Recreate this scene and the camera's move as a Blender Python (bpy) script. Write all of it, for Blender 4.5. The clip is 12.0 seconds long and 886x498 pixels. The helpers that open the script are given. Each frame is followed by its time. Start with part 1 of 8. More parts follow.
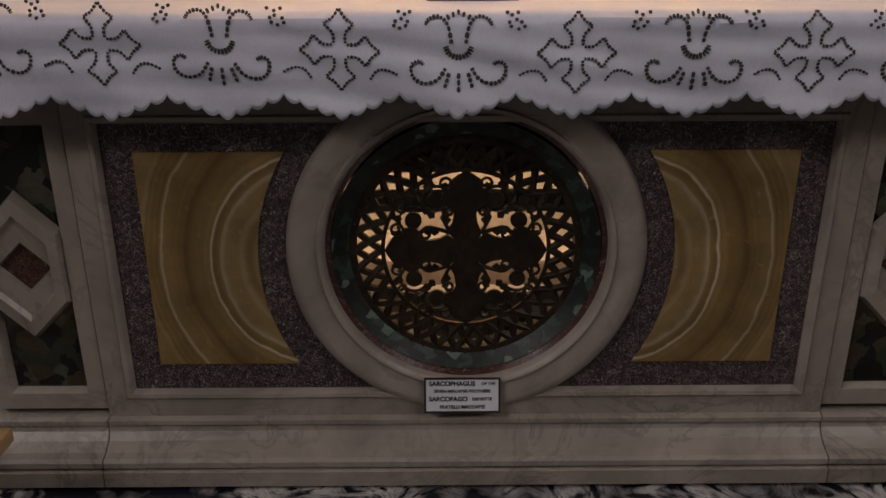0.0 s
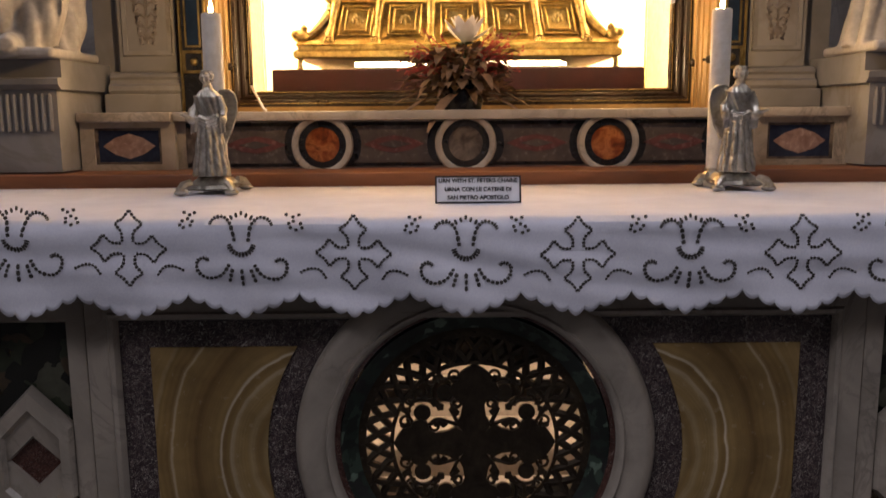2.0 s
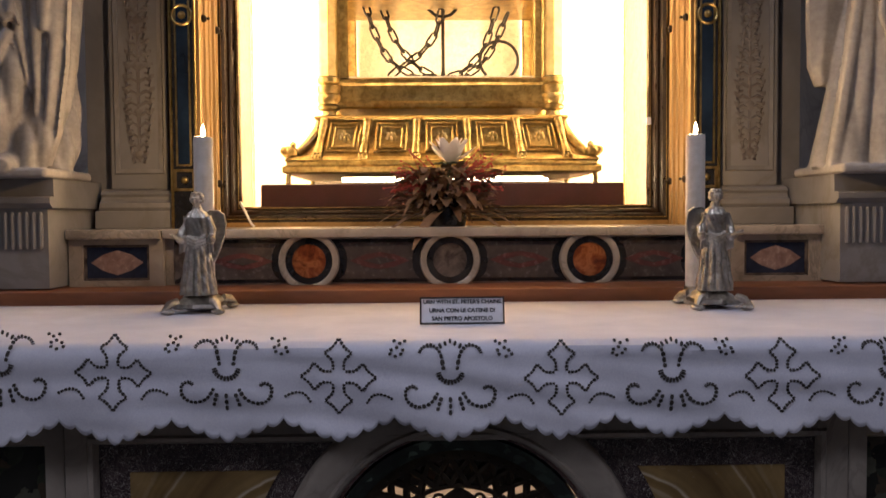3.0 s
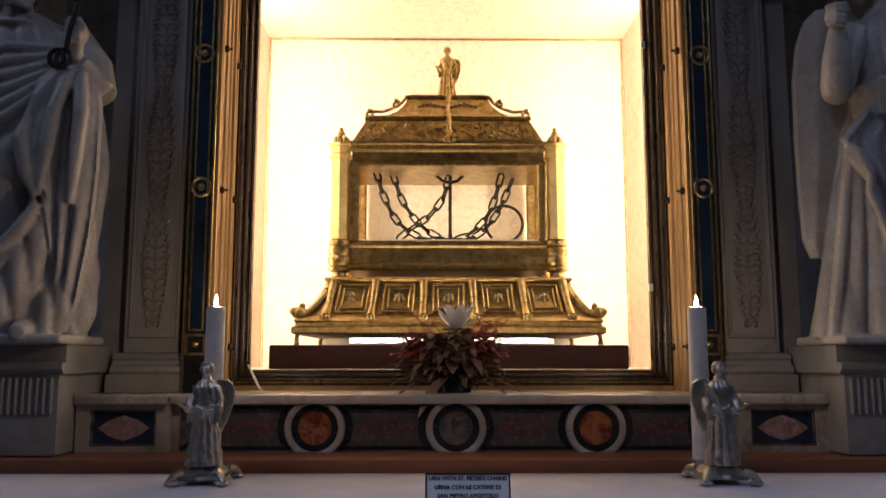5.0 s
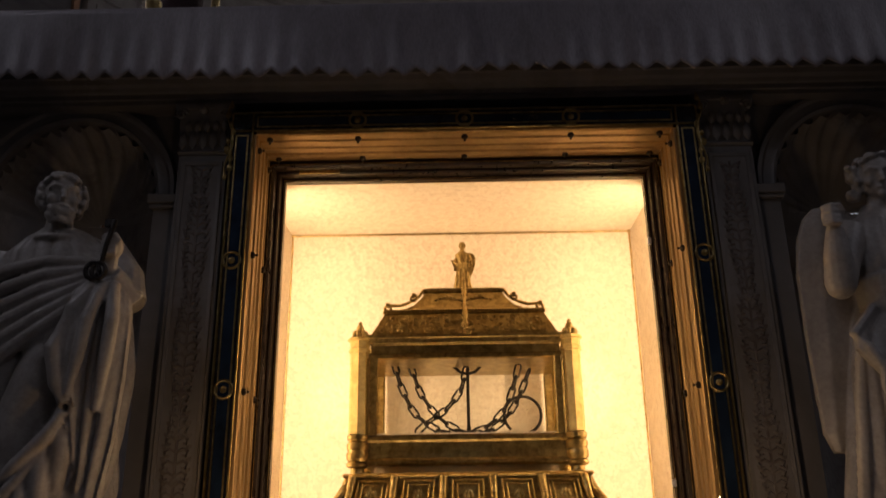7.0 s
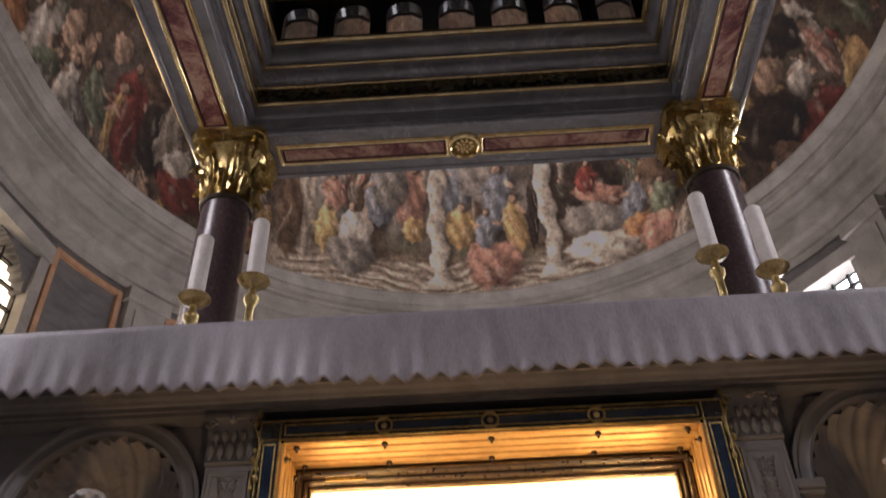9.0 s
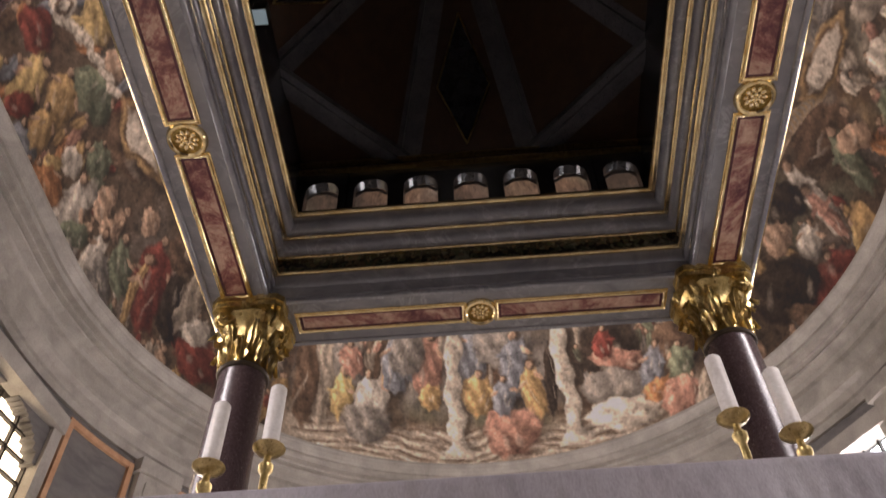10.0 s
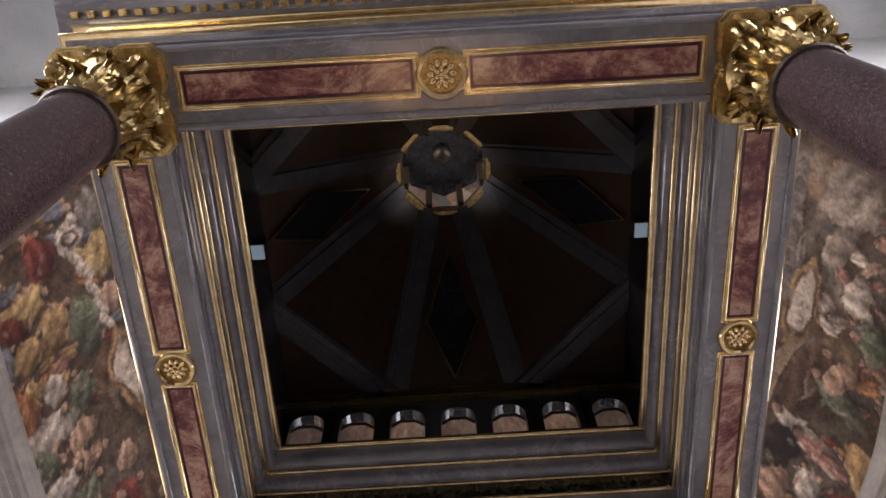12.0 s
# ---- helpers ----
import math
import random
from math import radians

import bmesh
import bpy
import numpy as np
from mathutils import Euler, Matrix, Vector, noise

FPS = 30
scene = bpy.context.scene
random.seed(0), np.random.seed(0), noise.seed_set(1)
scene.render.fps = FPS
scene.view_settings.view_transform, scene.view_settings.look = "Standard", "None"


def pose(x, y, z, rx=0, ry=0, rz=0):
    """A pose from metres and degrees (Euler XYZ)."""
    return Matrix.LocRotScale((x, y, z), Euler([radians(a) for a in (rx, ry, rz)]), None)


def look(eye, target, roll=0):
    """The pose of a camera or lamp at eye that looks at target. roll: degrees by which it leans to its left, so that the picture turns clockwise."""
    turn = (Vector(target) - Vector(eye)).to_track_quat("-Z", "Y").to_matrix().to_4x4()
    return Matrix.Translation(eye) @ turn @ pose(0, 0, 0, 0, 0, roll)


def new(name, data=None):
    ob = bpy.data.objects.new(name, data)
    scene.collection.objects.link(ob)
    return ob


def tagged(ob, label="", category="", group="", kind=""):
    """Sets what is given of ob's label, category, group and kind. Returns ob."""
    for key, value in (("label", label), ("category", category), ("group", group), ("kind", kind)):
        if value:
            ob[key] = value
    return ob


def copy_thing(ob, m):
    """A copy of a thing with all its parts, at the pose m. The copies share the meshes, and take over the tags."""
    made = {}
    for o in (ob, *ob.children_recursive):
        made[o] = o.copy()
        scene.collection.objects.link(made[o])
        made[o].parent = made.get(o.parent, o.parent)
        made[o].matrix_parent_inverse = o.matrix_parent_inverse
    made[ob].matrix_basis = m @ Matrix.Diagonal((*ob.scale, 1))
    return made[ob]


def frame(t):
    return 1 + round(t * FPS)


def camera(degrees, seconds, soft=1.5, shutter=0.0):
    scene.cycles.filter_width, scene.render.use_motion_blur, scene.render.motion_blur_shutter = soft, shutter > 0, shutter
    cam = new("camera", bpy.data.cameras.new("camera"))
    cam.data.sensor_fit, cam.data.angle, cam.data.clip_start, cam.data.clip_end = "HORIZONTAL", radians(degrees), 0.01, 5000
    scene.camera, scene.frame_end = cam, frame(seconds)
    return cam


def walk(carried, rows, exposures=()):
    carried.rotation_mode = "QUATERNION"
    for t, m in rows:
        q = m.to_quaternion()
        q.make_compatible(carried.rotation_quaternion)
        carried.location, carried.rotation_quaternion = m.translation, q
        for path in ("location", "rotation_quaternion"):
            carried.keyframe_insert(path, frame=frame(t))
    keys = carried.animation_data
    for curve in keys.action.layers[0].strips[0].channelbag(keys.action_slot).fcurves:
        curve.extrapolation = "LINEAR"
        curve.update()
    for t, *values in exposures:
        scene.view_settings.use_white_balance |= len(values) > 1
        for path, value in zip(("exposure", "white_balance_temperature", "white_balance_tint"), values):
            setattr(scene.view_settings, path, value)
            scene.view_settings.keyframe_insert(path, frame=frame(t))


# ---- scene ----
cam = camera(56.0, 12.0, soft=1.5, shutter=0.3)
PATH = [
    (0, (-0.054, -1.538, 1.114), (-0.045, 0.331, 0.402), -0.2),
    (0.5, (-0.055, -1.549, 1.129), (-0.056, 0.341, 0.477), -0.5),
    (1, (-0.056, -1.56, 1.139), (-0.065, 0.362, 0.583), -0.8),
    (1.5, (-0.058, -1.569, 1.155), (-0.074, 0.38, 0.709), -1.0),
    (2, (-0.06, -1.573, 1.172), (-0.061, 0.401, 0.851), -0.5),
    (2.5, (-0.059, -1.582, 1.196), (-0.035, 0.409, 1.008), -0.2),
    (3, (-0.058, -1.593, 1.216), (-0.022, 0.405, 1.135), -0.4),
    (5, (-0.059, -1.638, 1.279), (-0.037, 0.345, 1.543), 0.0),
    (5.5, (-0.059, -1.656, 1.295), (-0.045, 0.312, 1.655), -0.2),
    (6, (-0.057, -1.679, 1.309), (-0.051, 0.267, 1.771), -0.4),
    (6.5, (-0.057, -1.693, 1.319), (-0.059, 0.227, 1.882), -0.5),
    (7, (-0.058, -1.712, 1.337), (-0.074, 0.172, 2.007), -0.8),
    (7.2, (-0.065, -1.708, 1.346), (-0.08, 0.156, 2.072), -1.0),
    (8.8, (-0.062, -1.766, 1.359), (-0.101, -0.161, 2.552), -2.0),
    (9, (-0.058, -1.774, 1.372), (-0.108, -0.221, 2.632), -2.0),
    (9.5, (-0.063, -1.793, 1.346), (-0.124, -0.38, 2.76), -1.9),
    (10, (-0.057, -1.8, 1.33), (-0.121, -0.53, 2.874), -1.8),
    (10.5, (-0.059, -1.802, 1.315), (-0.102, -0.689, 2.976), -2.0),
    (11, (-0.059, -1.804, 1.306), (-0.07, -0.843, 3.06), -3.0),
    (11.5, (-0.059, -1.808, 1.293), (-0.057, -0.984, 3.116), -3.3),
    (12, (-0.059, -1.807, 1.297), (-0.059, -1.011, 3.132), -3.3),
]
EXPOSURES = [(0, 0.55, 7100, 11), (1.0, 0.60, 7300, 9), (2.0, 0.62, 6400, 10.5), (3.0, 0.38, 5900, 11.5), (5.0, -0.78, 4950, 12), (5.5, -1.1, 5200, 12), (6.0, -1.38, 5800, 13), (6.5, -1.55, 6150, 14), (7.0, -1.54, 6150, 14), (7.4, -1.54, 6150, 14), (8.8, 0.8, 6500, 14), (9.0, 1.15, 6600, 14), (9.5, 1.8, 7100, 14), (10.5, 1.8, 6900, 14), (12.0, 1.75, 6500, 15)]
walk(cam, [(t, look(eye, target, roll)) for t, eye, target, roll in PATH], EXPOSURES)

# ---- world and large lights ----
world = bpy.data.worlds.new("world")
scene.world = world
world.use_nodes = True
wn = world.node_tree.nodes
sky = wn.new("ShaderNodeTexSky")
sky.sky_type, sky.sun_disc, sky.sun_elevation, sky.sun_rotation = "NISHITA", False, radians(40), radians(200)
world.node_tree.links.new(sky.outputs[0], wn["Background"].inputs[0])
wn["Background"].inputs[1].default_value = 0.1


def area(name, m, sx, sy, watts, colour):
    d = bpy.data.lights.new(name, "AREA")
    d.shape, d.size, d.size_y, d.energy, d.color = "RECTANGLE", sx, sy, watts, colour
    ob = new(name, d)
    ob.matrix_world = m
    return ob


DAY = (0.98, 0.93, 1.0)
WARM = (1.0, 0.66, 0.325)
# nave clerestory windows, high on both sides behind the camera
for sx in (-1, 1):
    for wy in (-4.0, -11.0):
        area("clerestory_light", look((sx * 8.9, wy, 11.5), (0, wy + 3.0, 3.0)), 2.2, 3.6, (215 - 50 * sx) * (0.9 if wy > -5 else 1.2), DAY)
# the two apse windows
for sx in (-1, 1):
    area("apse_window_light", look((sx * 4.75, 8.2, 7.0), (-sx * 2.0, 4.0, 9.5)), 1.4, 2.4, 40 + 6 * sx, DAY)
# unseen fill lamps added to brighten the apse vault from the nave side
for sx in (-1, 1):
    area("apse_fill_light", look((sx * 8.8, -0.6, 12.8), (-sx * 1.0, 9.0, 12.0)), 2.2, 3.6, 225 + 15 * sx, DAY)
# unseen lamps added before the solid side walls, for streaks on the ciborium's gilt beads
for sx in (-1, 1):
    area("side_glint_light", look((sx * 5.85, 3.3, 6.4), (0, 2.6, 6.6)), 1.2, 3.6, 30, DAY)
# tubes behind both jambs of the relic niche
for sx in (-1, 1):
    area("niche_tube_light", look((sx * 0.845, 1.76, 2.03), (sx * 0.35, 2.25, 2.03)), 0.05, 1.5, 49, WARM)
    # a second, unseen lamp by each jamb, added to brighten the reliquary's front
    area("niche_fill_light", look((sx * 0.80, 1.23, 2.0), (0.0, 2.1, 1.8)), 0.05, 1.1, 8, WARM)
area("niche_strip_light", look((0, 1.56, 1.358), (0, 1.22, 2.2)), 0.76, 0.02, 7, WARM)
# lamp in the chamber behind the altar's grille
area("chamber_light", look((0, 0.45, 0.80), (0, 0.60, 0.40)), 0.6, 0.2, 4.2, (1.0, 0.66, 0.42))

# ---- materials ----
def base_material(name):
    m = bpy.data.materials.new(name)
    m.use_nodes = True
    t = m.node_tree
    return m, t.nodes, t.links, t.nodes["Principled BSDF"]


def ramp_node(n, stops):
    r = n.new("ShaderNodeValToRGB")
    e = r.color_ramp.elements
    while len(e) < len(stops):
        e.new(0.5)
    for k, (p, c) in zip(e, stops):
        k.position, k.color = p, (*c, 1)
    return r


def noise_node(n, links, vec, scale, detail=6, rough=0.6, distort=0.0):
    t = n.new("ShaderNodeTexNoise")
    t.inputs["Scale"].default_value, t.inputs["Detail"].default_value = scale, detail
    t.inputs["Roughness"].default_value, t.inputs["Distortion"].default_value = rough, distort
    links.new(vec, t.inputs["Vector"])
    return t


def coords(n, links, stretch=(1, 1, 1), vary=True):
    c = n.new("ShaderNodeTexCoord")
    mp = n.new("ShaderNodeMapping")
    mp.inputs["Scale"].default_value = stretch
    links.new(c.outputs["Object"], mp.inputs["Vector"])
    if not vary:
        return mp.outputs[0]
    info = n.new("ShaderNodeObjectInfo")
    mul = n.new("ShaderNodeMath")
    mul.operation = "MULTIPLY"
    mul.inputs[1].default_value = 37.0
    links.new(info.outputs["Random"], mul.inputs[0])
    add = n.new("ShaderNodeVectorMath")
    links.new(mp.outputs[0], add.inputs[0])
    links.new(mul.outputs[0], add.inputs[1])
    return add.outputs[0]


def finish(n, links, bsdf, vec, rough, metal, bump, fine, rvar, height=None):
    bsdf.inputs["Metallic"].default_value = metal
    f = noise_node(n, links, vec, fine, 5)
    rr = n.new("ShaderNodeMapRange")
    rr.inputs["To Min"].default_value, rr.inputs["To Max"].default_value = max(0.03, rough - rvar), min(1, rough + rvar)
    links.new(f.outputs[0], rr.inputs[0])
    links.new(rr.outputs[0], bsdf.inputs["Roughness"])
    if bump:
        b = n.new("ShaderNodeBump")
        b.inputs["Strength"].default_value, b.inputs["Distance"].default_value = bump, 0.01
        links.new(height or f.outputs[0], b.inputs["Height"])
        links.new(b.outputs[0], bsdf.inputs["Normal"])


def surface(name, stops, scale=5.0, rough=0.5, metal=0.0, bump=0.1, stretch=(1, 1, 1), fine=60.0, distort=0.5, rvar=0.12, detail=8, nrough=0.6, coat=0.0):
    """Cloudy colour from stops, with a finer grain over it and grain in gloss and relief."""
    m, n, links, bsdf = base_material(name)
    vec = coords(n, links, stretch)
    a = noise_node(n, links, vec, scale, detail, nrough, distort)
    r = ramp_node(n, stops)
    links.new(a.outputs[0], r.inputs[0])
    g = noise_node(n, links, vec, fine, 4)
    mix = n.new("ShaderNodeMix")
    mix.data_type, mix.blend_type = "RGBA", "OVERLAY"
    mix.inputs[0].default_value = 0.35
    links.new(r.outputs[0], mix.inputs[6])
    links.new(g.outputs[0], mix.inputs[7])
    links.new(mix.outputs[2], bsdf.inputs["Base Color"])
    bsdf.inputs["Coat Weight"].default_value = coat
    finish(n, links, bsdf, vec, rough, metal, bump, fine, rvar)
    return m


def veined(name, ground, dark, vein, scale=3.0, rough=0.3, width=0.06, stretch=(1, 1, 1), bump=0.05, amount=0.7):
    """Marble: cloudy ground with thin ridged veins and a film of grime."""
    m, n, links, bsdf = base_material(name)
    vec = coords(n, links, stretch)
    a = noise_node(n, links, vec, scale, 8, 0.6, 0.8)
    r = ramp_node(n, [(0.3, dark), (0.62, ground)])
    links.new(a.outputs[0], r.inputs[0])
    v = noise_node(n, links, vec, scale * 0.9, 9, 0.62, 1.6)
    sub = n.new("ShaderNodeMath")
    sub.operation = "SUBTRACT"
    sub.inputs[1].default_value = 0.5
    ab = n.new("ShaderNodeMath")
    ab.operation = "ABSOLUTE"
    links.new(v.outputs[0], sub.inputs[0])
    links.new(sub.outputs[0], ab.inputs[0])
    vr = ramp_node(n, [(0.0, (amount,) * 3), (width, (0, 0, 0))])
    links.new(ab.outputs[0], vr.inputs[0])
    patch = noise_node(n, links, vec, scale * 0.5, 3)
    pr = ramp_node(n, [(0.42, (0, 0, 0)), (0.62, (1, 1, 1))])
    links.new(patch.outputs[0], pr.inputs[0])
    mul = n.new("ShaderNodeMath")
    mul.operation = "MULTIPLY"
    links.new(vr.outputs[0], mul.inputs[0])
    links.new(pr.outputs[0], mul.inputs[1])
    mix = n.new("ShaderNodeMix")
    mix.data_type = "RGBA"
    links.new(mul.outputs[0], mix.inputs[0])
    links.new(r.outputs[0], mix.inputs[6])
    mix.inputs[7].default_value = (*vein, 1)
    links.new(mix.outputs[2], bsdf.inputs["Base Color"])
    finish(n, links, bsdf, vec, rough, 0, bump, 45, 0.12)
    return m


def breccia(name, cols, scale=40.0, rough=0.3, mortar=0.0, bump=0.05, distort=0.06):
    """Stone of many small grains: each cell takes its own colour."""
    m, n, links, bsdf = base_material(name)
    vec = coords(n, links)
    wob = noise_node(n, links, vec, scale * 0.6, 4)
    add = n.new("ShaderNodeVectorMath")
    add.operation = "MULTIPLY_ADD"
    links.new(wob.outputs["Color"], add.inputs[0])
    add.inputs[1].default_value = (distort,) * 3
    links.new(vec, add.inputs[2])
    v = n.new("ShaderNodeTexVoronoi")
    v.inputs["Scale"].default_value = scale
    links.new(add.outputs[0], v.inputs["Vector"])
    sep = n.new("ShaderNodeSeparateColor")
    links.new(v.outputs["Color"], sep.inputs[0])
    r = ramp_node(n, cols)
    r.color_ramp.interpolation = "CONSTANT"
    links.new(sep.outputs[0], r.inputs[0])
    g = noise_node(n, links, vec, scale * 2.0, 5)
    mix = n.new("ShaderNodeMix")
    mix.data_type, mix.blend_type = "RGBA", "OVERLAY"
    mix.inputs[0].default_value = 0.5
    links.new(r.outputs[0], mix.inputs[6])
    links.new(g.outputs[0], mix.inputs[7])
    links.new(mix.outputs[2], bsdf.inputs["Base Color"])
    finish(n, links, bsdf, vec, rough, 0, bump, scale * 1.5, 0.1)
    return m


def onyx_material(name):
    """Honey onyx: bands round the object's own centre, wavering, with thin pale lines."""
    m, n, links, bsdf = base_material(name)
    vec = coords(n, links, vary=False)
    info = n.new("ShaderNodeObjectInfo")
    wob = noise_node(n, links, vec, 9.0, 4, 0.5)
    sep = n.new("ShaderNodeSeparateXYZ")
    links.new(vec, sep.inputs[0])
    comb = n.new("ShaderNodeCombineXYZ")
    links.new(sep.outputs[0], comb.inputs[0])
    zs = n.new("ShaderNodeMath")
    zs.operation = "MULTIPLY"
    zs.inputs[1].default_value = 0.86
    links.new(sep.outputs[2], zs.inputs[0])
    links.new(zs.outputs[0], comb.inputs[1])
    ln = n.new("ShaderNodeVectorMath")
    ln.operation = "LENGTH"
    links.new(comb.outputs[0], ln.inputs[0])
    ma = n.new("ShaderNodeMath")
    ma.operation = "MULTIPLY_ADD"
    links.new(wob.outputs[0], ma.inputs[0])
    ma.inputs[1].default_value = 0.022
    links.new(ln.outputs["Value"], ma.inputs[2])
    HONEY, AMBER, UMBER, PALE_LINE = (0.255, 0.168, 0.066), (0.20, 0.125, 0.046), (0.125, 0.075, 0.028), (0.52, 0.42, 0.28)
    r = ramp_node(n, [(0.0, AMBER), (0.105, (0.30, 0.215, 0.10)), (0.128, AMBER), (0.140, (0.33, 0.24, 0.12)), (0.150, HONEY), (0.1745, (0.29, 0.20, 0.09)), (0.178, PALE_LINE), (0.1815, HONEY), (0.1955, AMBER), (0.199, (0.58, 0.48, 0.34)), (0.2025, HONEY),
                      (0.240, AMBER), (0.252, UMBER), (0.262, AMBER), (0.299, HONEY), (0.302, PALE_LINE), (0.305, AMBER), (0.335, (0.24, 0.155, 0.056)), (0.3375, (0.40, 0.30, 0.17)), (0.341, HONEY), (0.43, (0.30, 0.20, 0.085))])
    links.new(ma.outputs[0], r.inputs[0])
    fine_rings = n.new("ShaderNodeMath")
    fine_rings.operation = "MULTIPLY"
    fine_rings.inputs[1].default_value = 55.0
    links.new(ma.outputs[0], fine_rings.inputs[0])
    ring_vec = n.new("ShaderNodeCombineXYZ")
    links.new(fine_rings.outputs[0], ring_vec.inputs[0])
    g = noise_node(n, links, ring_vec.outputs[0], 1.6, 5, 0.7)
    mix = n.new("ShaderNodeMix")
    mix.data_type, mix.blend_type = "RGBA", "OVERLAY"
    mix.inputs[0].default_value = 0.5
    links.new(r.outputs[0], mix.inputs[6])
    links.new(g.outputs[0], mix.inputs[7])
    cloud = noise_node(n, links, vec, 9, 6)
    mix2 = n.new("ShaderNodeMix")
    mix2.data_type, mix2.blend_type = "RGBA", "OVERLAY"
    mix2.inputs[0].default_value = 0.6
    links.new(mix.outputs[2], mix2.inputs[6])
    links.new(cloud.outputs[0], mix2.inputs[7])
    links.new(mix2.outputs[2], bsdf.inputs["Base Color"])
    finish(n, links, bsdf, vec, 0.25, 0, 0.03, 60, 0.08)
    return m


def fresco_material(name):
    """Faded wall painting: crowded drapery-like patches of colour on brown and stone ground."""
    m, n, links, bsdf = base_material(name)
    c = n.new("ShaderNodeTexCoord")
    wob = noise_node(n, links, c.outputs["Object"], 1.1, 6, 0.6)
    add = n.new("ShaderNodeVectorMath")
    add.operation = "MULTIPLY_ADD"
    links.new(wob.outputs["Color"], add.inputs[0])
    add.inputs[1].default_value = (1.1, 1.1, 1.1)
    links.new(c.outputs["Object"], add.inputs[2])
    v = n.new("ShaderNodeTexVoronoi")
    v.inputs["Scale"].default_value = 2.4
    mp = n.new("ShaderNodeMapping")
    mp.inputs["Scale"].default_value = (1.5, 1.5, 0.7)
    links.new(add.outputs[0], mp.inputs["Vector"])
    links.new(mp.outputs[0], v.inputs["Vector"])
    sep = n.new("ShaderNodeSeparateColor")
    links.new(v.outputs["Color"], sep.inputs[0])
    r = ramp_node(n, [(0.0, (0.10, 0.07, 0.05)), (0.13, (0.20, 0.14, 0.09)), (0.25, (0.15, 0.08, 0.05)), (0.33, (0.30, 0.24, 0.17)), (0.45, (0.13, 0.11, 0.08)),
                      (0.55, (0.26, 0.16, 0.08)), (0.63, (0.21, 0.19, 0.17)), (0.72, (0.12, 0.12, 0.10)), (0.80, (0.34, 0.28, 0.21)), (0.90, (0.20, 0.12, 0.08))])
    r.color_ramp.interpolation = "CONSTANT"
    links.new(sep.outputs[0], r.inputs[0])
    big = noise_node(n, links, c.outputs["Object"], 0.5, 4)
    br = ramp_node(n, [(0.35, (0.55, 0.5, 0.45)), (0.65, (1.0, 1.0, 1.0))])
    links.new(big.outputs[0], br.inputs[0])
    mul = n.new("ShaderNodeMix")
    mul.data_type, mul.blend_type = "RGBA", "MULTIPLY"
    mul.inputs[0].default_value = 1.0
    links.new(r.outputs[0], mul.inputs[6])
    links.new(br.outputs[0], mul.inputs[7])
    folds = noise_node(n, links, mp.outputs[0], 3.5, 6, 0.65, 1.2)
    mix = n.new("ShaderNodeMix")
    mix.data_type, mix.blend_type = "RGBA", "OVERLAY"
    mix.inputs[0].default_value = 0.85
    links.new(mul.outputs[2], mix.inputs[6])
    links.new(folds.outputs[0], mix.inputs[7])
    links.new(mix.outputs[2], bsdf.inputs["Base Color"])
    finish(n, links, bsdf, c.outputs["Object"], 0.85, 0, 0.1, 20, 0.08)
    return m


def emitter(name, colour, strength):
    m, n, links, bsdf = base_material(name)
    bsdf.inputs["Base Color"].default_value = (*colour, 1)
    bsdf.inputs["Emission Color"].default_value = (*colour, 1)
    bsdf.inputs["Emission Strength"].default_value = strength
    return m


def glass_material(name):
    m, n, links, bsdf = base_material(name)
    bsdf.inputs["Transmission Weight"].default_value = 1.0
    bsdf.inputs["Roughness"].default_value = 0.02
    bsdf.inputs["IOR"].default_value = 1.05
    bsdf.inputs["Base Color"].default_value = (0.97, 0.98, 0.97, 1)
    return m


MARBLE = veined("white_marble", (0.375, 0.325, 0.275), (0.235, 0.205, 0.175), (0.13, 0.115, 0.105), 6.0, 0.35, 0.035, amount=0.6)
# wall marble lightened in colour to brighten the dark statue recesses and shells
LIFTED_MARBLE = veined("lifted_niche_marble", (0.44, 0.41, 0.38), (0.30, 0.28, 0.26), (0.18, 0.16, 0.15), 4.0, 0.5)
MARBLE_WALL = veined("grey_white_marble", (0.235, 0.222, 0.215), (0.15, 0.142, 0.137), (0.16, 0.14, 0.12), 3.0, 0.5)
STATUE_STONE = surface("carved_white_marble", [(0.3, (0.25, 0.228, 0.205)), (0.6, (0.365, 0.338, 0.31))], 6, 0.45, 0, 0.05)
PORPHYRY = breccia("speckled_granite", [(0, (0.030, 0.022, 0.024)), (0.45, (0.065, 0.045, 0.048)), (0.7, (0.12, 0.085, 0.08)), (0.88, (0.26, 0.22, 0.20)), (0.96, (0.42, 0.38, 0.34))], 230, 0.25)
SERPENTINE = breccia("green_serpentine", [(0, (0.008, 0.013, 0.010)), (0.4, (0.015, 0.026, 0.019)), (0.65, (0.034, 0.055, 0.040)), (0.85, (0.012, 0.012, 0.012)), (0.93, (0.12, 0.17, 0.13))], 42, 0.45)
DARK_GREEN = breccia("dark_green_marble", [(0, (0.012, 0.012, 0.010)), (0.5, (0.03, 0.035, 0.022)), (0.75, (0.055, 0.04, 0.025)), (0.9, (0.07, 0.07, 0.05))], 26, 0.2)
RED_MARBLE = breccia("dark_red_marble", [(0, (0.05, 0.022, 0.018)), (0.5, (0.085, 0.036, 0.028)), (0.8, (0.12, 0.06, 0.048)), (0.96, (0.20, 0.14, 0.12))], 160, 0.25)
ORANGE_JASPER = surface("orange_jasper", [(0.34, (0.07, 0.016, 0.008)), (0.46, (0.20, 0.05, 0.016)), (0.56, (0.36, 0.13, 0.04)), (0.68, (0.12, 0.03, 0.012))], 22, 0.2)
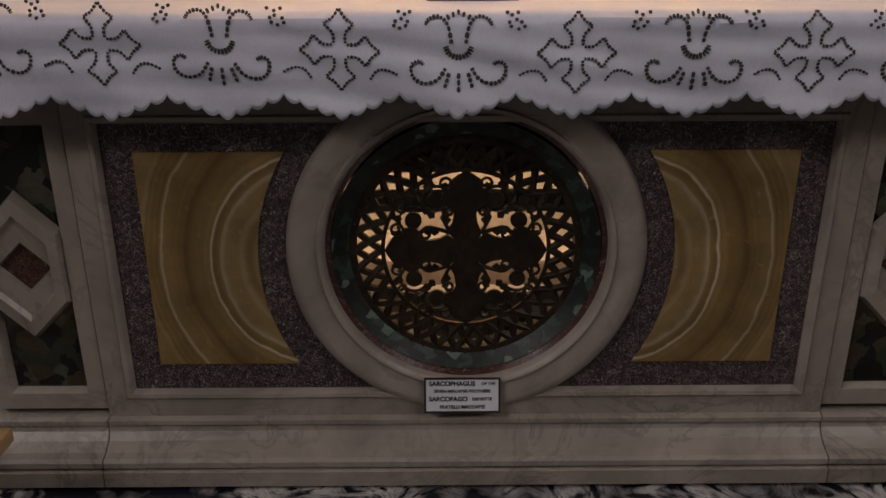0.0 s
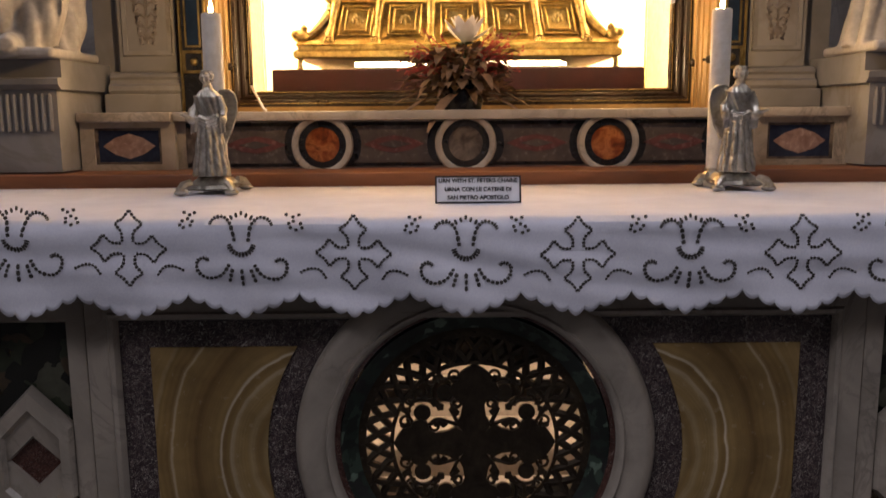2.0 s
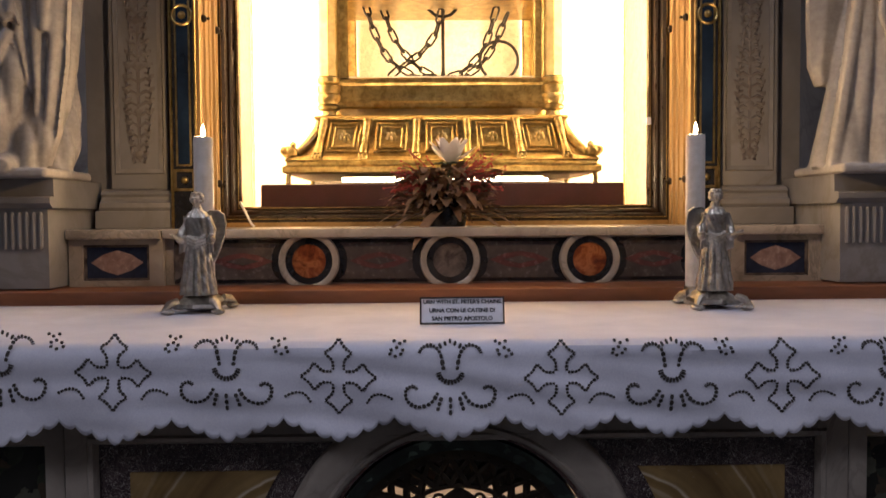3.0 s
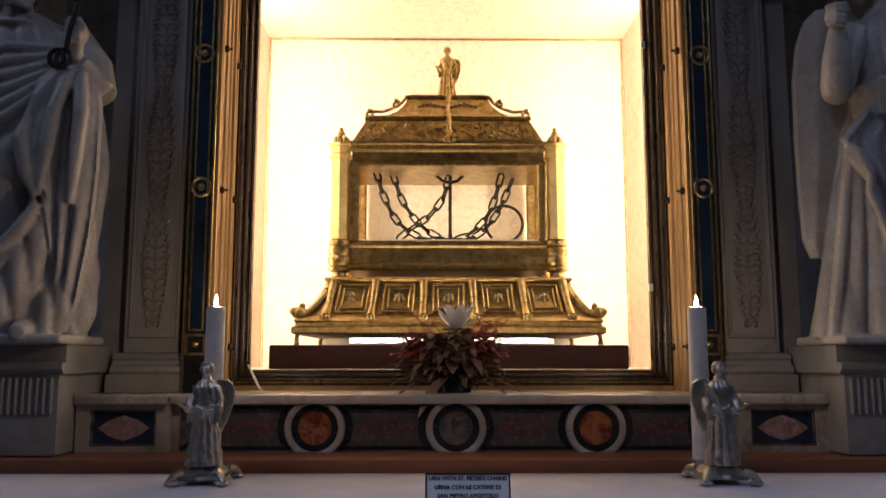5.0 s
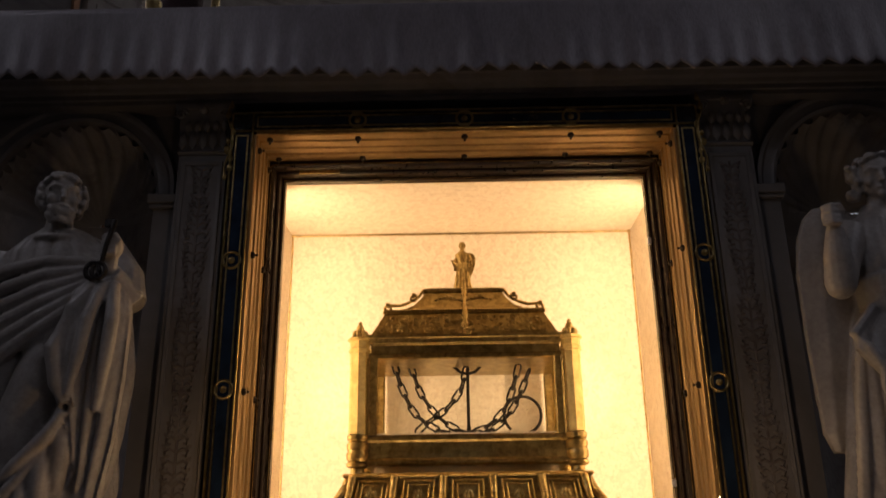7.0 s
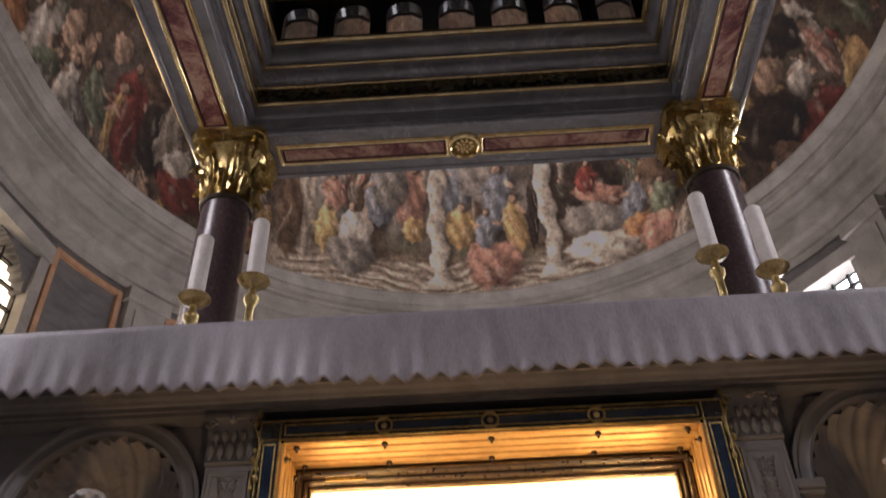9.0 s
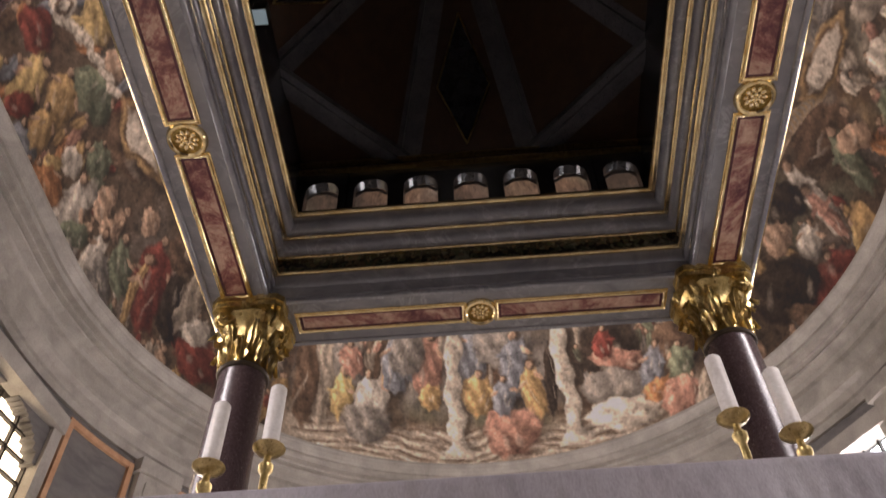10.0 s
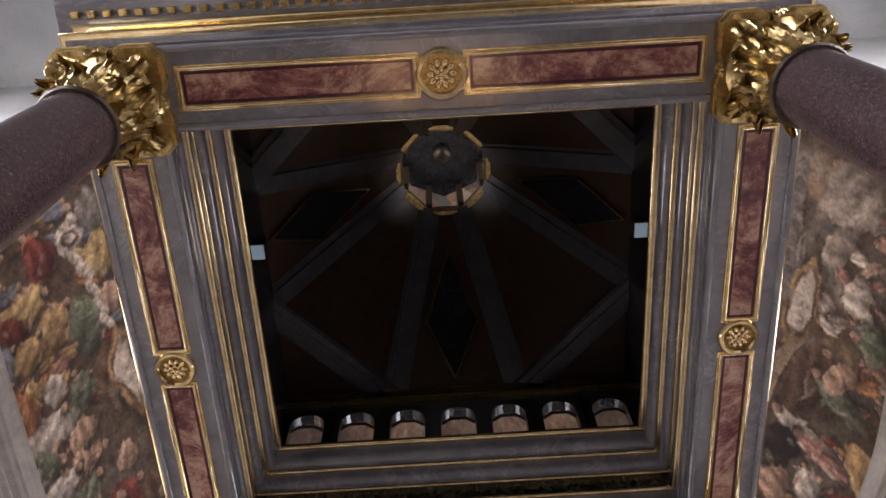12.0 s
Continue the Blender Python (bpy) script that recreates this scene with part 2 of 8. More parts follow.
GREY_JASPER = surface("grey_jasper", [(0.35, (0.04, 0.03, 0.027)), (0.6, (0.14, 0.115, 0.10))], 26, 0.2)
BLUE_STONE = surface("dark_blue_stone", [(0.3, (0.008, 0.012, 0.03)), (0.7, (0.02, 0.03, 0.07))], 20, 0.2)
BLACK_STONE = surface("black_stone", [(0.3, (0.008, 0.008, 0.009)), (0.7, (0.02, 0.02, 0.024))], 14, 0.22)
BLUE_BLACK = surface("blue_black_stone", [(0.3, (0.006, 0.010, 0.020)), (0.7, (0.015, 0.030, 0.06))], 8, 0.16)
PINK_BRECCIA = surface("pink_breccia", [(0.30, (0.085, 0.022, 0.034)), (0.42, (0.15, 0.05, 0.055)), (0.48, (0.27, 0.11, 0.095)), (0.53, (0.44, 0.25, 0.19)), (0.60, (0.58, 0.39, 0.29)), (0.66, (0.42, 0.22, 0.17)), (0.74, (0.20, 0.06, 0.065))], 2.3, 0.2, 0, 0.02, fine=22, distort=0.5, detail=12, nrough=0.80)
PURPLE_MARBLE = surface("dark_purple_marble", [(0.3, (0.045, 0.012, 0.020)), (0.7, (0.11, 0.032, 0.042))], 9, 0.2, 0, 0.02)
RELIEF_GROUND = surface("brown_stained_ground", [(0.34, (0.115, 0.092, 0.080)), (0.50, (0.165, 0.142, 0.127)), (0.66, (0.215, 0.20, 0.19))], 16, 0.6, 0, 0.15, detail=10, nrough=0.7)
FLOOR_BLACK = veined("black_white_marble", (0.012, 0.013, 0.02), (0.008, 0.008, 0.012), (0.6, 0.58, 0.55), 9, 0.15, 0.09, amount=1.0)
ONYX = onyx_material("honey_onyx")
GREY_MARBLE = veined("blue_grey_marble", (0.225, 0.225, 0.245), (0.15, 0.15, 0.17), (0.34, 0.34, 0.36), 3.0, 0.15, 0.03, bump=0.008)
GREY_MARBLE.node_tree.nodes["Principled BSDF"].inputs["Coat Weight"].default_value = 1.0
GREY_MARBLE.node_tree.nodes["Principled BSDF"].inputs["Coat Roughness"].default_value = 0.06
GOLD = surface("gilt", [(0.3, (0.28, 0.20, 0.07)), (0.65, (0.70, 0.54, 0.25))], 20, 0.30, 1.0, 0.12, fine=90, rvar=0.1)
GILT_BRONZE = surface("gilt_bronze", [(0.34, (0.24, 0.17, 0.06)), (0.50, (0.36, 0.26, 0.10)), (0.66, (0.50, 0.37, 0.15))], 30, 0.33, 1.0, 0.12, fine=120, rvar=0.1)
DARK_BRONZE = surface("dark_bronze", [(0.3, (0.030, 0.022, 0.016)), (0.7, (0.075, 0.055, 0.035))], 20, 0.45, 0.7, 0.15)
GILT_WOOD = surface("gilt_brass_panel", [(0.3, (0.26, 0.155, 0.055)), (0.7, (0.42, 0.27, 0.11))], 8, 0.40, 0.6, 0.06, stretch=(1, 1, 0.2))
DARK_WOOD = surface("dark_polished_wood", [(0.3, (0.010, 0.006, 0.004)), (0.7, (0.035, 0.018, 0.010))], 12, 0.3, 0, 0.05, stretch=(1, 1, 0.2))
RED_WOOD = surface("reddish_wood", [(0.3, (0.16, 0.055, 0.022)), (0.7, (0.29, 0.11, 0.045))], 10, 0.45, 0, 0.08, stretch=(0.15, 1, 1))
PALE_WOOD = surface("pale_wood", [(0.3, (0.40, 0.24, 0.11)), (0.7, (0.58, 0.37, 0.18))], 10, 0.45, 0, 0.08, stretch=(0.15, 1, 1))
LINEN = surface("white_linen", [(0.3, (0.64, 0.64, 0.74)), (0.7, (0.75, 0.75, 0.85))], 9, 0.9, 0, 0.06, fine=300)
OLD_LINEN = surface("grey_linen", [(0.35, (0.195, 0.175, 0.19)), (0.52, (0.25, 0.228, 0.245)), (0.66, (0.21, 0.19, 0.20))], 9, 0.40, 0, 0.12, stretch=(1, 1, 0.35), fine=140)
THREAD = surface("dark_cutwork", [(0.3, (0.035, 0.03, 0.03)), (0.7, (0.09, 0.08, 0.075))], 60, 0.9)
SILVER = surface("tarnished_silver", [(0.3, (0.30, 0.27, 0.22)), (0.65, (0.62, 0.59, 0.53))], 30, 0.32, 1.0, 0.15, fine=140)
WAX = surface("white_wax", [(0.3, (0.56, 0.52, 0.47)), (0.7, (0.66, 0.62, 0.57))], 12, 0.45, 0, 0.03)
FLAME = emitter("candle_flame", (1.0, 0.72, 0.36), 45)
TUBE = emitter("lit_tube", (1.0, 0.80, 0.5), 12)
VELVET = surface("red_velvet", [(0.3, (0.018, 0.0012, 0.002)), (0.7, (0.036, 0.003, 0.004))], 14, 0.85, 0, 0.2, fine=200)
DAMASK = surface("cream_damask", [(0.40, (0.66, 0.58, 0.48)), (0.50, (0.70, 0.63, 0.53)), (0.56, (0.58, 0.50, 0.41)), (0.62, (0.64, 0.56, 0.46))], 26, 0.7, 0, 0.04, detail=3)
IRON = surface("old_iron", [(0.3, (0.012, 0.010, 0.009)), (0.7, (0.045, 0.036, 0.03))], 30, 0.5, 0.6, 0.3)
GLASS = glass_material("clear_glass")
PAPER = surface("white_paper", [(0.3, (0.72, 0.72, 0.76)), (0.7, (0.80, 0.80, 0.84))], 10, 0.6)
INK = surface("black_ink", [(0.3, (0.01, 0.01, 0.012)), (0.7, (0.02, 0.02, 0.024))], 10, 0.6)
COLUMN_STONE = breccia("red_porphyry", [(0, (0.048, 0.030, 0.032)), (0.4, (0.062, 0.040, 0.042)), (0.8, (0.085, 0.058, 0.058)), (0.96, (0.13, 0.10, 0.10))], 110, 0.24)
FRESCO = fresco_material("old_fresco")
FLOOR_PALE = veined("pale_floor_marble", (0.62, 0.58, 0.52), (0.45, 0.41, 0.36), (0.30, 0.27, 0.24), 1.2, 0.25)
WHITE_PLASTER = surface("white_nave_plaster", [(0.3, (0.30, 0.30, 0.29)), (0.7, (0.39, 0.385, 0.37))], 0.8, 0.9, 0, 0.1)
PEACH = surface("peach_marble", [(0.3, (0.40, 0.20, 0.10)), (0.7, (0.58, 0.34, 0.20))], 6, 0.4)
MOULD_GOLD = surface("polished_gilt", [(0.3, (0.66, 0.48, 0.22)), (0.65, (0.95, 0.78, 0.46))], 9, 0.15, 1.0, 0.012, fine=30, rvar=0.06)
STUCCO = surface("grey_plaster", [(0.3, (0.34, 0.32, 0.30)), (0.7, (0.44, 0.42, 0.39))], 1.5, 0.9, 0, 0.1)
PALE_STUCCO = surface("pale_stucco", [(0.3, (0.26, 0.235, 0.205)), (0.7, (0.44, 0.40, 0.35))], 2.2, 0.8, 0, 0.15)
TRAVERTINE = surface("dark_travertine_wall", [(0.3, (0.10, 0.092, 0.088)), (0.7, (0.18, 0.165, 0.155))], 2.5, 0.7, 0, 0.1, stretch=(1, 1, 3))
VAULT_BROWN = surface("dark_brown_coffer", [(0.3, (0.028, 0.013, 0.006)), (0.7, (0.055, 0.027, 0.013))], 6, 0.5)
DRY_LEAF = surface("dried_foliage", [(0.3, (0.06, 0.03, 0.018)), (0.7, (0.24, 0.14, 0.075))], 25, 0.8)
RED_SPRIG = surface("red_sprig", [(0.3, (0.22, 0.02, 0.02)), (0.7, (0.40, 0.05, 0.04))], 25, 0.6)
PETAL = surface("white_petal", [(0.3, (0.74, 0.70, 0.68)), (0.7, (0.84, 0.81, 0.79))], 25, 0.5)
GREEN_LEAF = surface("dark_green_leaf", [(0.3, (0.02, 0.05, 0.02)), (0.7, (0.05, 0.10, 0.04))], 25, 0.4)
BRIGHT_GILT = surface("bright_gilt", [(0.3, (0.52, 0.38, 0.13)), (0.65, (0.82, 0.63, 0.26))], 16, 0.5, 0.85, 0.08)
GREY_PANEL = surface("grey_brown_stone", [(0.3, (0.045, 0.037, 0.034)), (0.7, (0.095, 0.075, 0.066))], 18, 0.25)
DULL_RED = surface("dull_red_stone", [(0.3, (0.07, 0.028, 0.026)), (0.7, (0.15, 0.055, 0.05))], 22, 0.25)
DAYLIGHT = emitter("daylight_beyond_glass", (0.80, 0.88, 1.0), 3.0)
AMBER_LIGHT = emitter("daylight_beyond_amber_glass", (1.0, 0.84, 0.62), 1.3)
SPOT_FACE = emitter("spot_face", (0.35, 0.50, 0.60), 0.06)
# nave plaster darkened in colour where lamps overlight the ceiling and arch wall
DIMMED_PLASTER = surface("dimmed_nave_plaster", [(0.3, (0.15, 0.155, 0.15)), (0.7, (0.22, 0.225, 0.215))], 0.8, 0.9, 0, 0.1)
RIB_STONE = surface("dark_grey_rib", [(0.3, (0.05, 0.05, 0.055)), (0.7, (0.10, 0.10, 0.11))], 5, 0.3)

# ---- mesh tools ----
def thing(name, label, category, group="", kind="", at=(0, 0, 0)):
    ob = new(name)
    ob.location = at
    ob.empty_display_size = 0.1
    return tagged(ob, label, category, group, kind)


def mesh_of(name, bm, material, smooth=False):
    bmesh.ops.recalc_face_normals(bm, faces=bm.faces)
    me = bpy.data.meshes.new(name)
    bm.to_mesh(me)
    bm.free()
    me.materials.append(material)
    if smooth:
        for p in me.polygons:
            p.use_smooth = True
        try:
            me.set_sharp_from_angle(angle=radians(38))
        except AttributeError:
            pass
    return me


def origin(ob):
    """Where an object's own origin stands in the world (nothing here is turned before its parts are hung on it)."""
    at = ob.location + ob.matrix_parent_inverse.translation
    return at + origin(ob.parent) if ob.parent is not None else ob.location.copy()


def part(name, bm, material, parent=None, label="", smooth=True):
    ob = new(name, mesh_of(name, bm, material, smooth))
    if parent is not None:
        ob.parent = parent
        ob.matrix_parent_inverse = Matrix.Translation(-origin(parent))
    return tagged(ob, label)


def whole(name, bm, material, label, category, group="", kind="", smooth=True):
    return tagged(part(name, bm, material, None, "", smooth), label, category, group, kind)


def box(bm, x0, x1, y0, y1, z0, z1, b=0.0, seg=2):
    g = bmesh.ops.create_cube(bm, size=1.0)["verts"]
    bmesh.ops.transform(bm, matrix=Matrix.Translation(((x0 + x1) / 2, (y0 + y1) / 2, (z0 + z1) / 2)) @ Matrix.Diagonal((abs(x1 - x0), abs(y1 - y0), abs(z1 - z0), 1)), verts=g)
    if b:
        es = list({e for v in g for e in v.link_edges})
        bmesh.ops.bevel(bm, geom=es, offset=b, segments=seg, profile=0.5, affect="EDGES")


def boxes(*rows, b=0.0):
    bm = bmesh.new()
    for r in rows:
        box(bm, *r, b=b)
    return bm


def extrude_poly(bm, poly, to3d, h0, h1):
    """A prism over a plane polygon; to3d(u, v, h)."""
    a = [bm.verts.new(to3d(u, v, h0)) for u, v in poly]
    c = [bm.verts.new(to3d(u, v, h1)) for u, v in poly]
    n = len(poly)
    bm.faces.new(a)
    bm.faces.new(list(reversed(c)))
    for i in range(n):
        bm.faces.new((a[i], c[i], c[(i + 1) % n], a[(i + 1) % n]))


def profile_x(bm, prof, x0, x1):
    extrude_poly(bm, prof, lambda y, z, h: (h, y, z), x0, x1)


def profile_y(bm, prof, y0, y1):
    extrude_poly(bm, prof, lambda x, z, h: (x, h, z), y0, y1)


def sweep(bm, path, prof, to3d, closed_prof=True):
    """A moulding round a closed plane path (counter-clockwise) with mitred corners. prof: (outward, height)."""
    n = len(path)
    rings = []
    for i in range(n):
        p0, p1, p2 = Vector(path[i - 1]), Vector(path[i]), Vector(path[(i + 1) % n])
        d0, d1 = (p1 - p0).normalized(), (p2 - p1).normalized()
        n0, n1 = Vector((d0.y, -d0.x)), Vector((d1.y, -d1.x))
        k = n0 + n1
        k = k / max(1e-6, k.dot(n0)) if k.length > 1e-6 else n0
        rings.append([bm.verts.new(to3d(*(p1 + k * u), v)) for u, v in prof])
    m = len(prof)
    for i in range(n):
        a, c = rings[i], rings[(i + 1) % n]
        for j in range(m if closed_prof else m - 1):
            bm.faces.new((a[j], a[(j + 1) % m], c[(j + 1) % m], c[j]))


def rect(x0, x1, z0, z1):
    return [(x0, z0), (x1, z0), (x1, z1), (x0, z1)]


def circle(cx, cz, r, n=64, rz=None):
    return [(cx + r * math.cos(2 * math.pi * i / n), cz + (rz or r) * math.sin(2 * math.pi * i / n)) for i in range(n)]


def facing(y0):
    """Plane that looks towards -y at y0; height comes towards the viewer."""
    return lambda u, v, h: (u, y0 - h, v)


def under(z0):
    """Plane that looks down at z0."""
    return lambda u, v, h: (u, v, z0 - h)


def lathe(bm, prof, n=32, at=(0, 0, 0), m=None):
    rings = []
    m = m or Matrix.Identity(4)
    for r, z in prof:
        rings.append([bm.verts.new(m @ (Vector(at) + Vector((r * math.cos(2 * math.pi * i / n), r * math.sin(2 * math.pi * i / n), z)))) for i in range(n)])
    for a, c in zip(rings, rings[1:]):
        for i in range(n):
            bm.faces.new((a[i], a[(i + 1) % n], c[(i + 1) % n], c[i]))
    bm.faces.new(list(reversed(rings[0])))
    bm.faces.new(rings[-1])


def tube(bm, pts, r, n=8, closed=False):
    pts = [Vector(p) for p in pts]
    k = len(pts)
    rad = r if isinstance(r, (list, tuple)) else [r] * k
    rings, up = [], Vector((0.31, 0.2, 0.93)).normalized()
    for i, p in enumerate(pts):
        d = (pts[(i + 1) % k] - pts[i - 1]) if closed else (pts[min(i + 1, k - 1)] - pts[max(i - 1, 0)])
        d = d.normalized()
        a = d.cross(up)
        if a.length < 1e-3:
            a = d.cross(Vector((1, 0, 0)))
        a.normalize()
        c = d.cross(a)
        rings.append([bm.verts.new(p + (a * math.cos(2 * math.pi * j / n) + c * math.sin(2 * math.pi * j / n)) * rad[i]) for j in range(n)])
    for i in range(k if closed else k - 1):
        a, c = rings[i], rings[(i + 1) % k]
        for j in range(n):
            bm.faces.new((a[j], a[(j + 1) % n], c[(j + 1) % n], c[j]))
    if not closed:
        bm.faces.new(list(reversed(rings[0])))
        bm.faces.new(rings[-1])


def ball(bm, c, r, sub=2, scale=(1, 1, 1), m=None):
    g = bmesh.ops.create_icosphere(bm, subdivisions=sub, radius=1.0)["verts"]
    mm = Matrix.Translation(c) @ (m or Matrix.Identity(4)) @ Matrix.Diagonal((r * scale[0], r * scale[1], r * scale[2], 1))
    bmesh.ops.transform(bm, matrix=mm, verts=g)


def arc(cx, cz, r, a0, a1, n):
    return [(cx + r * math.cos(radians(a0 + (a1 - a0) * i / n)), cz + r * math.sin(radians(a0 + (a1 - a0) * i / n))) for i in range(n + 1)]


def blob_modifiers(ob, voxel=0.01, smooth=4):
    r = ob.modifiers.new("fuse", "REMESH")
    r.mode, r.voxel_size, r.use_smooth_shade = "VOXEL", voxel, True
    s = ob.modifiers.new("soften", "SMOOTH")
    s.iterations, s.factor = smooth, 0.5
    return ob


def text_mesh(name, words, size, m, material, parent):
    c = bpy.data.curves.new(name, "FONT")
    c.body, c.size, c.align_x, c.align_y, c.offset = words, size, "CENTER", "CENTER", size * 0.035
    tmp = bpy.data.objects.new(name, c)
    scene.collection.objects.link(tmp)
    bpy.context.view_layer.update()
    me = bpy.data.meshes.new_from_object(tmp.evaluated_get(bpy.context.evaluated_depsgraph_get()))
    bpy.data.objects.remove(tmp)
    me.materials.clear()
    me.materials.append(material)
    me.transform(m)
    ob = new(name, me)
    ob.parent = parent
    return ob

# ---- setting ----
FLOOR_Z, CHURCH_Z = 0.03, 2.20

# sunken floor in front of the altar, with slabs
fl = whole("floor", boxes((-3.2, 3.2, -5.2, 2.6, -0.2, FLOOR_Z - 0.006)), FLOOR_BLACK, "black and white veined marble floor of the sunken chapel", "floor", kind="structure")

# pit walls and steps behind the camera
wl = whole("wall_west", boxes((-3.4, -3.2, -5.2, 3.0, 0.0, CHURCH_Z)), MARBLE_WALL, "pale marble side wall of the sunken chapel", "wall", kind="structure")
whole("wall_east", boxes((3.2, 3.4, -5.2, 3.0, 0.0, CHURCH_Z)), MARBLE_WALL, "pale marble side wall of the sunken chapel", "wall", kind="structure")
bm = bmesh.new()
for i in range(12):
    box(bm, -3.2, 3.2, -8.8 + 0.3 * i, -5.2, 0.0, CHURCH_Z - 0.18 * i, b=0)
whole("stairs", bm, MARBLE_WALL, "marble steps leading down to the sunken chapel", "stairs", kind="structure")
# church floor round the pit
whole("church_floor", boxes((-9, -3.2, -26, 14, 2.0, CHURCH_Z), (3.2, 9, -26, 14, 2.0, CHURCH_Z), (-3.2, 3.2, -26, -8.8, 2.0, CHURCH_Z), (-3.2, 3.2, 2.4, 14, 2.0, CHURCH_Z)),
      FLOOR_PALE, "worn pale marble church floor", "floor", kind="structure")

# nave shell with clerestory openings
def pierced_wall(name, x0, x1, y0, y1, z0, z1, holes, label):
    bm = bmesh.new()
    ys = y0
    for h0, h1, hz0, hz1 in holes:
        box(bm, x0, x1, ys, h0, z0, z1)
        box(bm, x0, x1, h0, h1, z0, hz0)
        box(bm, x0, x1, h0, h1, hz1, z1)
        ys = h1
    box(bm, x0, x1, ys, y1, z0, z1)
    return whole(name, bm, WHITE_PLASTER, label, "wall", kind="structure")


for sx, side in ((-1, "west"), (1, "east")):
    a, c = sorted((sx * 9.0, sx * 9.4))
    pierced_wall("wall_nave_" + side, a, c, -26, 2.0, CHURCH_Z, 17, [(-12.2, -9.8, 9.6, 13.4), (-5.2, -2.8, 9.6, 13.4)], "pale plastered nave wall with tall windows")
whole("wall_nave_south", boxes((-9.4, 9.4, -26.4, -26, CHURCH_Z, 17)), WHITE_PLASTER, "pale plastered end wall of the nave", "wall", kind="structure")
whole("ceiling", boxes((-9.4, 9.4, -26.4, 2.0, 17, 17.3)), DIMMED_PLASTER, "pale plastered nave ceiling, toned down in colour against the lamps", "ceiling", kind="structure")

# ---- apse ----
AX, AC, AR, AZ = 0.0, 5.0, 6.0, 10.3


def apse_path(r, n=48, straight=2.0):
    pts = [(r, straight)]
    pts += [(r * math.cos(math.pi * i / n), AC + r * math.sin(math.pi * i / n)) for i in range(n + 1)]
    pts.append((-r, straight))
    return pts


def apse_sheet(bm, rows):
    """rows of (radius, z): a band that follows the apse's plan."""
    rings = [[bm.verts.new((x, y, z)) for x, y in apse_path(r)] for r, z in rows]
    for a, c in zip(rings, rings[1:]):
        for i in range(len(a) - 1):
            bm.faces.new((a[i], a[i + 1], c[i + 1], c[i]))


# centre angle, half width in degrees, bottom, top, pane height
WINDOWS = [(172.0, 8.0, 4.6, 8.45, 0.30), (31.5, 5.0, 4.6, 8.40, 0.9)]
bm = bmesh.new()
zrows = sorted({CHURCH_Z, AZ - 1.35, *[w[2] for w in WINDOWS], *[w[3] for w in WINDOWS]})
angs = sorted({0.0, 180.0, *[7.5 * i for i in range(25)], *[w[0] + e * w[1] for w in WINDOWS for e in (-1, 1)]})
for r in (AR, AR + 0.3):
    for a0, a1 in zip(angs, angs[1:]):
        for z0, z1 in zip(zrows, zrows[1:]):
            am, zm = (a0 + a1) / 2, (z0 + z1) / 2
            if any(abs(am - w[0]) < w[1] and w[2] < zm < w[3] for w in WINDOWS):
                continue
            bm.faces.new([bm.verts.new((r * math.cos(radians(a)), AC + r * math.sin(radians(a)), z)) for a, z in ((a0, z0), (a1, z0), (a1, z1), (a0, z1))])
for s in (-1, 1):
    box(bm, s * AR, s * (AR + 0.3), 1.6, AC, CHURCH_Z, AZ - 1.35)
whole("wall_apse", bm, TRAVERTINE, "dark grey stone wall of the apse", "wall", kind="structure")
bm = bmesh.new()
apse_sheet(bm, [(AR + 0.32, AZ - 1.40), (AR - 0.05, AZ - 1.40), (AR - 0.05, AZ - 1.28), (AR - 0.09, AZ - 1.26), (AR - 0.09, AZ - 1.12), (AR - 0.15, AZ - 1.06), (AR - 0.15, AZ - 1.0), (AR - 0.05, AZ - 0.98), (AR - 0.05, AZ - 0.66), (AR - 0.10, AZ - 0.62), (AR - 0.10, AZ - 0.52), (AR - 0.20, AZ - 0.46), (AR - 0.20, AZ - 0.43), (AR - 0.17, AZ - 0.42), (AR - 0.17, AZ - 0.38), (AR - 0.24, AZ - 0.36), (AR - 0.24, AZ - 0.32), (AR - 0.34, AZ - 0.31), (AR - 0.34, AZ - 0.26), (AR - 0.32, AZ - 0.25),
                (AR - 0.32, AZ - 0.19), (AR - 0.36, AZ - 0.18), (AR - 0.37, AZ - 0.14), (AR - 0.42, AZ - 0.08), (AR - 0.44, AZ - 0.07), (AR - 0.46, AZ - 0.05), (AR - 0.46, AZ), (AR + 0.02, AZ + 0.02)])
whole("cornice_apse", bm, PALE_STUCCO, "pale moulded stone cornice curving round the apse", "cornice", kind="structure", smooth=False)
bm = bmesh.new()
N = 30
rings = []
for j in range(N + 1):
    a = math.pi / 2 * j / N
    r, z = AR * math.cos(a), AZ + AR * math.sin(a)
    pts = [(r, 1.2), (r, 3.0)] + [(r * math.cos(math.pi * i / 64), AC + r * math.sin(math.pi * i / 64)) for i in range(65)] + [(-r, 3.0), (-r, 1.2)]
    rings.append([bm.verts.new((x, y, z)) for x, y in pts])
for a, c in zip(rings, rings[1:]):
    for i in range(len(a) - 1):
        bm.faces.new((a[i], a[i + 1], c[i + 1], c[i]))
whole("vault_apse", bm, FRESCO, "half dome covered with a faded many-coloured fresco", "vault", kind="structure")
# wall above the apse's arch, towards the nave
bm = bmesh.new()
outer = [(-9.4, CHURCH_Z), (-6.0, CHURCH_Z)] + [(-x, z) for x, z in arc(0, AZ, AR, 0, 180, 40)] + [(6.0, CHURCH_Z), (9.4, CHURCH_Z), (9.4, 17.3), (-9.4, 17.3)]
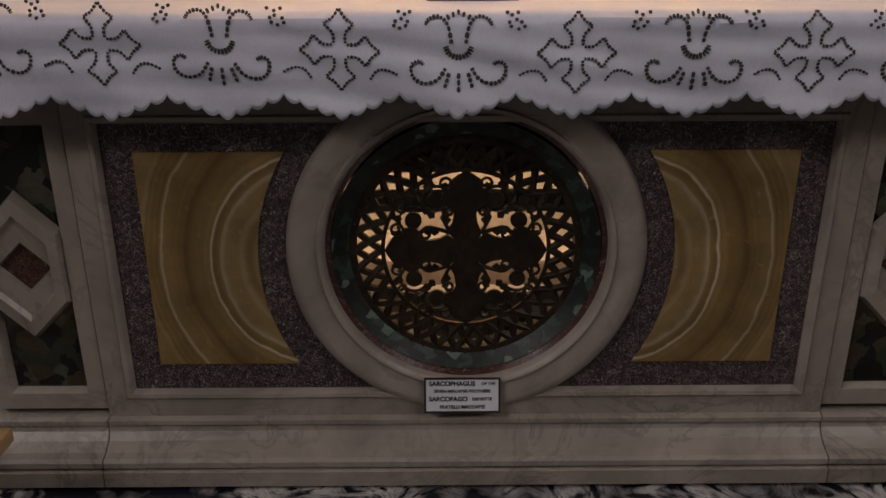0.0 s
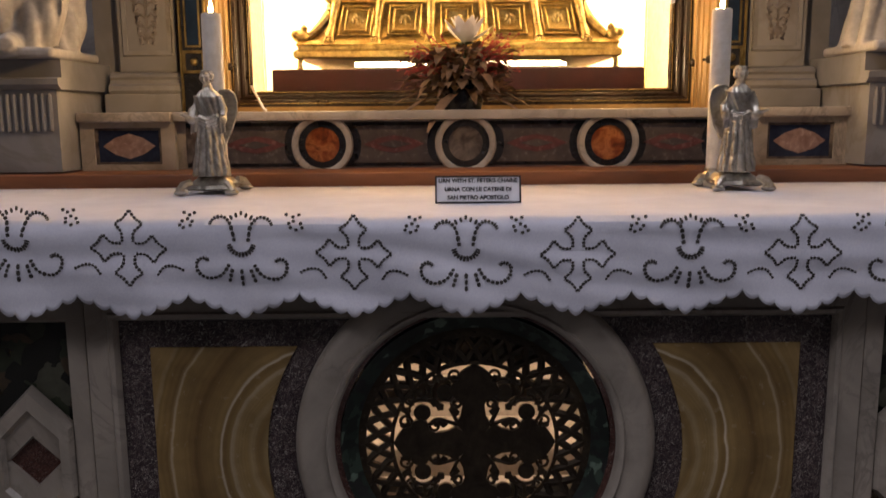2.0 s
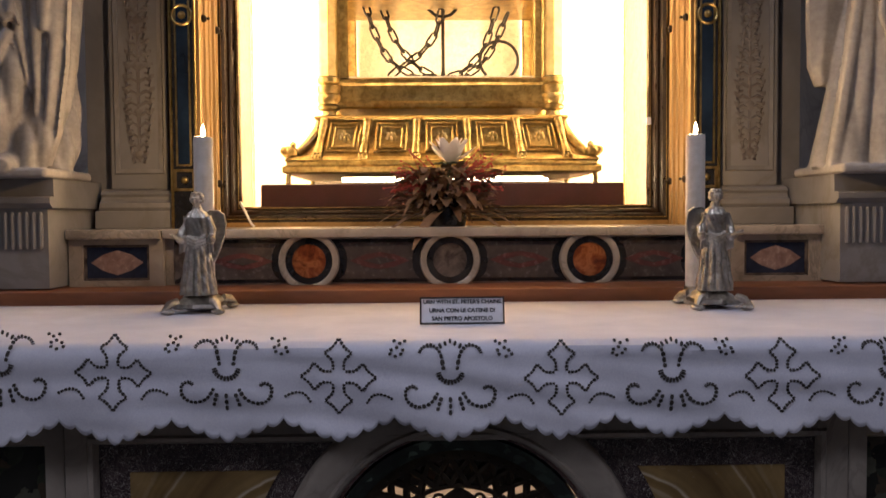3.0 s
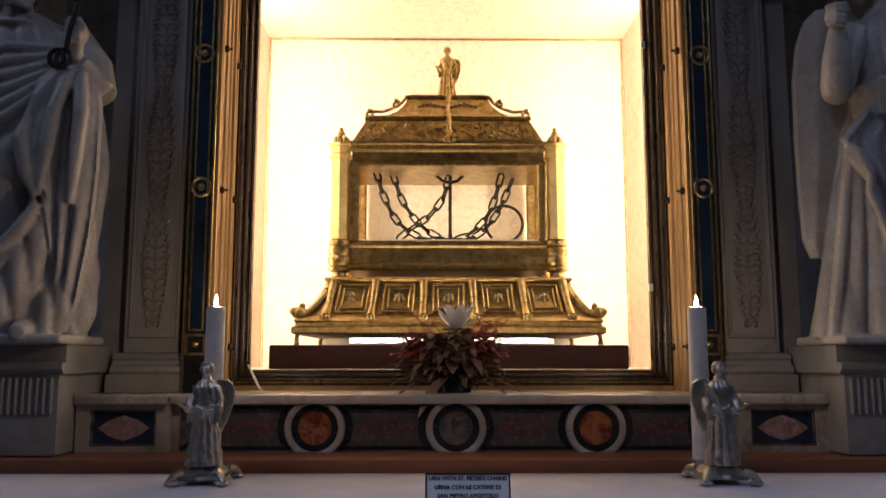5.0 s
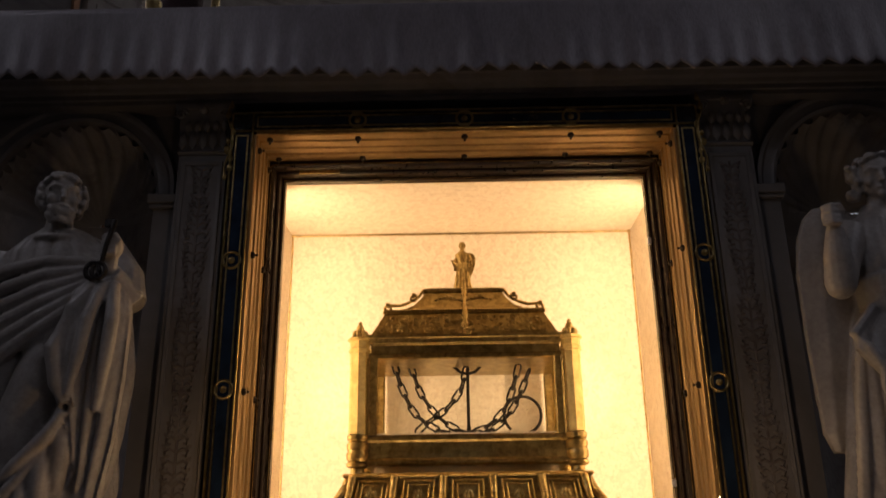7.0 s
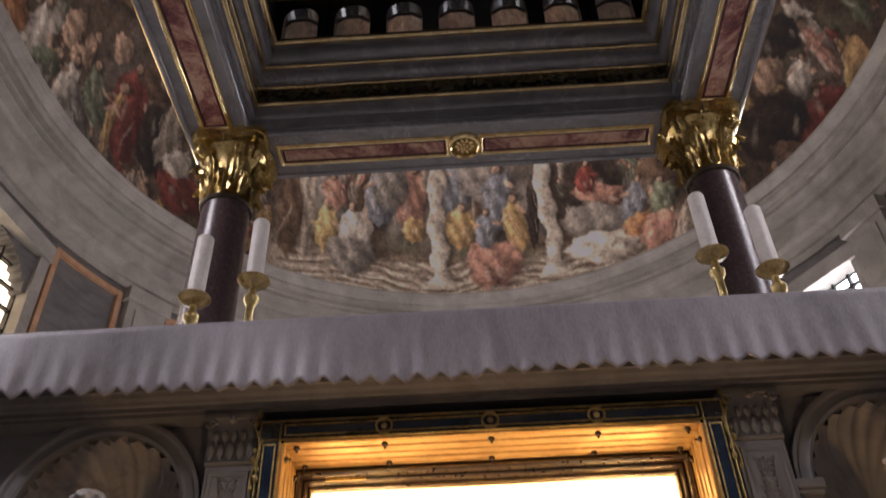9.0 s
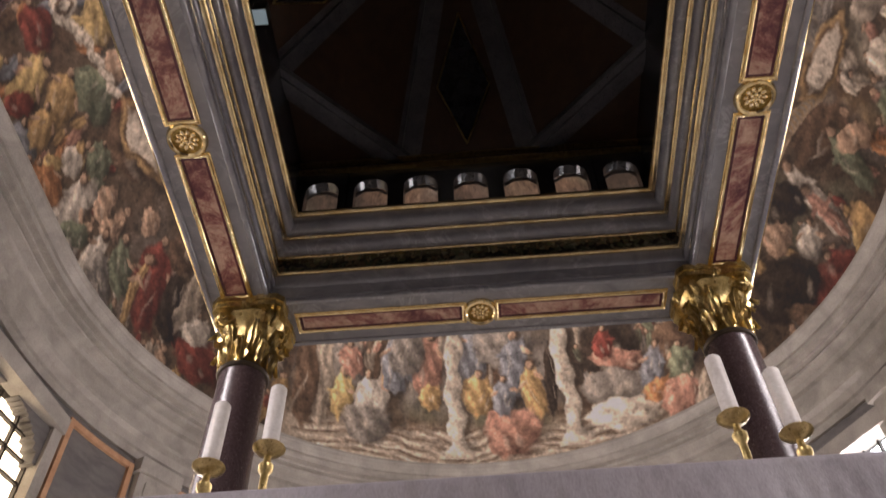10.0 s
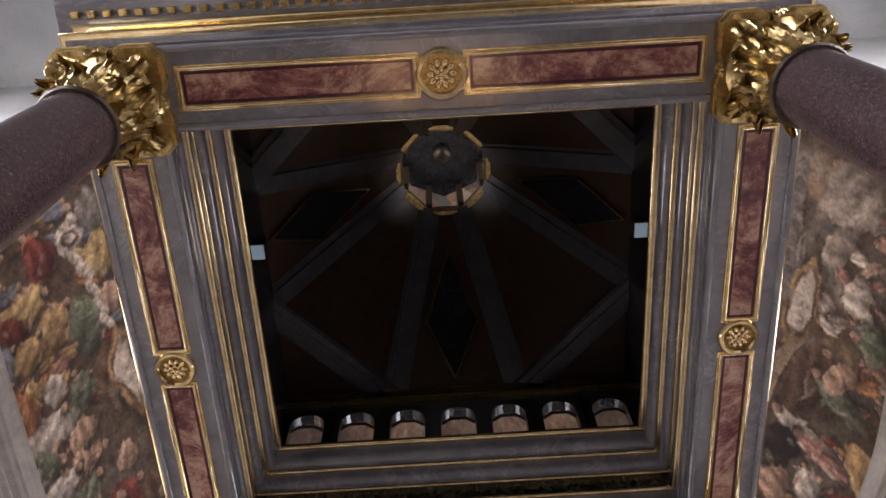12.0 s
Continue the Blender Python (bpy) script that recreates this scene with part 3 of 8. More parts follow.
extrude_poly(bm, outer, lambda u, v, h: (u, h, v), 1.2, 1.6)
whole("wall_arch", bm, DIMMED_PLASTER, "pale plastered wall round the apse arch, toned down against the lamps", "wall", kind="structure")

# ---- confession altar ----
CZ = 0.522
altar = thing("altar", "white marble altar inlaid with granite and onyx round a bronze grille", "altar", at=(0, 0.3, FLOOR_Z))


def ring_poly_side(s, x_out, z0, z1, r, cz, n=24):
    """Outline of an inlay plate whose inner side follows a circle of radius r round the altar's centre."""
    lo = math.degrees(math.asin((z0 - cz) / r))
    hi = math.degrees(math.asin((z1 - cz) / r))
    pts = [(s * r * math.cos(radians(lo + (hi - lo) * i / n)), cz + r * math.sin(radians(lo + (hi - lo) * i / n))) for i in range(n + 1)]
    return [(s * x_out, z0)] + pts + [(s * x_out, z1)]


# body round the chamber
part("body", boxes((-1.06, -0.42, 0.03, 0.74, 0.04, 0.945), (0.42, 1.06, 0.03, 0.74, 0.04, 0.945), (-0.42, 0.42, 0.09, 0.74, 0.82, 0.945), (-0.42, 0.42, 0.09, 0.74, 0.04, 0.2)), MARBLE, altar, smooth=False)
part("chamber_back", boxes((-0.42, 0.42, 0.70, 0.74, 0.2, 0.82)), PALE_STUCCO, altar, "lit plaster back of the inner chamber")
part("sarcophagus", boxes((-0.38, 0.38, 0.44, 0.68, 0.2, 0.33), b=0.01), STATUE_STONE, altar, "pale stone sarcophagus inside the chamber")
for row in ((-0.42, 0.42, 0.16, 0.20, 0.2, 0.365), (-0.42, 0.42, 0.16, 0.20, 0.552, 0.603), (-0.42, 0.42, 0.16, 0.20, 0.640, 0.82), (-0.42, -0.235, 0.16, 0.20, 0.3655, 0.5515), (0.235, 0.42, 0.16, 0.20, 0.3655, 0.5515)):
    part("inner_wall", boxes(row), STATUE_STONE, altar, "inner stone wall beside a lit slot", smooth=False)
for s in (-1, 1):
    bm = bmesh.new()
    extrude_poly(bm, ring_poly_side(s, 0.692, 0.218, 0.782, 0.345, CZ), facing(0.03), 0.0, 0.030)
    part("granite_inlay", bm, PORPHYRY, altar, "dark speckled granite inlay", smooth=False)
    cx = s * 0.315
    bm = bmesh.new()
    poly = [(x - cx, z - 0.50) for x, z in ring_poly_side(s, 0.632, 0.277, 0.727, 0.412, 0.503)]
    extrude_poly(bm, poly, lambda u, v, h: (u, -h, v), 0.0, 0.0045)
    ob = new("onyx_plate", mesh_of("onyx_plate", bm, ONYX))
    ob.parent = altar
    ob.matrix_parent_inverse = Matrix.Translation(-altar.location)
    ob.location = (cx, 0.0, 0.50)
    tagged(ob, "honey onyx plate with curved pale bands")
# ring, red fillet and green cone
bm = bmesh.new()
sweep(bm, circle(0, CZ, 0.28, 96), [(0, -0.05), (0, 0.012), (0.006, 0.020), (0.012, 0.022), (0.016, 0.016), (0.03, 0.018), (0.052, 0.024), (0.066, 0.020), (0.075, 0.008), (0.077, -0.05)], facing(0))
part("ring_moulding", bm, MARBLE, altar, "white marble ring moulding")
bm = bmesh.new()
sweep(bm, circle(0, CZ, 0.270, 96), [(0, -0.06), (0, -0.012), (0.0115, -0.004), (0.0115, -0.06)], facing(0))
part("fillet", bm, RED_MARBLE, altar, "thin dark red marble fillet")
bm = bmesh.new()
sweep(bm, circle(0, CZ - 0.006, 0.232, 96), [(0, -0.09), (0, -0.040), (0.037, -0.014), (0.037, -0.09)], facing(0))
part("cone", bm, SERPENTINE, altar, "green serpentine ring sloping in to the grille")
# bronze grille
gy, GZ, GS = 0.048, CZ - 0.012, 1.19
grille = part("grille", (lambda b: (sweep(b, circle(0, GZ, 0.186 * GS, 72), [(0, 0), (0, 0.008), (0.008, 0.012), (0.02, 0.010), (0.022, 0)], facing(gy)),
                                    sweep(b, circle(0, GZ, 0.138 * GS, 72), [(0, 0), (0, 0.008), (0.008, 0.008), (0.008, 0)], facing(gy)), b)[2])(bmesh.new()), DARK_BRONZE, altar, "dark bronze grille")
bm = bmesh.new()
for k in range(34):
    a0 = 2 * math.pi * k / 34
    for d in (-1, 1):
        pts = []
        for i in range(5):
            r, a = GS * (0.143 + 0.046 * i / 4), a0 + d * 0.19 * (i / 4 - 0.5)
            pts.append((r * math.sin(a), gy - 0.003, GZ + r * math.cos(a)))
        tube(bm, pts, 0.0082, 5)
    for r in (0.166 * GS,):
        ball(bm, (r * math.sin(a0), gy - 0.003, GZ + r * math.cos(a0)), 0.0065, 1)
for k in range(48):
    a0 = 2 * math.pi * k / 48
    ball(bm, (0.194 * GS * math.sin(a0), gy - 0.012, GZ + 0.194 * GS * math.cos(a0)), 0.003, 1)
part("lattice", bm, DARK_BRONZE, grille)
bm = bmesh.new()
cross = []
for q in range(4):
    ca, sa = math.cos(q * math.pi / 2), math.sin(q * math.pi / 2)
    for u, v in ((0.020, 0.020), (0.027, 0.032), (0.020, 0.046), (0.017, 0.066), (0.022, 0.076), (0.036, 0.081), (0.043, 0.092), (0.037, 0.105), (0.028, 0.109), (0.026, 0.122), (0.012, 0.132), (0.0, 0.138), (-0.012, 0.132), (-0.026, 0.122), (-0.028, 0.109), (-0.037, 0.105), (-0.043, 0.092), (-0.036, 0.081), (-0.026, 0.076), (-0.020, 0.066), (-0.024, 0.046), (-0.032, 0.034)):
        cross.append((GS * (u * ca - v * sa), GZ + GS * (u * sa + v * ca)))
extrude_poly(bm, cross, facing(gy), -0.002, 0.009)
part("cross", bm, DARK_BRONZE, grille)
for sx in (-1, 1):
    for sz in (-1, 1):
        bm = bmesh.new()

        def sc(u, v):
            return (sx * u * GS, gy - 0.003, GZ + sz * v * GS)
        # two ringed discs on curling stems, with leaves
        for cu, cv, a0, dirn in ((0.050, 0.089, 235, -1), (0.089, 0.053, 215, 1)):
            extrude_poly(bm, [(sx * GS * (cu + 0.0145 * math.cos(2 * math.pi * i / 20)), GZ + sz * GS * (cv + 0.0145 * math.sin(2 * math.pi * i / 20))) for i in range(20)], facing(gy), 0, 0.007)
            tube(bm, [sc(cu + 0.0235 * math.cos(radians(a0) + dirn * t * 5.2), cv + 0.0235 * math.sin(radians(a0) + dirn * t * 5.2)) for t in [i / 20 for i in range(21)]], 0.0034, 5)
            tube(bm, [sc(0.026, 0.030), sc(0.5 * cu + 0.016, 0.5 * cv + 0.014), sc(cu + 0.0235 * math.cos(radians(a0)), cv + 0.0235 * math.sin(radians(a0)))], [0.0048, 0.004, 0.0034], 5)
            for q in range(4):
                b = radians(a0) + dirn * (1.2 + 1.1 * q)
                tube(bm, [sc(cu + 0.024 * math.cos(b), cv + 0.024 * math.sin(b)), sc(cu + 0.031 * math.cos(b + 0.3), cv + 0.031 * math.sin(b + 0.3)), sc(cu + 0.034 * math.cos(b + 0.65), cv + 0.034 * math.sin(b + 0.65))], [0.0036, 0.0042, 0.0012], 5)
        for cu, cv, r0, a0, dirn in ((0.033, 0.118, 0.012, 250, 1), (0.118, 0.036, 0.012, 200, -1), (0.072, 0.108, 0.012, 200, -1), (0.108, 0.078, 0.012, 240, 1), (0.070, 0.028, 0.010, 90, 1), (0.030, 0.070, 0.010, 0, -1)):
            tube(bm, [sc(cu + r0 * (1 - 0.65 * t) * math.cos(radians(a0) + dirn * t * 8), cv + r0 * (1 - 0.65 * t) * math.sin(radians(a0) + dirn * t * 8)) for t in [i / 18 for i in range(19)]], 0.0034, 5)
        for u, v, a, ln in ((0.062, 0.066, 45, 0.026), (0.100, 0.092, 45, 0.030), (0.118, 0.058, 15, 0.022), (0.060, 0.120, 75, 0.022), (0.034, 0.058, 75, 0.026), (0.058, 0.034, 15, 0.026), (0.118, 0.030, -10, 0.020)):
            p = [(-0.5, 0), (-0.25, 0.30), (0.0, 0.16), (0.2, 0.26), (0.5, 0), (0.2, -0.26), (0.0, -0.16), (-0.25, -0.30)]
            ca, sa = math.cos(radians(a)), math.sin(radians(a))
            extrude_poly(bm, [(sx * GS * (u + ln * (x * ca - y * sa)), GZ + sz * GS * (v + ln * (x * sa + y * ca))) for x, y in p], facing(gy), 0, 0.005)
        part("scrollwork", bm, DARK_BRONZE, grille)

# marble frame of the middle field
RAIL = [(0, -0.03), (0, 0.004), (0.006, 0.016), (0.014, 0.018), (0.018, 0.012), (0.060, 0.012), (0.060, -0.03)]
bm = bmesh.new()
sweep(bm, rect(-0.692, 0.692, 0.218, 0.782), RAIL, facing(0))
part("field_frame", bm, MARBLE, altar, smooth=False)
part("top_rail", boxes((-0.752, 0.752, -0.012, 0.03, 0.8425, 0.945)), MARBLE, altar)
# side fields with a clipped diamond
for s in (-1, 1):
    cx = s * 0.873
    bm = bmesh.new()
    sweep(bm, rect(cx - 0.073, cx + 0.073, 0.218, 0.776), [(0, -0.03), (0, -0.012), (0.008, 0.006), (0.016, 0.006), (0.044, 0.006), (0.044, -0.03)], facing(0))
    box(bm, cx - 0.117, cx + 0.117, -0.006, 0.03, 0.8205, 0.945)
    part("side_frame", bm, MARBLE, altar, smooth=False)
    part("side_inlay", boxes((cx - 0.074, cx + 0.074, 0.012, 0.031, 0.217, 0.777)), DARK_GREEN, altar, "dark mottled green marble inlay")
    z = 0.497
    bm = bmesh.new()
    ring = [(cx, z - 0.155), (cx + 0.080, z - 0.075), (cx + 0.080, z + 0.075), (cx, z + 0.155), (cx - 0.080, z + 0.075), (cx - 0.080, z - 0.075)]
    for ra, rb, ha, hb in ((1.0, 0.94, -0.005, 0.020), (0.94, 0.72, 0.020, 0.024), (0.72, 0.66, 0.024, 0.014), (0.66, 0.40, 0.014, 0.010), (0.40, 0.38, 0.010, -0.008)):
        def at(k, f, h):
            if f > 0.5:
                x, zz = ring[k]
                g = f
            else:
                x, zz = ((cx, z - 0.155), (cx + 0.16, z), (cx + 0.16, z), (cx, z + 0.155), (cx - 0.16, z), (cx - 0.16, z))[k]
                g = f * 0.86
            return (cx + (x - cx) * g, -h, z + (zz - z) * g)
        A = [bm.verts.new(at(k, ra, ha)) for k in range(6)]
        B = [bm.verts.new(at(k, rb, hb)) for k in range(6)]
        for k in range(6):
            f = [A[k], A[(k + 1) % 6], B[(k + 1) % 6], B[k]]
            bm.faces.new(f)
    bmesh.ops.remove_doubles(bm, verts=bm.verts, dist=0.0004)
    part("diamond_frame", bm, MARBLE, altar, smooth=False)
    bm = bmesh.new()
    extrude_poly(bm, [(cx, z - 0.06), (cx + 0.065, z), (cx, z + 0.058), (cx - 0.065, z)], facing(0.0), -0.012, -0.002)
    part("diamond_inlay", bm, RED_MARBLE, altar, "dark red marble lozenge")
# base mouldings: three stretches with fine joints between
BASE = [(0.03, 0.158), (-0.014, 0.158), (-0.026, 0.154), (-0.026, 0.144), (-0.020, 0.140), (-0.024, 0.128), (-0.036, 0.112), (-0.058, 0.098), (-0.074, 0.094), (-0.082, 0.088), (-0.082, 0.076), (-0.070, 0.073), (-0.074, 0.070), (-0.088, 0.068), (-0.088, 0.034), (0.03, 0.034)]
for a, c in ((-1.06, -0.7545), (-0.7515, 0.7515), (0.7545, 1.06)):
    bm = bmesh.new()
    profile_x(bm, BASE, a, c)
    part("base_moulding", bm, MARBLE, altar, smooth=False)
part("mensa", boxes((-1.28, 1.28, -0.075, 0.62, 0.945, 0.985), b=0.006), MARBLE, altar)

# ---- altar cloth ----
def hem(x):
    u = ((x + 0.121) / 0.2005) % 1.0
    lobe = 0.036 * (1 - abs(2 * u - 1) ** 1.15)
    return 0.853 - lobe - 0.010 * abs(math.sin(math.pi * (u * 7))) ** 0.7


def cloth_y(x, z):
    d = max(0.0, 0.99 - z)
    return -0.086 - 0.012 * min(1, d / 0.02) - 0.004 * math.sin(9 * x + 1.3) * d / 0.15 - 0.003 * math.sin(23 * x + 40 * z) * d / 0.15 - 0.0016 * math.sin(75 * z + 5 * x + 2 * math.sin(6 * x)) - 0.0012 * math.sin(130 * z + 11 * x + 3 * math.sin(4 * x))


cloth = thing("altar_cloth", "white linen altar cloth with dark cutwork crosses and a scalloped hem", "altar cloth", at=(0, 0.2, 0.99))
bm = bmesh.new()
nx, nz = 1150, 16
cols = []
for i in range(nx + 1):
    x = -1.30 + 2.60 * i / nx
    h = hem(x)
    col = [bm.verts.new((x, 0.575, 0.9885)), bm.verts.new((x, 0.25, 0.9885 + 0.0008 * math.sin(17 * x))), bm.verts.new((x, -0.070, 0.9885)), bm.verts.new((x, -0.082, 0.985))]
    col += [bm.verts.new((x, cloth_y(x, 0.978 + (h - 0.978) * j / nz), 0.978 + (h - 0.978) * j / nz)) for j in range(nz + 1)]
    cols.append(col)
for a, c in zip(cols, cols[1:]):
    for j in range(len(a) - 1):
        bm.faces.new((a[j], a[j + 1], c[j + 1], c[j]))
sheet = part("linen", bm, LINEN, cloth)
so = sheet.modifiers.new("thick", "SOLIDIFY")
so.thickness, so.offset = 0.0022, 0.0

bm = bmesh.new()


def dash(cx, cz, ux, uz, ln, w):
    """One dark cut hole, lying on the cloth."""
    p = [(-ln, -w * 0.6), (-ln * 0.4, -w), (ln * 0.5, -w), (ln, -w * 0.4), (ln, w * 0.5), (ln * 0.4, w), (-ln * 0.5, w), (-ln, w * 0.6)]
    vs = []
    cz += 0.03 * max(0.0, -cx - 0.05)
    for u, v in p:
        x, z = cx + u * ux - v * uz, cz + u * uz + v * ux
        vs.append(bm.verts.new((x, cloth_y(x, z) - 0.0030, z)))
    bm.faces.new(vs)


def dashes(pts, cx, cz, step=0.0090, w=0.0029, flip=1):
    pts = [Vector((cx + flip * u, cz + v)) for u, v in pts]
    run = 0.0
    for a, c in zip(pts, pts[1:]):
        d = c - a
        ln = d.length
        if ln < 1e-6:
            continue
        k = max(1, round(ln / step))
        for i in range(k):
            p = a + d * (i + 0.5) / k
            dash(p.x, p.y, d.x / ln, d.y / ln, ln / k * 0.43, w * random.uniform(0.8, 1.15))


def smooth_line(pts, k=4):
    out = []
    for i in range(len(pts) - 1):
        p0, p1, p2, p3 = pts[max(i - 1, 0)], pts[i], pts[i + 1], pts[min(i + 2, len(pts) - 1)]
        for j in range(k):
            t = j / k
            out.append(tuple(0.5 * (2 * p1[q] + (p2[q] - p0[q]) * t + (2 * p0[q] - 5 * p1[q] + 4 * p2[q] - p3[q]) * t * t + (3 * p1[q] - p0[q] - 3 * p2[q] + p3[q]) * t ** 3) for q in (0, 1)))
    return out + [pts[-1]]


ARM = smooth_line([(0.010, 0.012), (0.011, 0.030), (0.024, 0.044), (0.012, 0.052), (0.0, 0.068)], 3)
CURL = smooth_line([(0.022, -0.020), (0.036, -0.040), (0.060, -0.047), (0.078, -0.036), (0.080, -0.016), (0.066, -0.010), (0.060, -0.016)], 3)
HORN = smooth_line([(0.012, 0.020), (0.018, 0.050), (0.032, 0.064), (0.050, 0.060), (0.056, 0.050)], 3)
LINK = smooth_line([(0.050, -0.036), (0.062, -0.020), (0.080, -0.018), (0.098, -0.026)], 3)
for k in range(-3, 4):
    cx, cz = -0.221 + 0.4025 * k, 0.921
    for q in range(4):
        ca, sa = math.cos(q * math.pi / 2), math.sin(q * math.pi / 2)
        for f in (-1, 1):
            dashes([((u * f) * ca - v * sa, (u * f) * sa + v * ca) for u, v in ARM], cx, cz)
    for f in (-1, 1):
        dashes(LINK, cx, cz - 0.012, w=0.0026, flip=f)
    fx, fz = -0.0195 + 0.4025 * k, 0.917
    for f in (-1, 1):
        dashes(CURL, fx, fz, w=0.0036, flip=f)
        dashes(HORN, fx, fz, w=0.0034, flip=f)
        for i in range(9):
            dash(fx + f * (0.082 + 0.010 * (i % 3) + 0.004 * (i // 3) + random.uniform(-0.002, 0.002)), fz + 0.070 - 0.011 * (i // 3) - 0.004 * (i % 2), 1, 0.3, 0.0030, 0.0028)
    dashes(smooth_line([(-0.022, 0.016), (-0.016, 0.003), (0.0, -0.003), (0.016, 0.003), (0.022, 0.016)], 3), fx, fz, w=0.0050)
    for i in (-1, 0, 1):
        dashes([(0.016 * i, -0.028), (0.024 * i, -0.062 + 0.008 * abs(i))], fx, fz, 0.010, 0.0034)
    for i in (-2, -1, 0, 1, 2):
        dash(fx + 0.009 * i, fz + 0.071 - 0.004 * abs(i), 0.25 * i, 1, 0.0042, 0.0024)
tagged(part("cutwork", bm, THREAD, cloth, "dark cutwork embroidery"), kind="stuff")

# ---- notices ----
def notice(name, cx, y, z0, w, h, tilt, lines, label):
    t = thing(name, label, "notice", at=(cx, y, z0))
    m = Matrix.Translation((cx, y, z0)) @ Matrix.Rotation(radians(tilt), 4, "X")
    bm = boxes((-w / 2, w / 2, -0.0015, 0.0015, 0, h))
    bm.transform(m)
    part("card", bm, PAPER, t, smooth=False)
    bm = bmesh.new()
    sweep(bm, rect(-w / 2 + 0.003, w / 2 - 0.003, 0.003, h - 0.003), [(0, 0), (0, 0.0012), (0.0035, 0.0012), (0.0035, -0.003), (0.003, -0.003), (0.003, 0)], facing(-0.0018))
    bm.transform(m)
    part("border", bm, INK, t, smooth=False)
    for words, size, zz, dx in lines:
        ob = text_mesh("lettering", words, size, m @ Matrix.Translation((dx, -0.0028, zz)) @ Matrix.Rotation(radians(90), 4, "X"), INK, t)
        ob.matrix_parent_inverse = Matrix.Translation(-t.location)
    return t


notice("notice", -0.008, -0.040, 0.180, 0.156, 0.074, -12,
       [("SARCOPHAGUS", 0.0135, 0.062, -0.021), ("OF THE", 0.0085, 0.062, 0.054), ("SEVEN MACABEE BROTHERS", 0.0092, 0.046, 0.0), ("SARCOFAGO", 0.0135, 0.029, -0.029), ("DEI SETTE", 0.0092, 0.029, 0.041), ("FRATELLI MACCABEI", 0.0102, 0.012, 0.0)],
       "small white printed notice with a black border leaning on the altar")
notice("notice", 0.012, 0.125, 0.9905, 0.175, 0.056, -14,
       [("URN WITH ST. PETER'S CHAINS", 0.0115, 0.046, 0.0), ("URNA CON LE CATENE DI", 0.0115, 0.028, 0.0), ("SAN PIETRO APOSTOLO", 0.0115, 0.011, 0.0)],
       "small white printed notice with a black border on the altar cloth")

# ---- kneelers ----
for s in (-1, 1):
    t = thing("kneeler", "pale wooden kneeler in front of the altar", "kneeler", "kneelers", at=(s * 1.12, -0.45, FLOOR_Z))
    part("top_board", boxes((s * 1.17 - 0.32, s * 1.17 + 0.32, -0.36, -0.20, 0.225, 0.255), b=0.006), PALE_WOOD, t)
    for px in (-0.26, 0.26):
        part("leg", boxes((s * 1.17 + px - 0.02, s * 1.17 + px + 0.02, -0.34, -0.22, FLOOR_Z, 0.225), b=0.004), PALE_WOOD, t)

# ---- shelf and gradine behind the altar ----
whole("shelf_board", boxes((-1.26, 1.26, 0.565, 0.80, 0.985, 1.024), b=0.004), RED_WOOD, "reddish wooden board along the back of the altar", "shelf")
grad = thing("gradine", "marble gradine inlaid with coloured stone ovals and panels", "gradine", at=(0, 0.9, 1.02))
part("body", boxes((-1.05, 1.05, 0.762, 1.07, 1.02, 1.156)), MARBLE, grad, smooth=False)
for a, c in ((-1.056, -0.799), (-0.796, 0.796), (0.799, 1.056)):
    yf = 0.715 if abs(a + c) > 0.1 else 0.728
    part("top_slab", boxes((a, c, yf, 1.10 if abs(a + c) < 0.1 else 1.0, 1.156, 1.182), b=0.004), MARBLE, grad)
for s in (-1, 1):
    cx = s * 0.925
    bm = bmesh.new()
    sweep(bm, rect(cx - 0.092, cx + 0.092, 1.040, 1.140), [(0, -0.02), (0, 0.0), (0.038, 0.0), (0.038, -0.02)], facing(0.735))
    part("end_frame", bm, MARBLE, grad, smooth=False)
    bm = bmesh.new()
    sweep(bm, rect(cx - 0.084, cx + 0.084, 1.047, 1.133), [(0, -0.01), (0, 0.003), (0.008, 0.003), (0.008, -0.01)], facing(0.745))
    part("fillet", bm, GREY_JASPER, grad, smooth=False)
    part("end_inlay", boxes((cx - 0.0915, cx + 0.0915, 0.747, 0.766, 1.041, 1.139)), BLUE_STONE, grad, "dark blue stone inlay")
    bm = bmesh.new()
    extrude_poly(bm, [(cx - 0.072, 1.09), (cx - 0.040, 1.068), (cx, 1.055), (cx + 0.040, 1.068), (cx + 0.072, 1.09), (cx + 0.040, 1.112), (cx, 1.125), (cx - 0.040, 1.112)], facing(0.747), 0, 0.003)
    part("lozenge", bm, surface("pink_lozenge_stone", [(0.3, (0.20, 0.12, 0.10)), (0.7, (0.36, 0.25, 0.22))], 30, 0.25), grad, "pale pink stone lozenge")
OV = (-0.392, 0.004, 0.398)
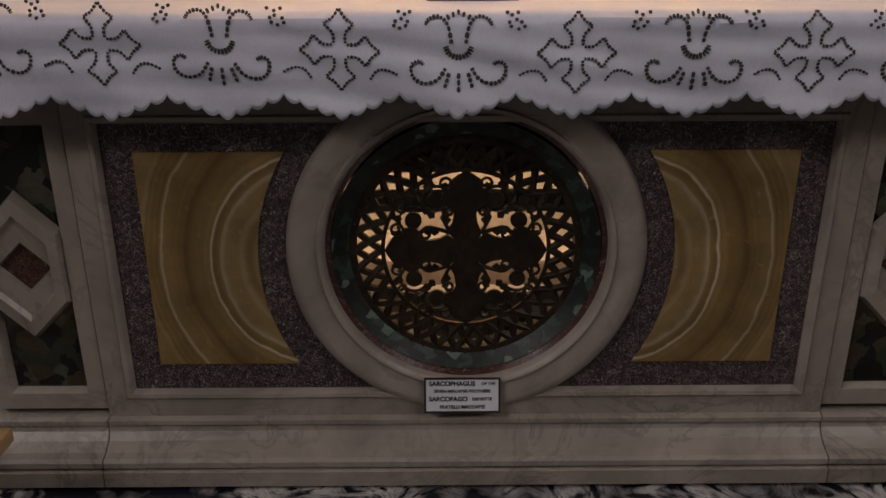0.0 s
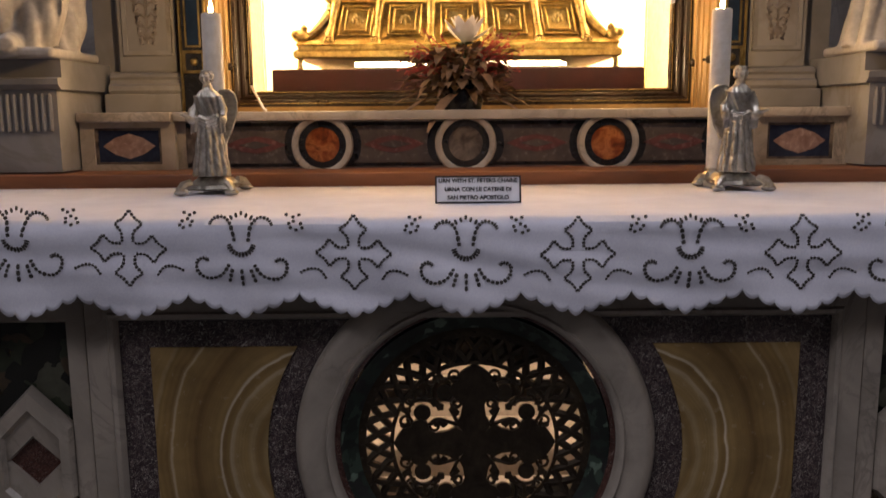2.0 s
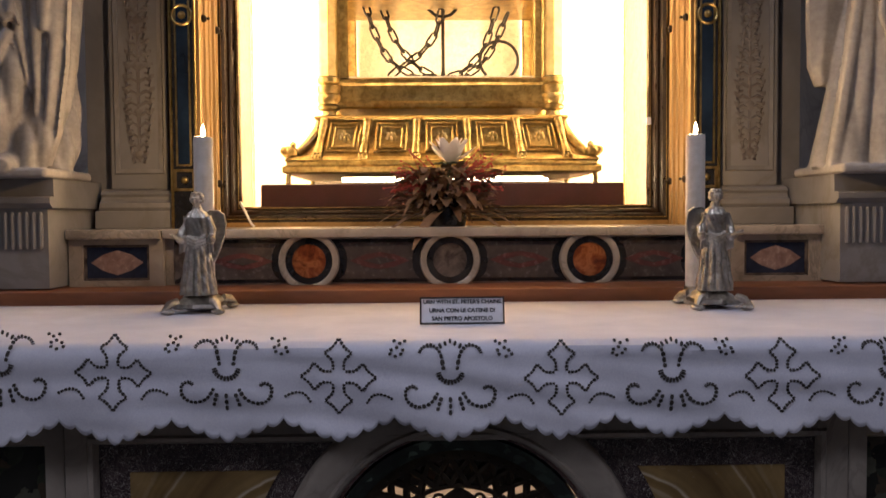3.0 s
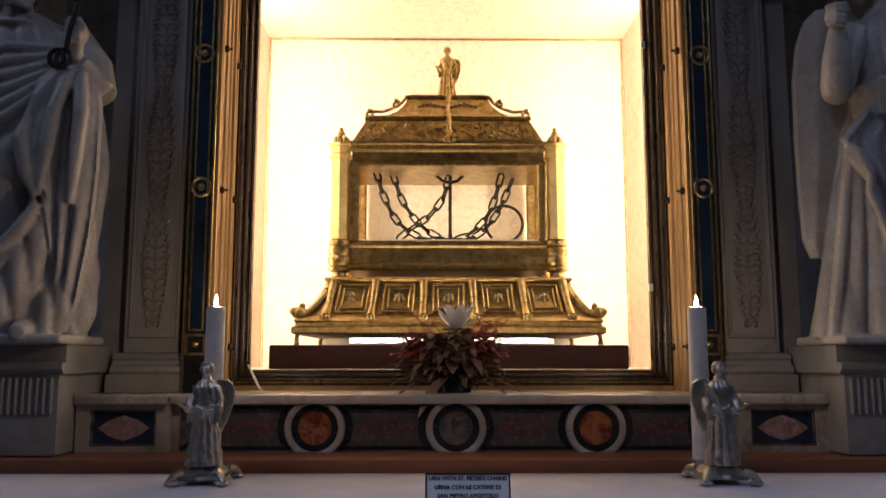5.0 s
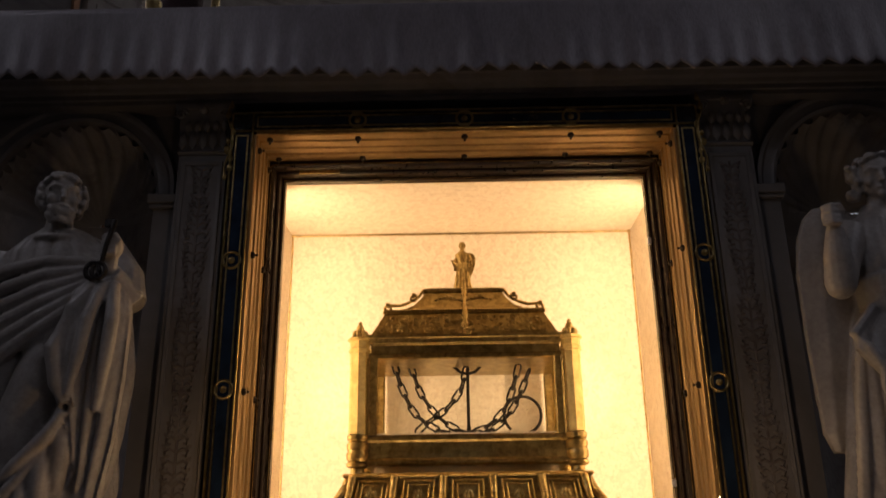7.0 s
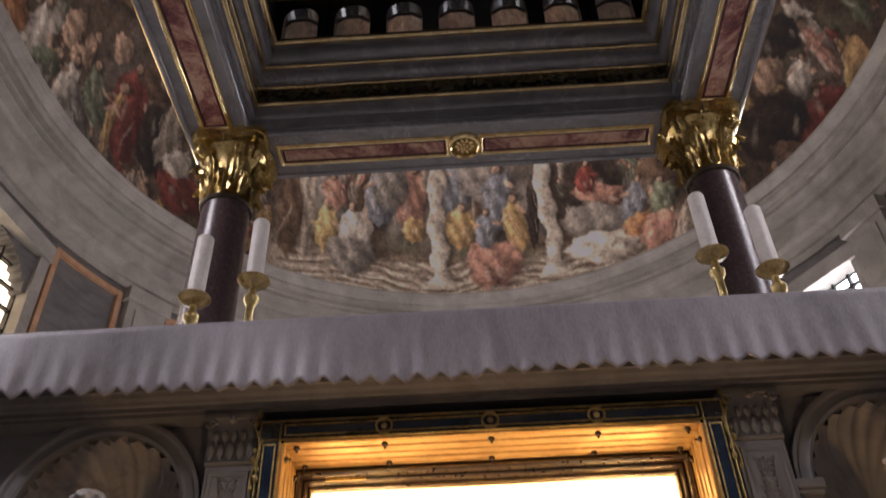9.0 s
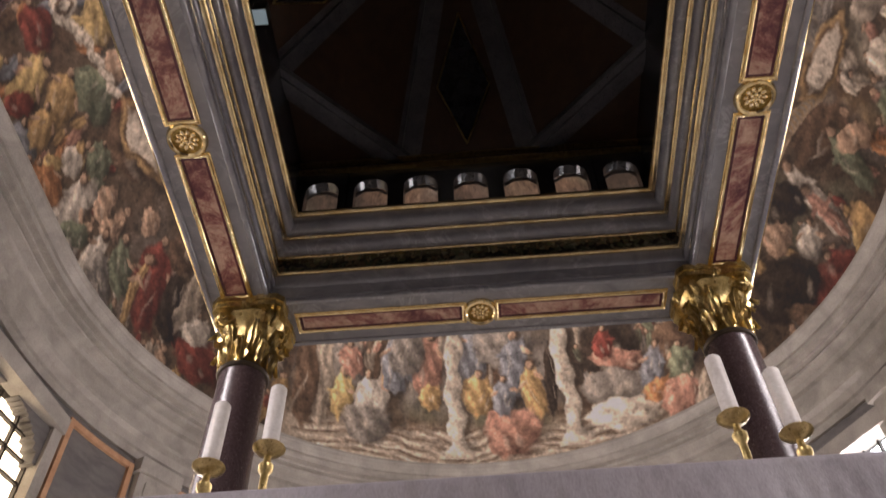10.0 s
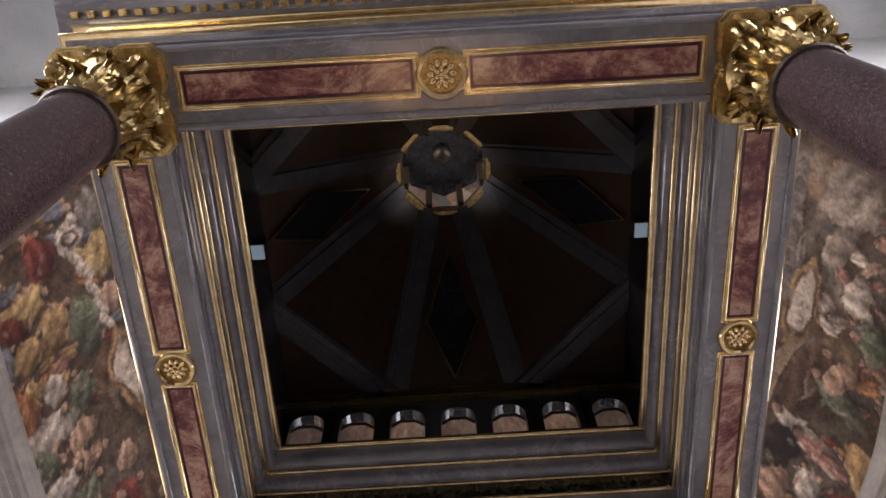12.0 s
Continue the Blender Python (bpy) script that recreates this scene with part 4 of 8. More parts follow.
for i, cx in enumerate((-9, *OV, 9)):
    if abs(cx) > 1:
        continue
    r = 0.066
    bm = bmesh.new()
    sweep(bm, circle(cx, 1.090, r * 0.72, 40), [(0, -0.01), (0, 0.005), (r * 0.26, 0.005), (r * 0.30, 0.0), (r * 0.30, -0.01)], facing(0.750))
    part("oval_ring", bm, BLACK_STONE, grad, "dark stone ring")
    bm = bmesh.new()
    sweep(bm, circle(cx, 1.090, r * 1.0, 40), [(0, -0.01), (0, 0.010), (0.006, 0.014), (0.016, 0.014), (0.019, 0.008), (0.019, -0.01)], facing(0.752))
    part("oval_frame", bm, MARBLE, grad)
    bm = bmesh.new()
    extrude_poly(bm, circle(cx, 1.090, r * 0.72, 36), facing(0.752), -0.01, 0.003)
    part("oval_inlay", bm, ORANGE_JASPER if i in (1, 3) else GREY_JASPER, grad, "polished orange jasper oval" if i in (1, 3) else "polished grey jasper oval")
for s in (-1, 1):
    for r, mat_, h, lab in ((0.062, BLACK_STONE, 0.004, "dark half oval border"), (0.050, GREY_JASPER, 0.007, "grey jasper half oval")):
        bm = bmesh.new()
        extrude_poly(bm, [(s * 0.770 - s * r * 0.75 * math.sin(radians(a)), 1.09 + r * math.cos(radians(a))) for a in range(0, 181, 12)], facing(0.762), 0, h)
        part("half_oval", bm, mat_, grad, lab, smooth=False)
xs = [-0.79, *OV, 0.79]
for a, c in zip(xs, xs[1:]):
    x0, x1 = a + (0.050 if abs(a) < 0.7 else 0.075), c - (0.050 if abs(c) < 0.7 else 0.075)
    left = [(x0 + 0.030 * math.cos(radians(t)), 1.09 + 0.062 * math.sin(radians(t))) for t in (-80, -50, -25, 0, 25, 50, 80)]
    right = [(x1 - 0.030 * math.cos(radians(t)), 1.09 + 0.062 * math.sin(radians(t))) for t in (80, 50, 25, 0, -25, -50, -80)]
    bm = bmesh.new()
    extrude_poly(bm, left[::-1] + right[::-1], facing(0.762), 0, 0.004)
    part("panel_border", bm, BLACK_STONE, grad, smooth=False)
    bm = bmesh.new()
    extrude_poly(bm, [(x0 + 0.042 + (x - x0) * 0.9 - 0.012, 1.09 + (z - 1.09) * 0.84) for x, z in left[::-1]] + [(x1 - 0.042 + (x - x1) * 0.9 + 0.012, 1.09 + (z - 1.09) * 0.84) for x, z in right[::-1]], facing(0.758), 0, 0.003)
    part("panel_inlay", bm, GREY_PANEL, grad, "grey-brown stone panel", smooth=False)
    mx = (x0 + x1) / 2
    bm = bmesh.new()
    extrude_poly(bm, [(mx - 0.085, 1.09), (mx - 0.04, 1.072), (mx, 1.066), (mx + 0.04, 1.072), (mx + 0.085, 1.09), (mx + 0.04, 1.108), (mx, 1.114), (mx - 0.04, 1.108)], facing(0.755), 0, 0.002)
    part("panel_lozenge", bm, DULL_RED, grad, "dull red stone lozenge", smooth=False)
    bm = bmesh.new()
    extrude_poly(bm, [(mx - 0.048, 1.09), (mx, 1.079), (mx + 0.048, 1.09), (mx, 1.101)], facing(0.753), 0, 0.002)
    part("lozenge_heart", bm, GREY_PANEL, grad, smooth=False)

# ---- niche wall ----
FORWARD = Matrix.Translation((-0.058, -1.66, 1.30)) @ Matrix.Scale(0.905, 4) @ Matrix.Translation((0.058, 1.66, -1.30))
WY = 0.99
NCX, NR, NZ = 1.385, 0.30, 2.50
whole("wall_niche", (lambda b: ([extrude_poly(b, [(s * (NCX + NR), 1.0), (s * (NCX + NR), NZ)] + [(s * NCX + s * x, z) for x, z in arc(0, NZ, NR, 0, 180, 24)] + [(s * (NCX - NR), 1.0), (s * 0.82, 1.0), (s * 0.82, 2.84), (s * 3.2, 2.84), (s * 3.2, 1.0)], facing(WY), -0.30, 0.0) for s in (-1, 1)], b)[1])(bmesh.new()),
      MARBLE_WALL, "pale marble wall with two statue niches round the relic niche", "wall", kind="structure", smooth=False)
whole("wall_low", boxes((-3.2, -1.06, 0.86, 1.3, 0.0, 1.0), (1.06, 3.2, 0.86, 1.3, 0.0, 1.0), (-1.06, 1.06, 1.07, 1.3, 0.0, 1.18)), MARBLE_WALL, "pale marble wall below the niches", "wall", kind="structure", smooth=False)
for s in (-1, 1):
    # half round recess with a ribbed shell head
    bm = bmesh.new()
    N = 20
    lo = [bm.verts.new((s * NCX + NR * math.cos(math.pi * i / N), WY + 0.26 * math.sin(math.pi * i / N), 1.0)) for i in range(N + 1)]
    hi = [bm.verts.new((s * NCX + NR * math.cos(math.pi * i / N), WY + 0.26 * math.sin(math.pi * i / N), NZ)) for i in range(N + 1)]
    for i in range(N):
        bm.faces.new((lo[i], lo[i + 1], hi[i + 1], hi[i]))
    rc = whole("niche_recess", bm, LIFTED_MARBLE, "rounded marble recess behind a statue", "niche", kind="structure")
    bm = bmesh.new()
    rings = []
    A, B = 120, 14
    for i in range(A + 1):
        th = math.pi * i / A
        rib = 0.018 * math.cos(th * 26)
        row = []
        for j in range(B + 1):
            ph = math.pi / 2 * j / B
            r = NR * math.cos(ph * 0.98)
            k = 1 + rib * 2.2 * math.cos(ph) ** 0.5
            row.append(bm.verts.new((s * NCX + r * math.cos(th) * k * 0.985, WY - 0.004 + 0.26 * math.sin(ph), NZ + r * math.sin(th) * k * 0.985)))
        rings.append(row)
    for a, c in zip(rings, rings[1:]):
        for j in range(B):
            bm.faces.new((a[j], a[j + 1], c[j + 1], c[j]))
    whole("niche_shell", bm, LIFTED_MARBLE, "ribbed scallop shell carved in the niche head", "shell", kind="structure")
    # archivolt with imposts
    bm = bmesh.new()
    prof = [(0.0, 0.0), (0.0, 0.03), (0.012, 0.036), (0.02, 0.030), (0.045, 0.030), (0.055, 0.040), (0.068, 0.040), (0.070, 0.0)]
    pts = arc(s * NCX, NZ, NR, 0, 180, 36)
    ringv = []
    for x, z in pts:
        d = Vector((x - s * NCX, z - NZ)).normalized()
        ringv.append([bm.verts.new((x + d.x * u, WY - v, z + d.y * u)) for u, v in prof])
    for a, c in zip(ringv, ringv[1:]):
        for j in range(len(prof) - 1):
            bm.faces.new((a[j], a[j + 1], c[j + 1], c[j]))
    whole("niche_archivolt", bm, MARBLE_WALL, "moulded marble arch round a statue niche", "arch", kind="structure")
    for e in (-1, 1):
        ex = s * NCX + e * (NR + 0.035)
        bm = boxes((ex - 0.036, ex + 0.036, WY - 0.032, WY, 1.0, NZ - 0.05))
        box(bm, ex - 0.046, ex + 0.046, WY - 0.048, WY, NZ - 0.05, NZ - 0.034, b=0.003)
        box(bm, ex - 0.052, ex + 0.052, WY - 0.058, WY, NZ - 0.034, NZ, b=0.004)
        whole("niche_jamb", bm, MARBLE_WALL, "narrow marble jamb with a moulded impost", "jamb", kind="structure", smooth=False)
    # pilaster
    px = s * 0.918
    pil = thing("pilaster", "carved white marble pilaster with a leafy capital", "pilaster", kind="structure", at=(px, 0.95, 1.18))
    part("shaft", boxes((px - 0.086, px + 0.086, 0.925, WY, 1.30, 2.64), b=0.003), MARBLE_WALL, pil, smooth=False)
    bm = bmesh.new()
    sweep(bm, rect(px - 0.058, px + 0.058, 1.36, 2.60), [(0, 0), (0, 0.004), (0.012, 0.006), (0.016, 0.0)], facing(0.925), False)
    part("panel_edge", bm, MARBLE_WALL, pil, smooth=False)
    bm = boxes((px - 0.122, px + 0.122, 0.885, WY, 1.182, 1.235), b=0.003)
    profile_x(bm, [(WY, 1.235), (0.890, 1.235), (0.884, 1.245), (0.886, 1.258), (0.900, 1.266), (0.904, 1.276), (0.898, 1.284), (0.904, 1.292), (0.922, 1.300), (WY, 1.300)], px - 0.108, px + 0.108)
    part("base", bm, MARBLE_WALL, pil, smooth=False)
    bm = bmesh.new()
    rnd = random.Random(5 + s)
    z = 1.39
    tube(bm, [(px, 0.9255, 1.38), (px, 0.9255, 2.58)], 0.005, 6)
    k = 0
    while z < 2.58:
        w = 0.018 + 0.020 * abs(math.sin((z - 1.39) * 8.5))
        for e in (-1, 1):
            tube(bm, [(px, 0.925, z), (px + e * 0.6 * w, 0.924, z + 0.012), (px + e * w, 0.924, z + 0.004), (px + e * w * 0.9, 0.924, z - 0.012), (px + e * w * 0.55, 0.924, z - 0.008)], [0.004, 0.005, 0.006, 0.006, 0.003], 6)
            ball(bm, (px + e * w * 1.05, 0.925, z + 0.016), 0.008, 1, (0.9, 0.4, 1.7), Matrix.Rotation(e * 0.8, 4, "Y"))
        if k % 4 == 0:
            ball(bm, (px, 0.925, z + 0.012), 0.016, 1, (1.0, 0.35, 1.1))
        k += 1
        z += 0.034 + rnd.uniform(-0.004, 0.004)
    part("relief", bm, RELIEF_GROUND, pil, "low carved foliage relief stained brown")
    bm = boxes((px - 0.104, px + 0.104, 0.893, WY, 2.806, 2.832), b=0.004)
    profile_x(bm, [(WY, 2.64), (0.920, 2.64), (0.912, 2.648), (0.920, 2.656), (0.918, 2.72), (0.900, 2.806), (WY, 2.806)], px - 0.088, px + 0.088)
    for e in (-1, 1):
        tube(bm, [(px + e * (0.094 - 0.022 * (1 - t) * math.cos(t * 10)) - e * 0.014, 0.896, 2.788 + 0.02 * (1 - t) * math.sin(t * 10)) for t in [i / 14 for i in range(15)]], 0.007, 6)
    for e in (-0.072, -0.036, 0, 0.036, 0.072):
        ball(bm, (px + e, 0.912, 2.69), 0.020, 1, (0.8, 0.6, 1.8))
        ball(bm, (px + e * 0.9 + 0.012, 0.902, 2.74), 0.016, 1, (0.8, 0.7, 1.5))
    ball(bm, (px, 0.89, 2.80), 0.018, 1)
    part("capital", bm, MARBLE_WALL, pil)
    # statue pedestal with fluting
    ped = thing("pedestal", "white marble corbel with a fluted front under a statue", "pedestal", "statue pedestals", at=(s * 1.40, 0.95, 1.0))
    part("block", boxes((s * 1.40 - 0.235, s * 1.40 + 0.235, 0.865, 1.29, 1.0, 1.236)), MARBLE_WALL, ped, smooth=False)
    bm = bmesh.new()
    for prof in ([(1.29, 1.236), (0.862, 1.236), (0.845, 1.250), (0.845, 1.266), (0.855, 1.270), (1.29, 1.270)], [(1.29, 1.270), (0.872, 1.270), (0.872, 1.322), (1.29, 1.322)]):
        profile_x(bm, prof, s * 1.40 - 0.250, s * 1.40 + 0.250)
    part("top", bm, MARBLE_WALL, ped, smooth=False)
    fl_me = None
    for i in range(22):
        fx = s * 1.40 - 0.215 + 0.43 * i / 21
        if fl_me is None:
            bm = bmesh.new()
            lathe(bm, [(0.0, 0.0), (0.006, 0.003), (0.007, 0.03), (0.007, 0.10), (0.005, 0.108), (0.0, 0.11)], 8)
            fl_me = mesh_of("flute", bm, MARBLE_WALL, True)
        ob = new("flute", fl_me)
        ob.parent = ped
        ob.matrix_parent_inverse = Matrix.Translation(-ped.location)
        ob.location = (fx, 0.863, 1.115)
    ped.matrix_basis = FORWARD @ Matrix.Translation(ped.location)
# entablature above the niche wall
bm = bmesh.new()
profile_x(bm, [(1.16, 2.832), (0.905, 2.832), (0.905, 2.848), (0.895, 2.850), (0.895, 2.868), (0.885, 2.872), (0.878, 2.884), (0.860, 2.890), (0.852, 2.905), (0.842, 2.908), (0.842, 2.93), (0.825, 2.945), (0.818, 2.96), (0.818, 3.08), (1.16, 3.08)], -3.2, 3.2)
whole("entablature", bm, MARBLE_WALL, "moulded marble entablature below the high altar", "entablature", kind="structure", smooth=False)

# ---- black and gold frame of the relic niche ----
fr = thing("niche_surround", "black and blue stone surround with gold fillets and roundels", "frame", at=(0, 0.9, 1.182))
FYF = 0.872
strips = [(-0.806, -0.735, 1.182, 2.70), (0.735, 0.806, 1.182, 2.70), (-0.735, 0.735, 2.702, 2.772)]
for x0, x1, z0, z1 in strips:
    part("stone_strip", boxes((x0, x1, FYF, 1.0, z0, z1)), BLACK_STONE, fr, "black stone strip", smooth=False)
    bm = bmesh.new()
    sweep(bm, rect(x0 + 0.017, x1 - 0.017, z0 + 0.017 + (0.17 if z0 < 2 else 0), z1 - 0.017), [(-0.001, 0.0), (-0.001, 0.0035), (0.004, 0.0035), (0.004, 0.0)], facing(FYF))
    part("gold_fillet", bm, GILT_BRONZE, fr, "thin gold fillet", smooth=False)
    part("blue_inlay", boxes((x0 + 0.019, x1 - 0.019, FYF - 0.002, FYF + 0.01, z0 + 0.02 + (0.17 if z0 < 2 else 0), z1 - 0.02)), BLUE_BLACK, fr, "polished blue-black inlay", smooth=False)
    for a in (0, 1):
        bm = bmesh.new()
        if z0 < 2:
            ex = x0 if a == 0 else x1
            tube(bm, [(ex, FYF - 0.002, z0), (ex, FYF - 0.002, z1 + 0.07)], 0.0045, 6)
        else:
            ez = z0 if a == 0 else z1
            tube(bm, [(x0 - 0.07, FYF - 0.003, ez), (x1 + 0.07, FYF - 0.003, ez)], 0.004, 6)
        part("edge_bead", bm, GILT_BRONZE, fr)
for s in (-1, 1):
    part("corner_block", boxes((s * 0.77 - 0.0355, s * 0.77 + 0.0355, FYF - 0.003, 1.0, 2.7005, 2.772)), BLACK_STONE, fr, smooth=False)
    bm = bmesh.new()
    for i in range(9):
        ball(bm, (s * (0.812 + 0.010 * math.sin(i * 1.7)), FYF - 0.004, 2.80 - 0.034 * i), 0.012 if i % 2 else 0.009, 1, (0.9, 0.7, 1.5))
    tube(bm, [(s * (0.812 + 0.012 * math.sin(t * 9)), FYF - 0.004, 2.82 - 0.30 * t) for t in [i / 16 for i in range(17)]], 0.004, 5)
    part("leaf_bracket", bm, GILT_BRONZE, fr, "gilt leafy bracket")
    bm = bmesh.new()
    sweep(bm, rect(s * 0.77 - 0.024, s * 0.77 + 0.024, 1.30, 1.348), [(0, 0), (0, 0.006), (0.008, 0.006), (0.008, 0)], facing(FYF))
    ball(bm, (s * 0.77, FYF - 0.002, 1.324), 0.012, 2, (1, 0.6, 1))
    part("square_boss", bm, GILT_BRONZE, fr)
for cx, cz in ((-0.371, 2.737), (0.001, 2.737), (0.371, 2.737), (-0.775, 2.228), (0.775, 2.228), (-0.77, 1.803), (0.77, 1.803)):
    bm = bmesh.new()
    sweep(bm, circle(cx, cz, 0.024, 28), [(0, 0), (0, 0.006), (0.004, 0.009), (0.008, 0.006), (0.008, 0)], facing(FYF))
    ball(bm, (cx, FYF - 0.003, cz), 0.012, 2, (1, 0.5, 1))
    part("roundel", bm, GILT_BRONZE, fr, "small gilt roundel")
# gilt reveal
RV = thing("niche_reveal", "ribbed gilt brass lining of the niche opening with small bosses", "lining", at=(0, 0.98, 1.182))
GROOVES = [(0.874, 0.0), (0.882, 0.004), (0.896, 0.004), (0.900, 0.0), (0.922, 0.0), (0.927, 0.005), (0.938, 0.005), (0.943, 0.001), (0.975, 0.001), (0.980, 0.005), (0.990, 0.005), (0.995, 0.0), (1.022, 0.0), (1.028, 0.006), (1.044, 0.006), (1.050, 0.0), (1.066, 0.0), (1.072, 0.004), (1.085, 0.004)]
for s in (-1, 1):
    bm = bmesh.new()
    extrude_poly(bm, [(s * (0.722 - h), y) for y, h in GROOVES] + [(s * 0.735, 1.085), (s * 0.735, 0.874)], lambda u, v, h: (u, v, h), 1.182, 2.69)
    part("jamb_lining", bm, GILT_WOOD, RV, smooth=False)
    for zz in (1.32, 1.80, 2.255, 2.64):
        for yy in (0.90, 1.055):
            bm = bmesh.new()
            ball(bm, (s * 0.714, yy, zz), 0.012, 2, (0.8, 1, 1))
            ball(bm, (s * 0.700, yy, zz), 0.005, 1)
            part("boss", bm, DARK_BRONZE, RV)
bm = bmesh.new()
profile_x(bm, [(y, 2.690 - h) for y, h in GROOVES] + [(1.085, 2.7015), (0.874, 2.7015)], -0.722, 0.722)
part("head_lining", bm, GILT_WOOD, RV, smooth=False)
for xx in (-0.68, -0.371, 0.001, 0.371, 0.68):
    for yy in (0.90, 1.055):
        bm = bmesh.new()
        ball(bm, (xx, yy, 2.680), 0.012, 2, (1, 1, 0.8))
        ball(bm, (xx, yy, 2.667), 0.005, 1)
        part("boss", bm, DARK_BRONZE, RV)
# glazed case front
gc = thing("glass_case", "dark wooden glazed case front of the relic niche", "display case", at=(0, 1.12, 1.182))
bm = bmesh.new()
sweep(bm, rect(-0.671, 0.671, 1.247, 2.632), [(0, -0.03), (0, 0.0), (0.005, 0.004), (0.010, 0.002), (0.014, 0.030), (0.020, 0.036), (0.026, 0.034), (0.030, 0.058), (0.038, 0.066), (0.044, 0.062), (0.0505, 0.062), (0.0505, -0.03)], facing(1.15))
part("case_frame", bm, DARK_WOOD, gc, smooth=False)
for off, y in ((0.003, 1.1455), (0.039, 1.082)):
    bm = bmesh.new()
    sweep(bm, rect(-0.671 - off, 0.671 + off, 1.247 - off, 2.632 + off), [(0, 0), (0.0, 0.0016), (0.0018, 0.0016), (0.0018, 0)], facing(y))
    part("gold_line", bm, GILT_BRONZE, gc, "thin gold line", smooth=False)
part("sill", boxes((-0.722, 0.722, 1.075, 1.175, 1.1825, 1.1965)), GILT_WOOD, gc, smooth=False)
pane = part("pane", boxes((-0.674, 0.674, 1.158, 1.162, 1.244, 2.635)), GLASS, gc, smooth=False)
pane.visible_shadow = False
for sx, zz in ((0.668, 2.37), (0.668, 1.52)):
    part("catch", boxes((sx - 0.006, sx + 0.008, 1.135, 1.15, zz - 0.012, zz + 0.012), b=0.003), PAPER, gc, "small white catch")
part("name_plate", boxes((-0.61, -0.46, 1.092, 1.098, 2.640, 2.652)), GILT_BRONZE, gc, smooth=False)
bm = bmesh.new()
tube(bm, [(-0.66, 1.10, 1.262), (-0.64, 1.07, 1.235), (-0.61, 1.03, 1.192), (-0.60, 1.02, 1.186)], 0.004, 6)
whole("cable", bm, PAPER, "short white cable hanging out of the case", "cable")
# inside of the case
bw, bb, bt, bf = 0.87, 2.30, 2.85, 1.245
cl = thing("case_lining", "cream damask lining of the lit relic niche", "lining", kind="structure", at=(0, 1.8, bf))
part("back", boxes((-bw, bw, bb, bb + 0.03, bf, bt)), DAMASK, cl, smooth=False)
for s in (-1, 1):
    part("side", boxes((s * bw, s * (bw + 0.03), 1.18, bb + 0.03, bf, bt)), DAMASK, cl, smooth=False)
    bm = bmesh.new()
    tube(bm, [(s * (bw - 0.008), bb - 0.008, bf), (s * (bw - 0.008), bb - 0.008, bt)], 0.004, 6)
    part("corner_trim", bm, GOLD, cl, "gold corner trim")
part("top", boxes((-bw - 0.03, bw + 0.03, 1.18, bb + 0.03, bt, bt + 0.03)), DAMASK, cl, smooth=False)
bm = bmesh.new()
tube(bm, [(-bw, bb - 0.008, bt - 0.008), (bw, bb - 0.008, bt - 0.008)], 0.004, 6)
part("corner_trim", bm, GOLD, cl, "gold corner trim")
part("bottom", boxes((-bw - 0.03, bw + 0.03, 1.18, bb + 0.03, bf - 0.03, bf)), DAMASK, cl, smooth=False)
part("front_return", boxes((-0.93, -0.72, 1.162, 1.18, 1.2, 2.9), (0.72, 0.93, 1.162, 1.18, 1.2, 2.9), (-0.72, 0.72, 1.162, 1.18, 2.68, 2.9)), DARK_WOOD, cl, smooth=False)
bm = boxes((-0.68, 0.68, 1.53, 2.26, bf, 1.335), b=0.006)
whole("velvet_bench", bm, VELVET, "bench draped in dark red velvet under the reliquary", "bench")
for x0, x1 in ((-0.38, -0.02), (0.03, 0.40)):
    bm = bmesh.new()
    tube(bm, [(x0, 1.575, 1.350), (x1, 1.575, 1.350)], 0.006, 10)
    whole("tube_lamp", bm, TUBE, "lit fluorescent tube under the reliquary", "lamp", "tube lamps")

# ---- carved figures ----
def drape(bm, rows, folds, N=132):
    """A closed body of cloth: rows of (z, x, y, half width, half depth); folds(u, z) gives the relief in metres, u running along the front."""
    fine = []
    for r0, r1 in zip(rows, rows[1:]):
        k = max(1, int(abs(r1[0] - r0[0]) / max(1e-6, abs(rows[-1][0] - rows[0][0])) * 75))
        fine += [[p + (q - p) * i / k for p, q in zip(r0, r1)] for i in range(k)]
    fine.append(list(rows[-1]))
    rings = []
    for z, x, y, a, b in fine:
        ring = []
        for i in range(N):
            th = 2 * math.pi * i / N
            u = (th + math.pi / 2 + math.pi) % (2 * math.pi) - math.pi
            f = folds(u, z) if abs(u) < 2.3 else folds(2.3 if u > 0 else -2.3, z) * (math.pi - abs(u)) / (math.pi - 2.3)
            ring.append(bm.verts.new((x + (a + f) * math.cos(th), y + (b + f) * math.sin(th), z)))
        rings.append(ring)
    for p, q in zip(rings, rings[1:]):
        for i in range(N):
            bm.faces.new((p[i], p[(i + 1) % N], q[(i + 1) % N], q[i]))
    bm.faces.new(list(reversed(rings[0])))
    bm.faces.new(rings[-1])


def pleat(p):
    """Rounded ridges with sharp valleys between them, -1 to 1."""
    return 2 * abs(math.sin(p)) ** 0.55 - 1


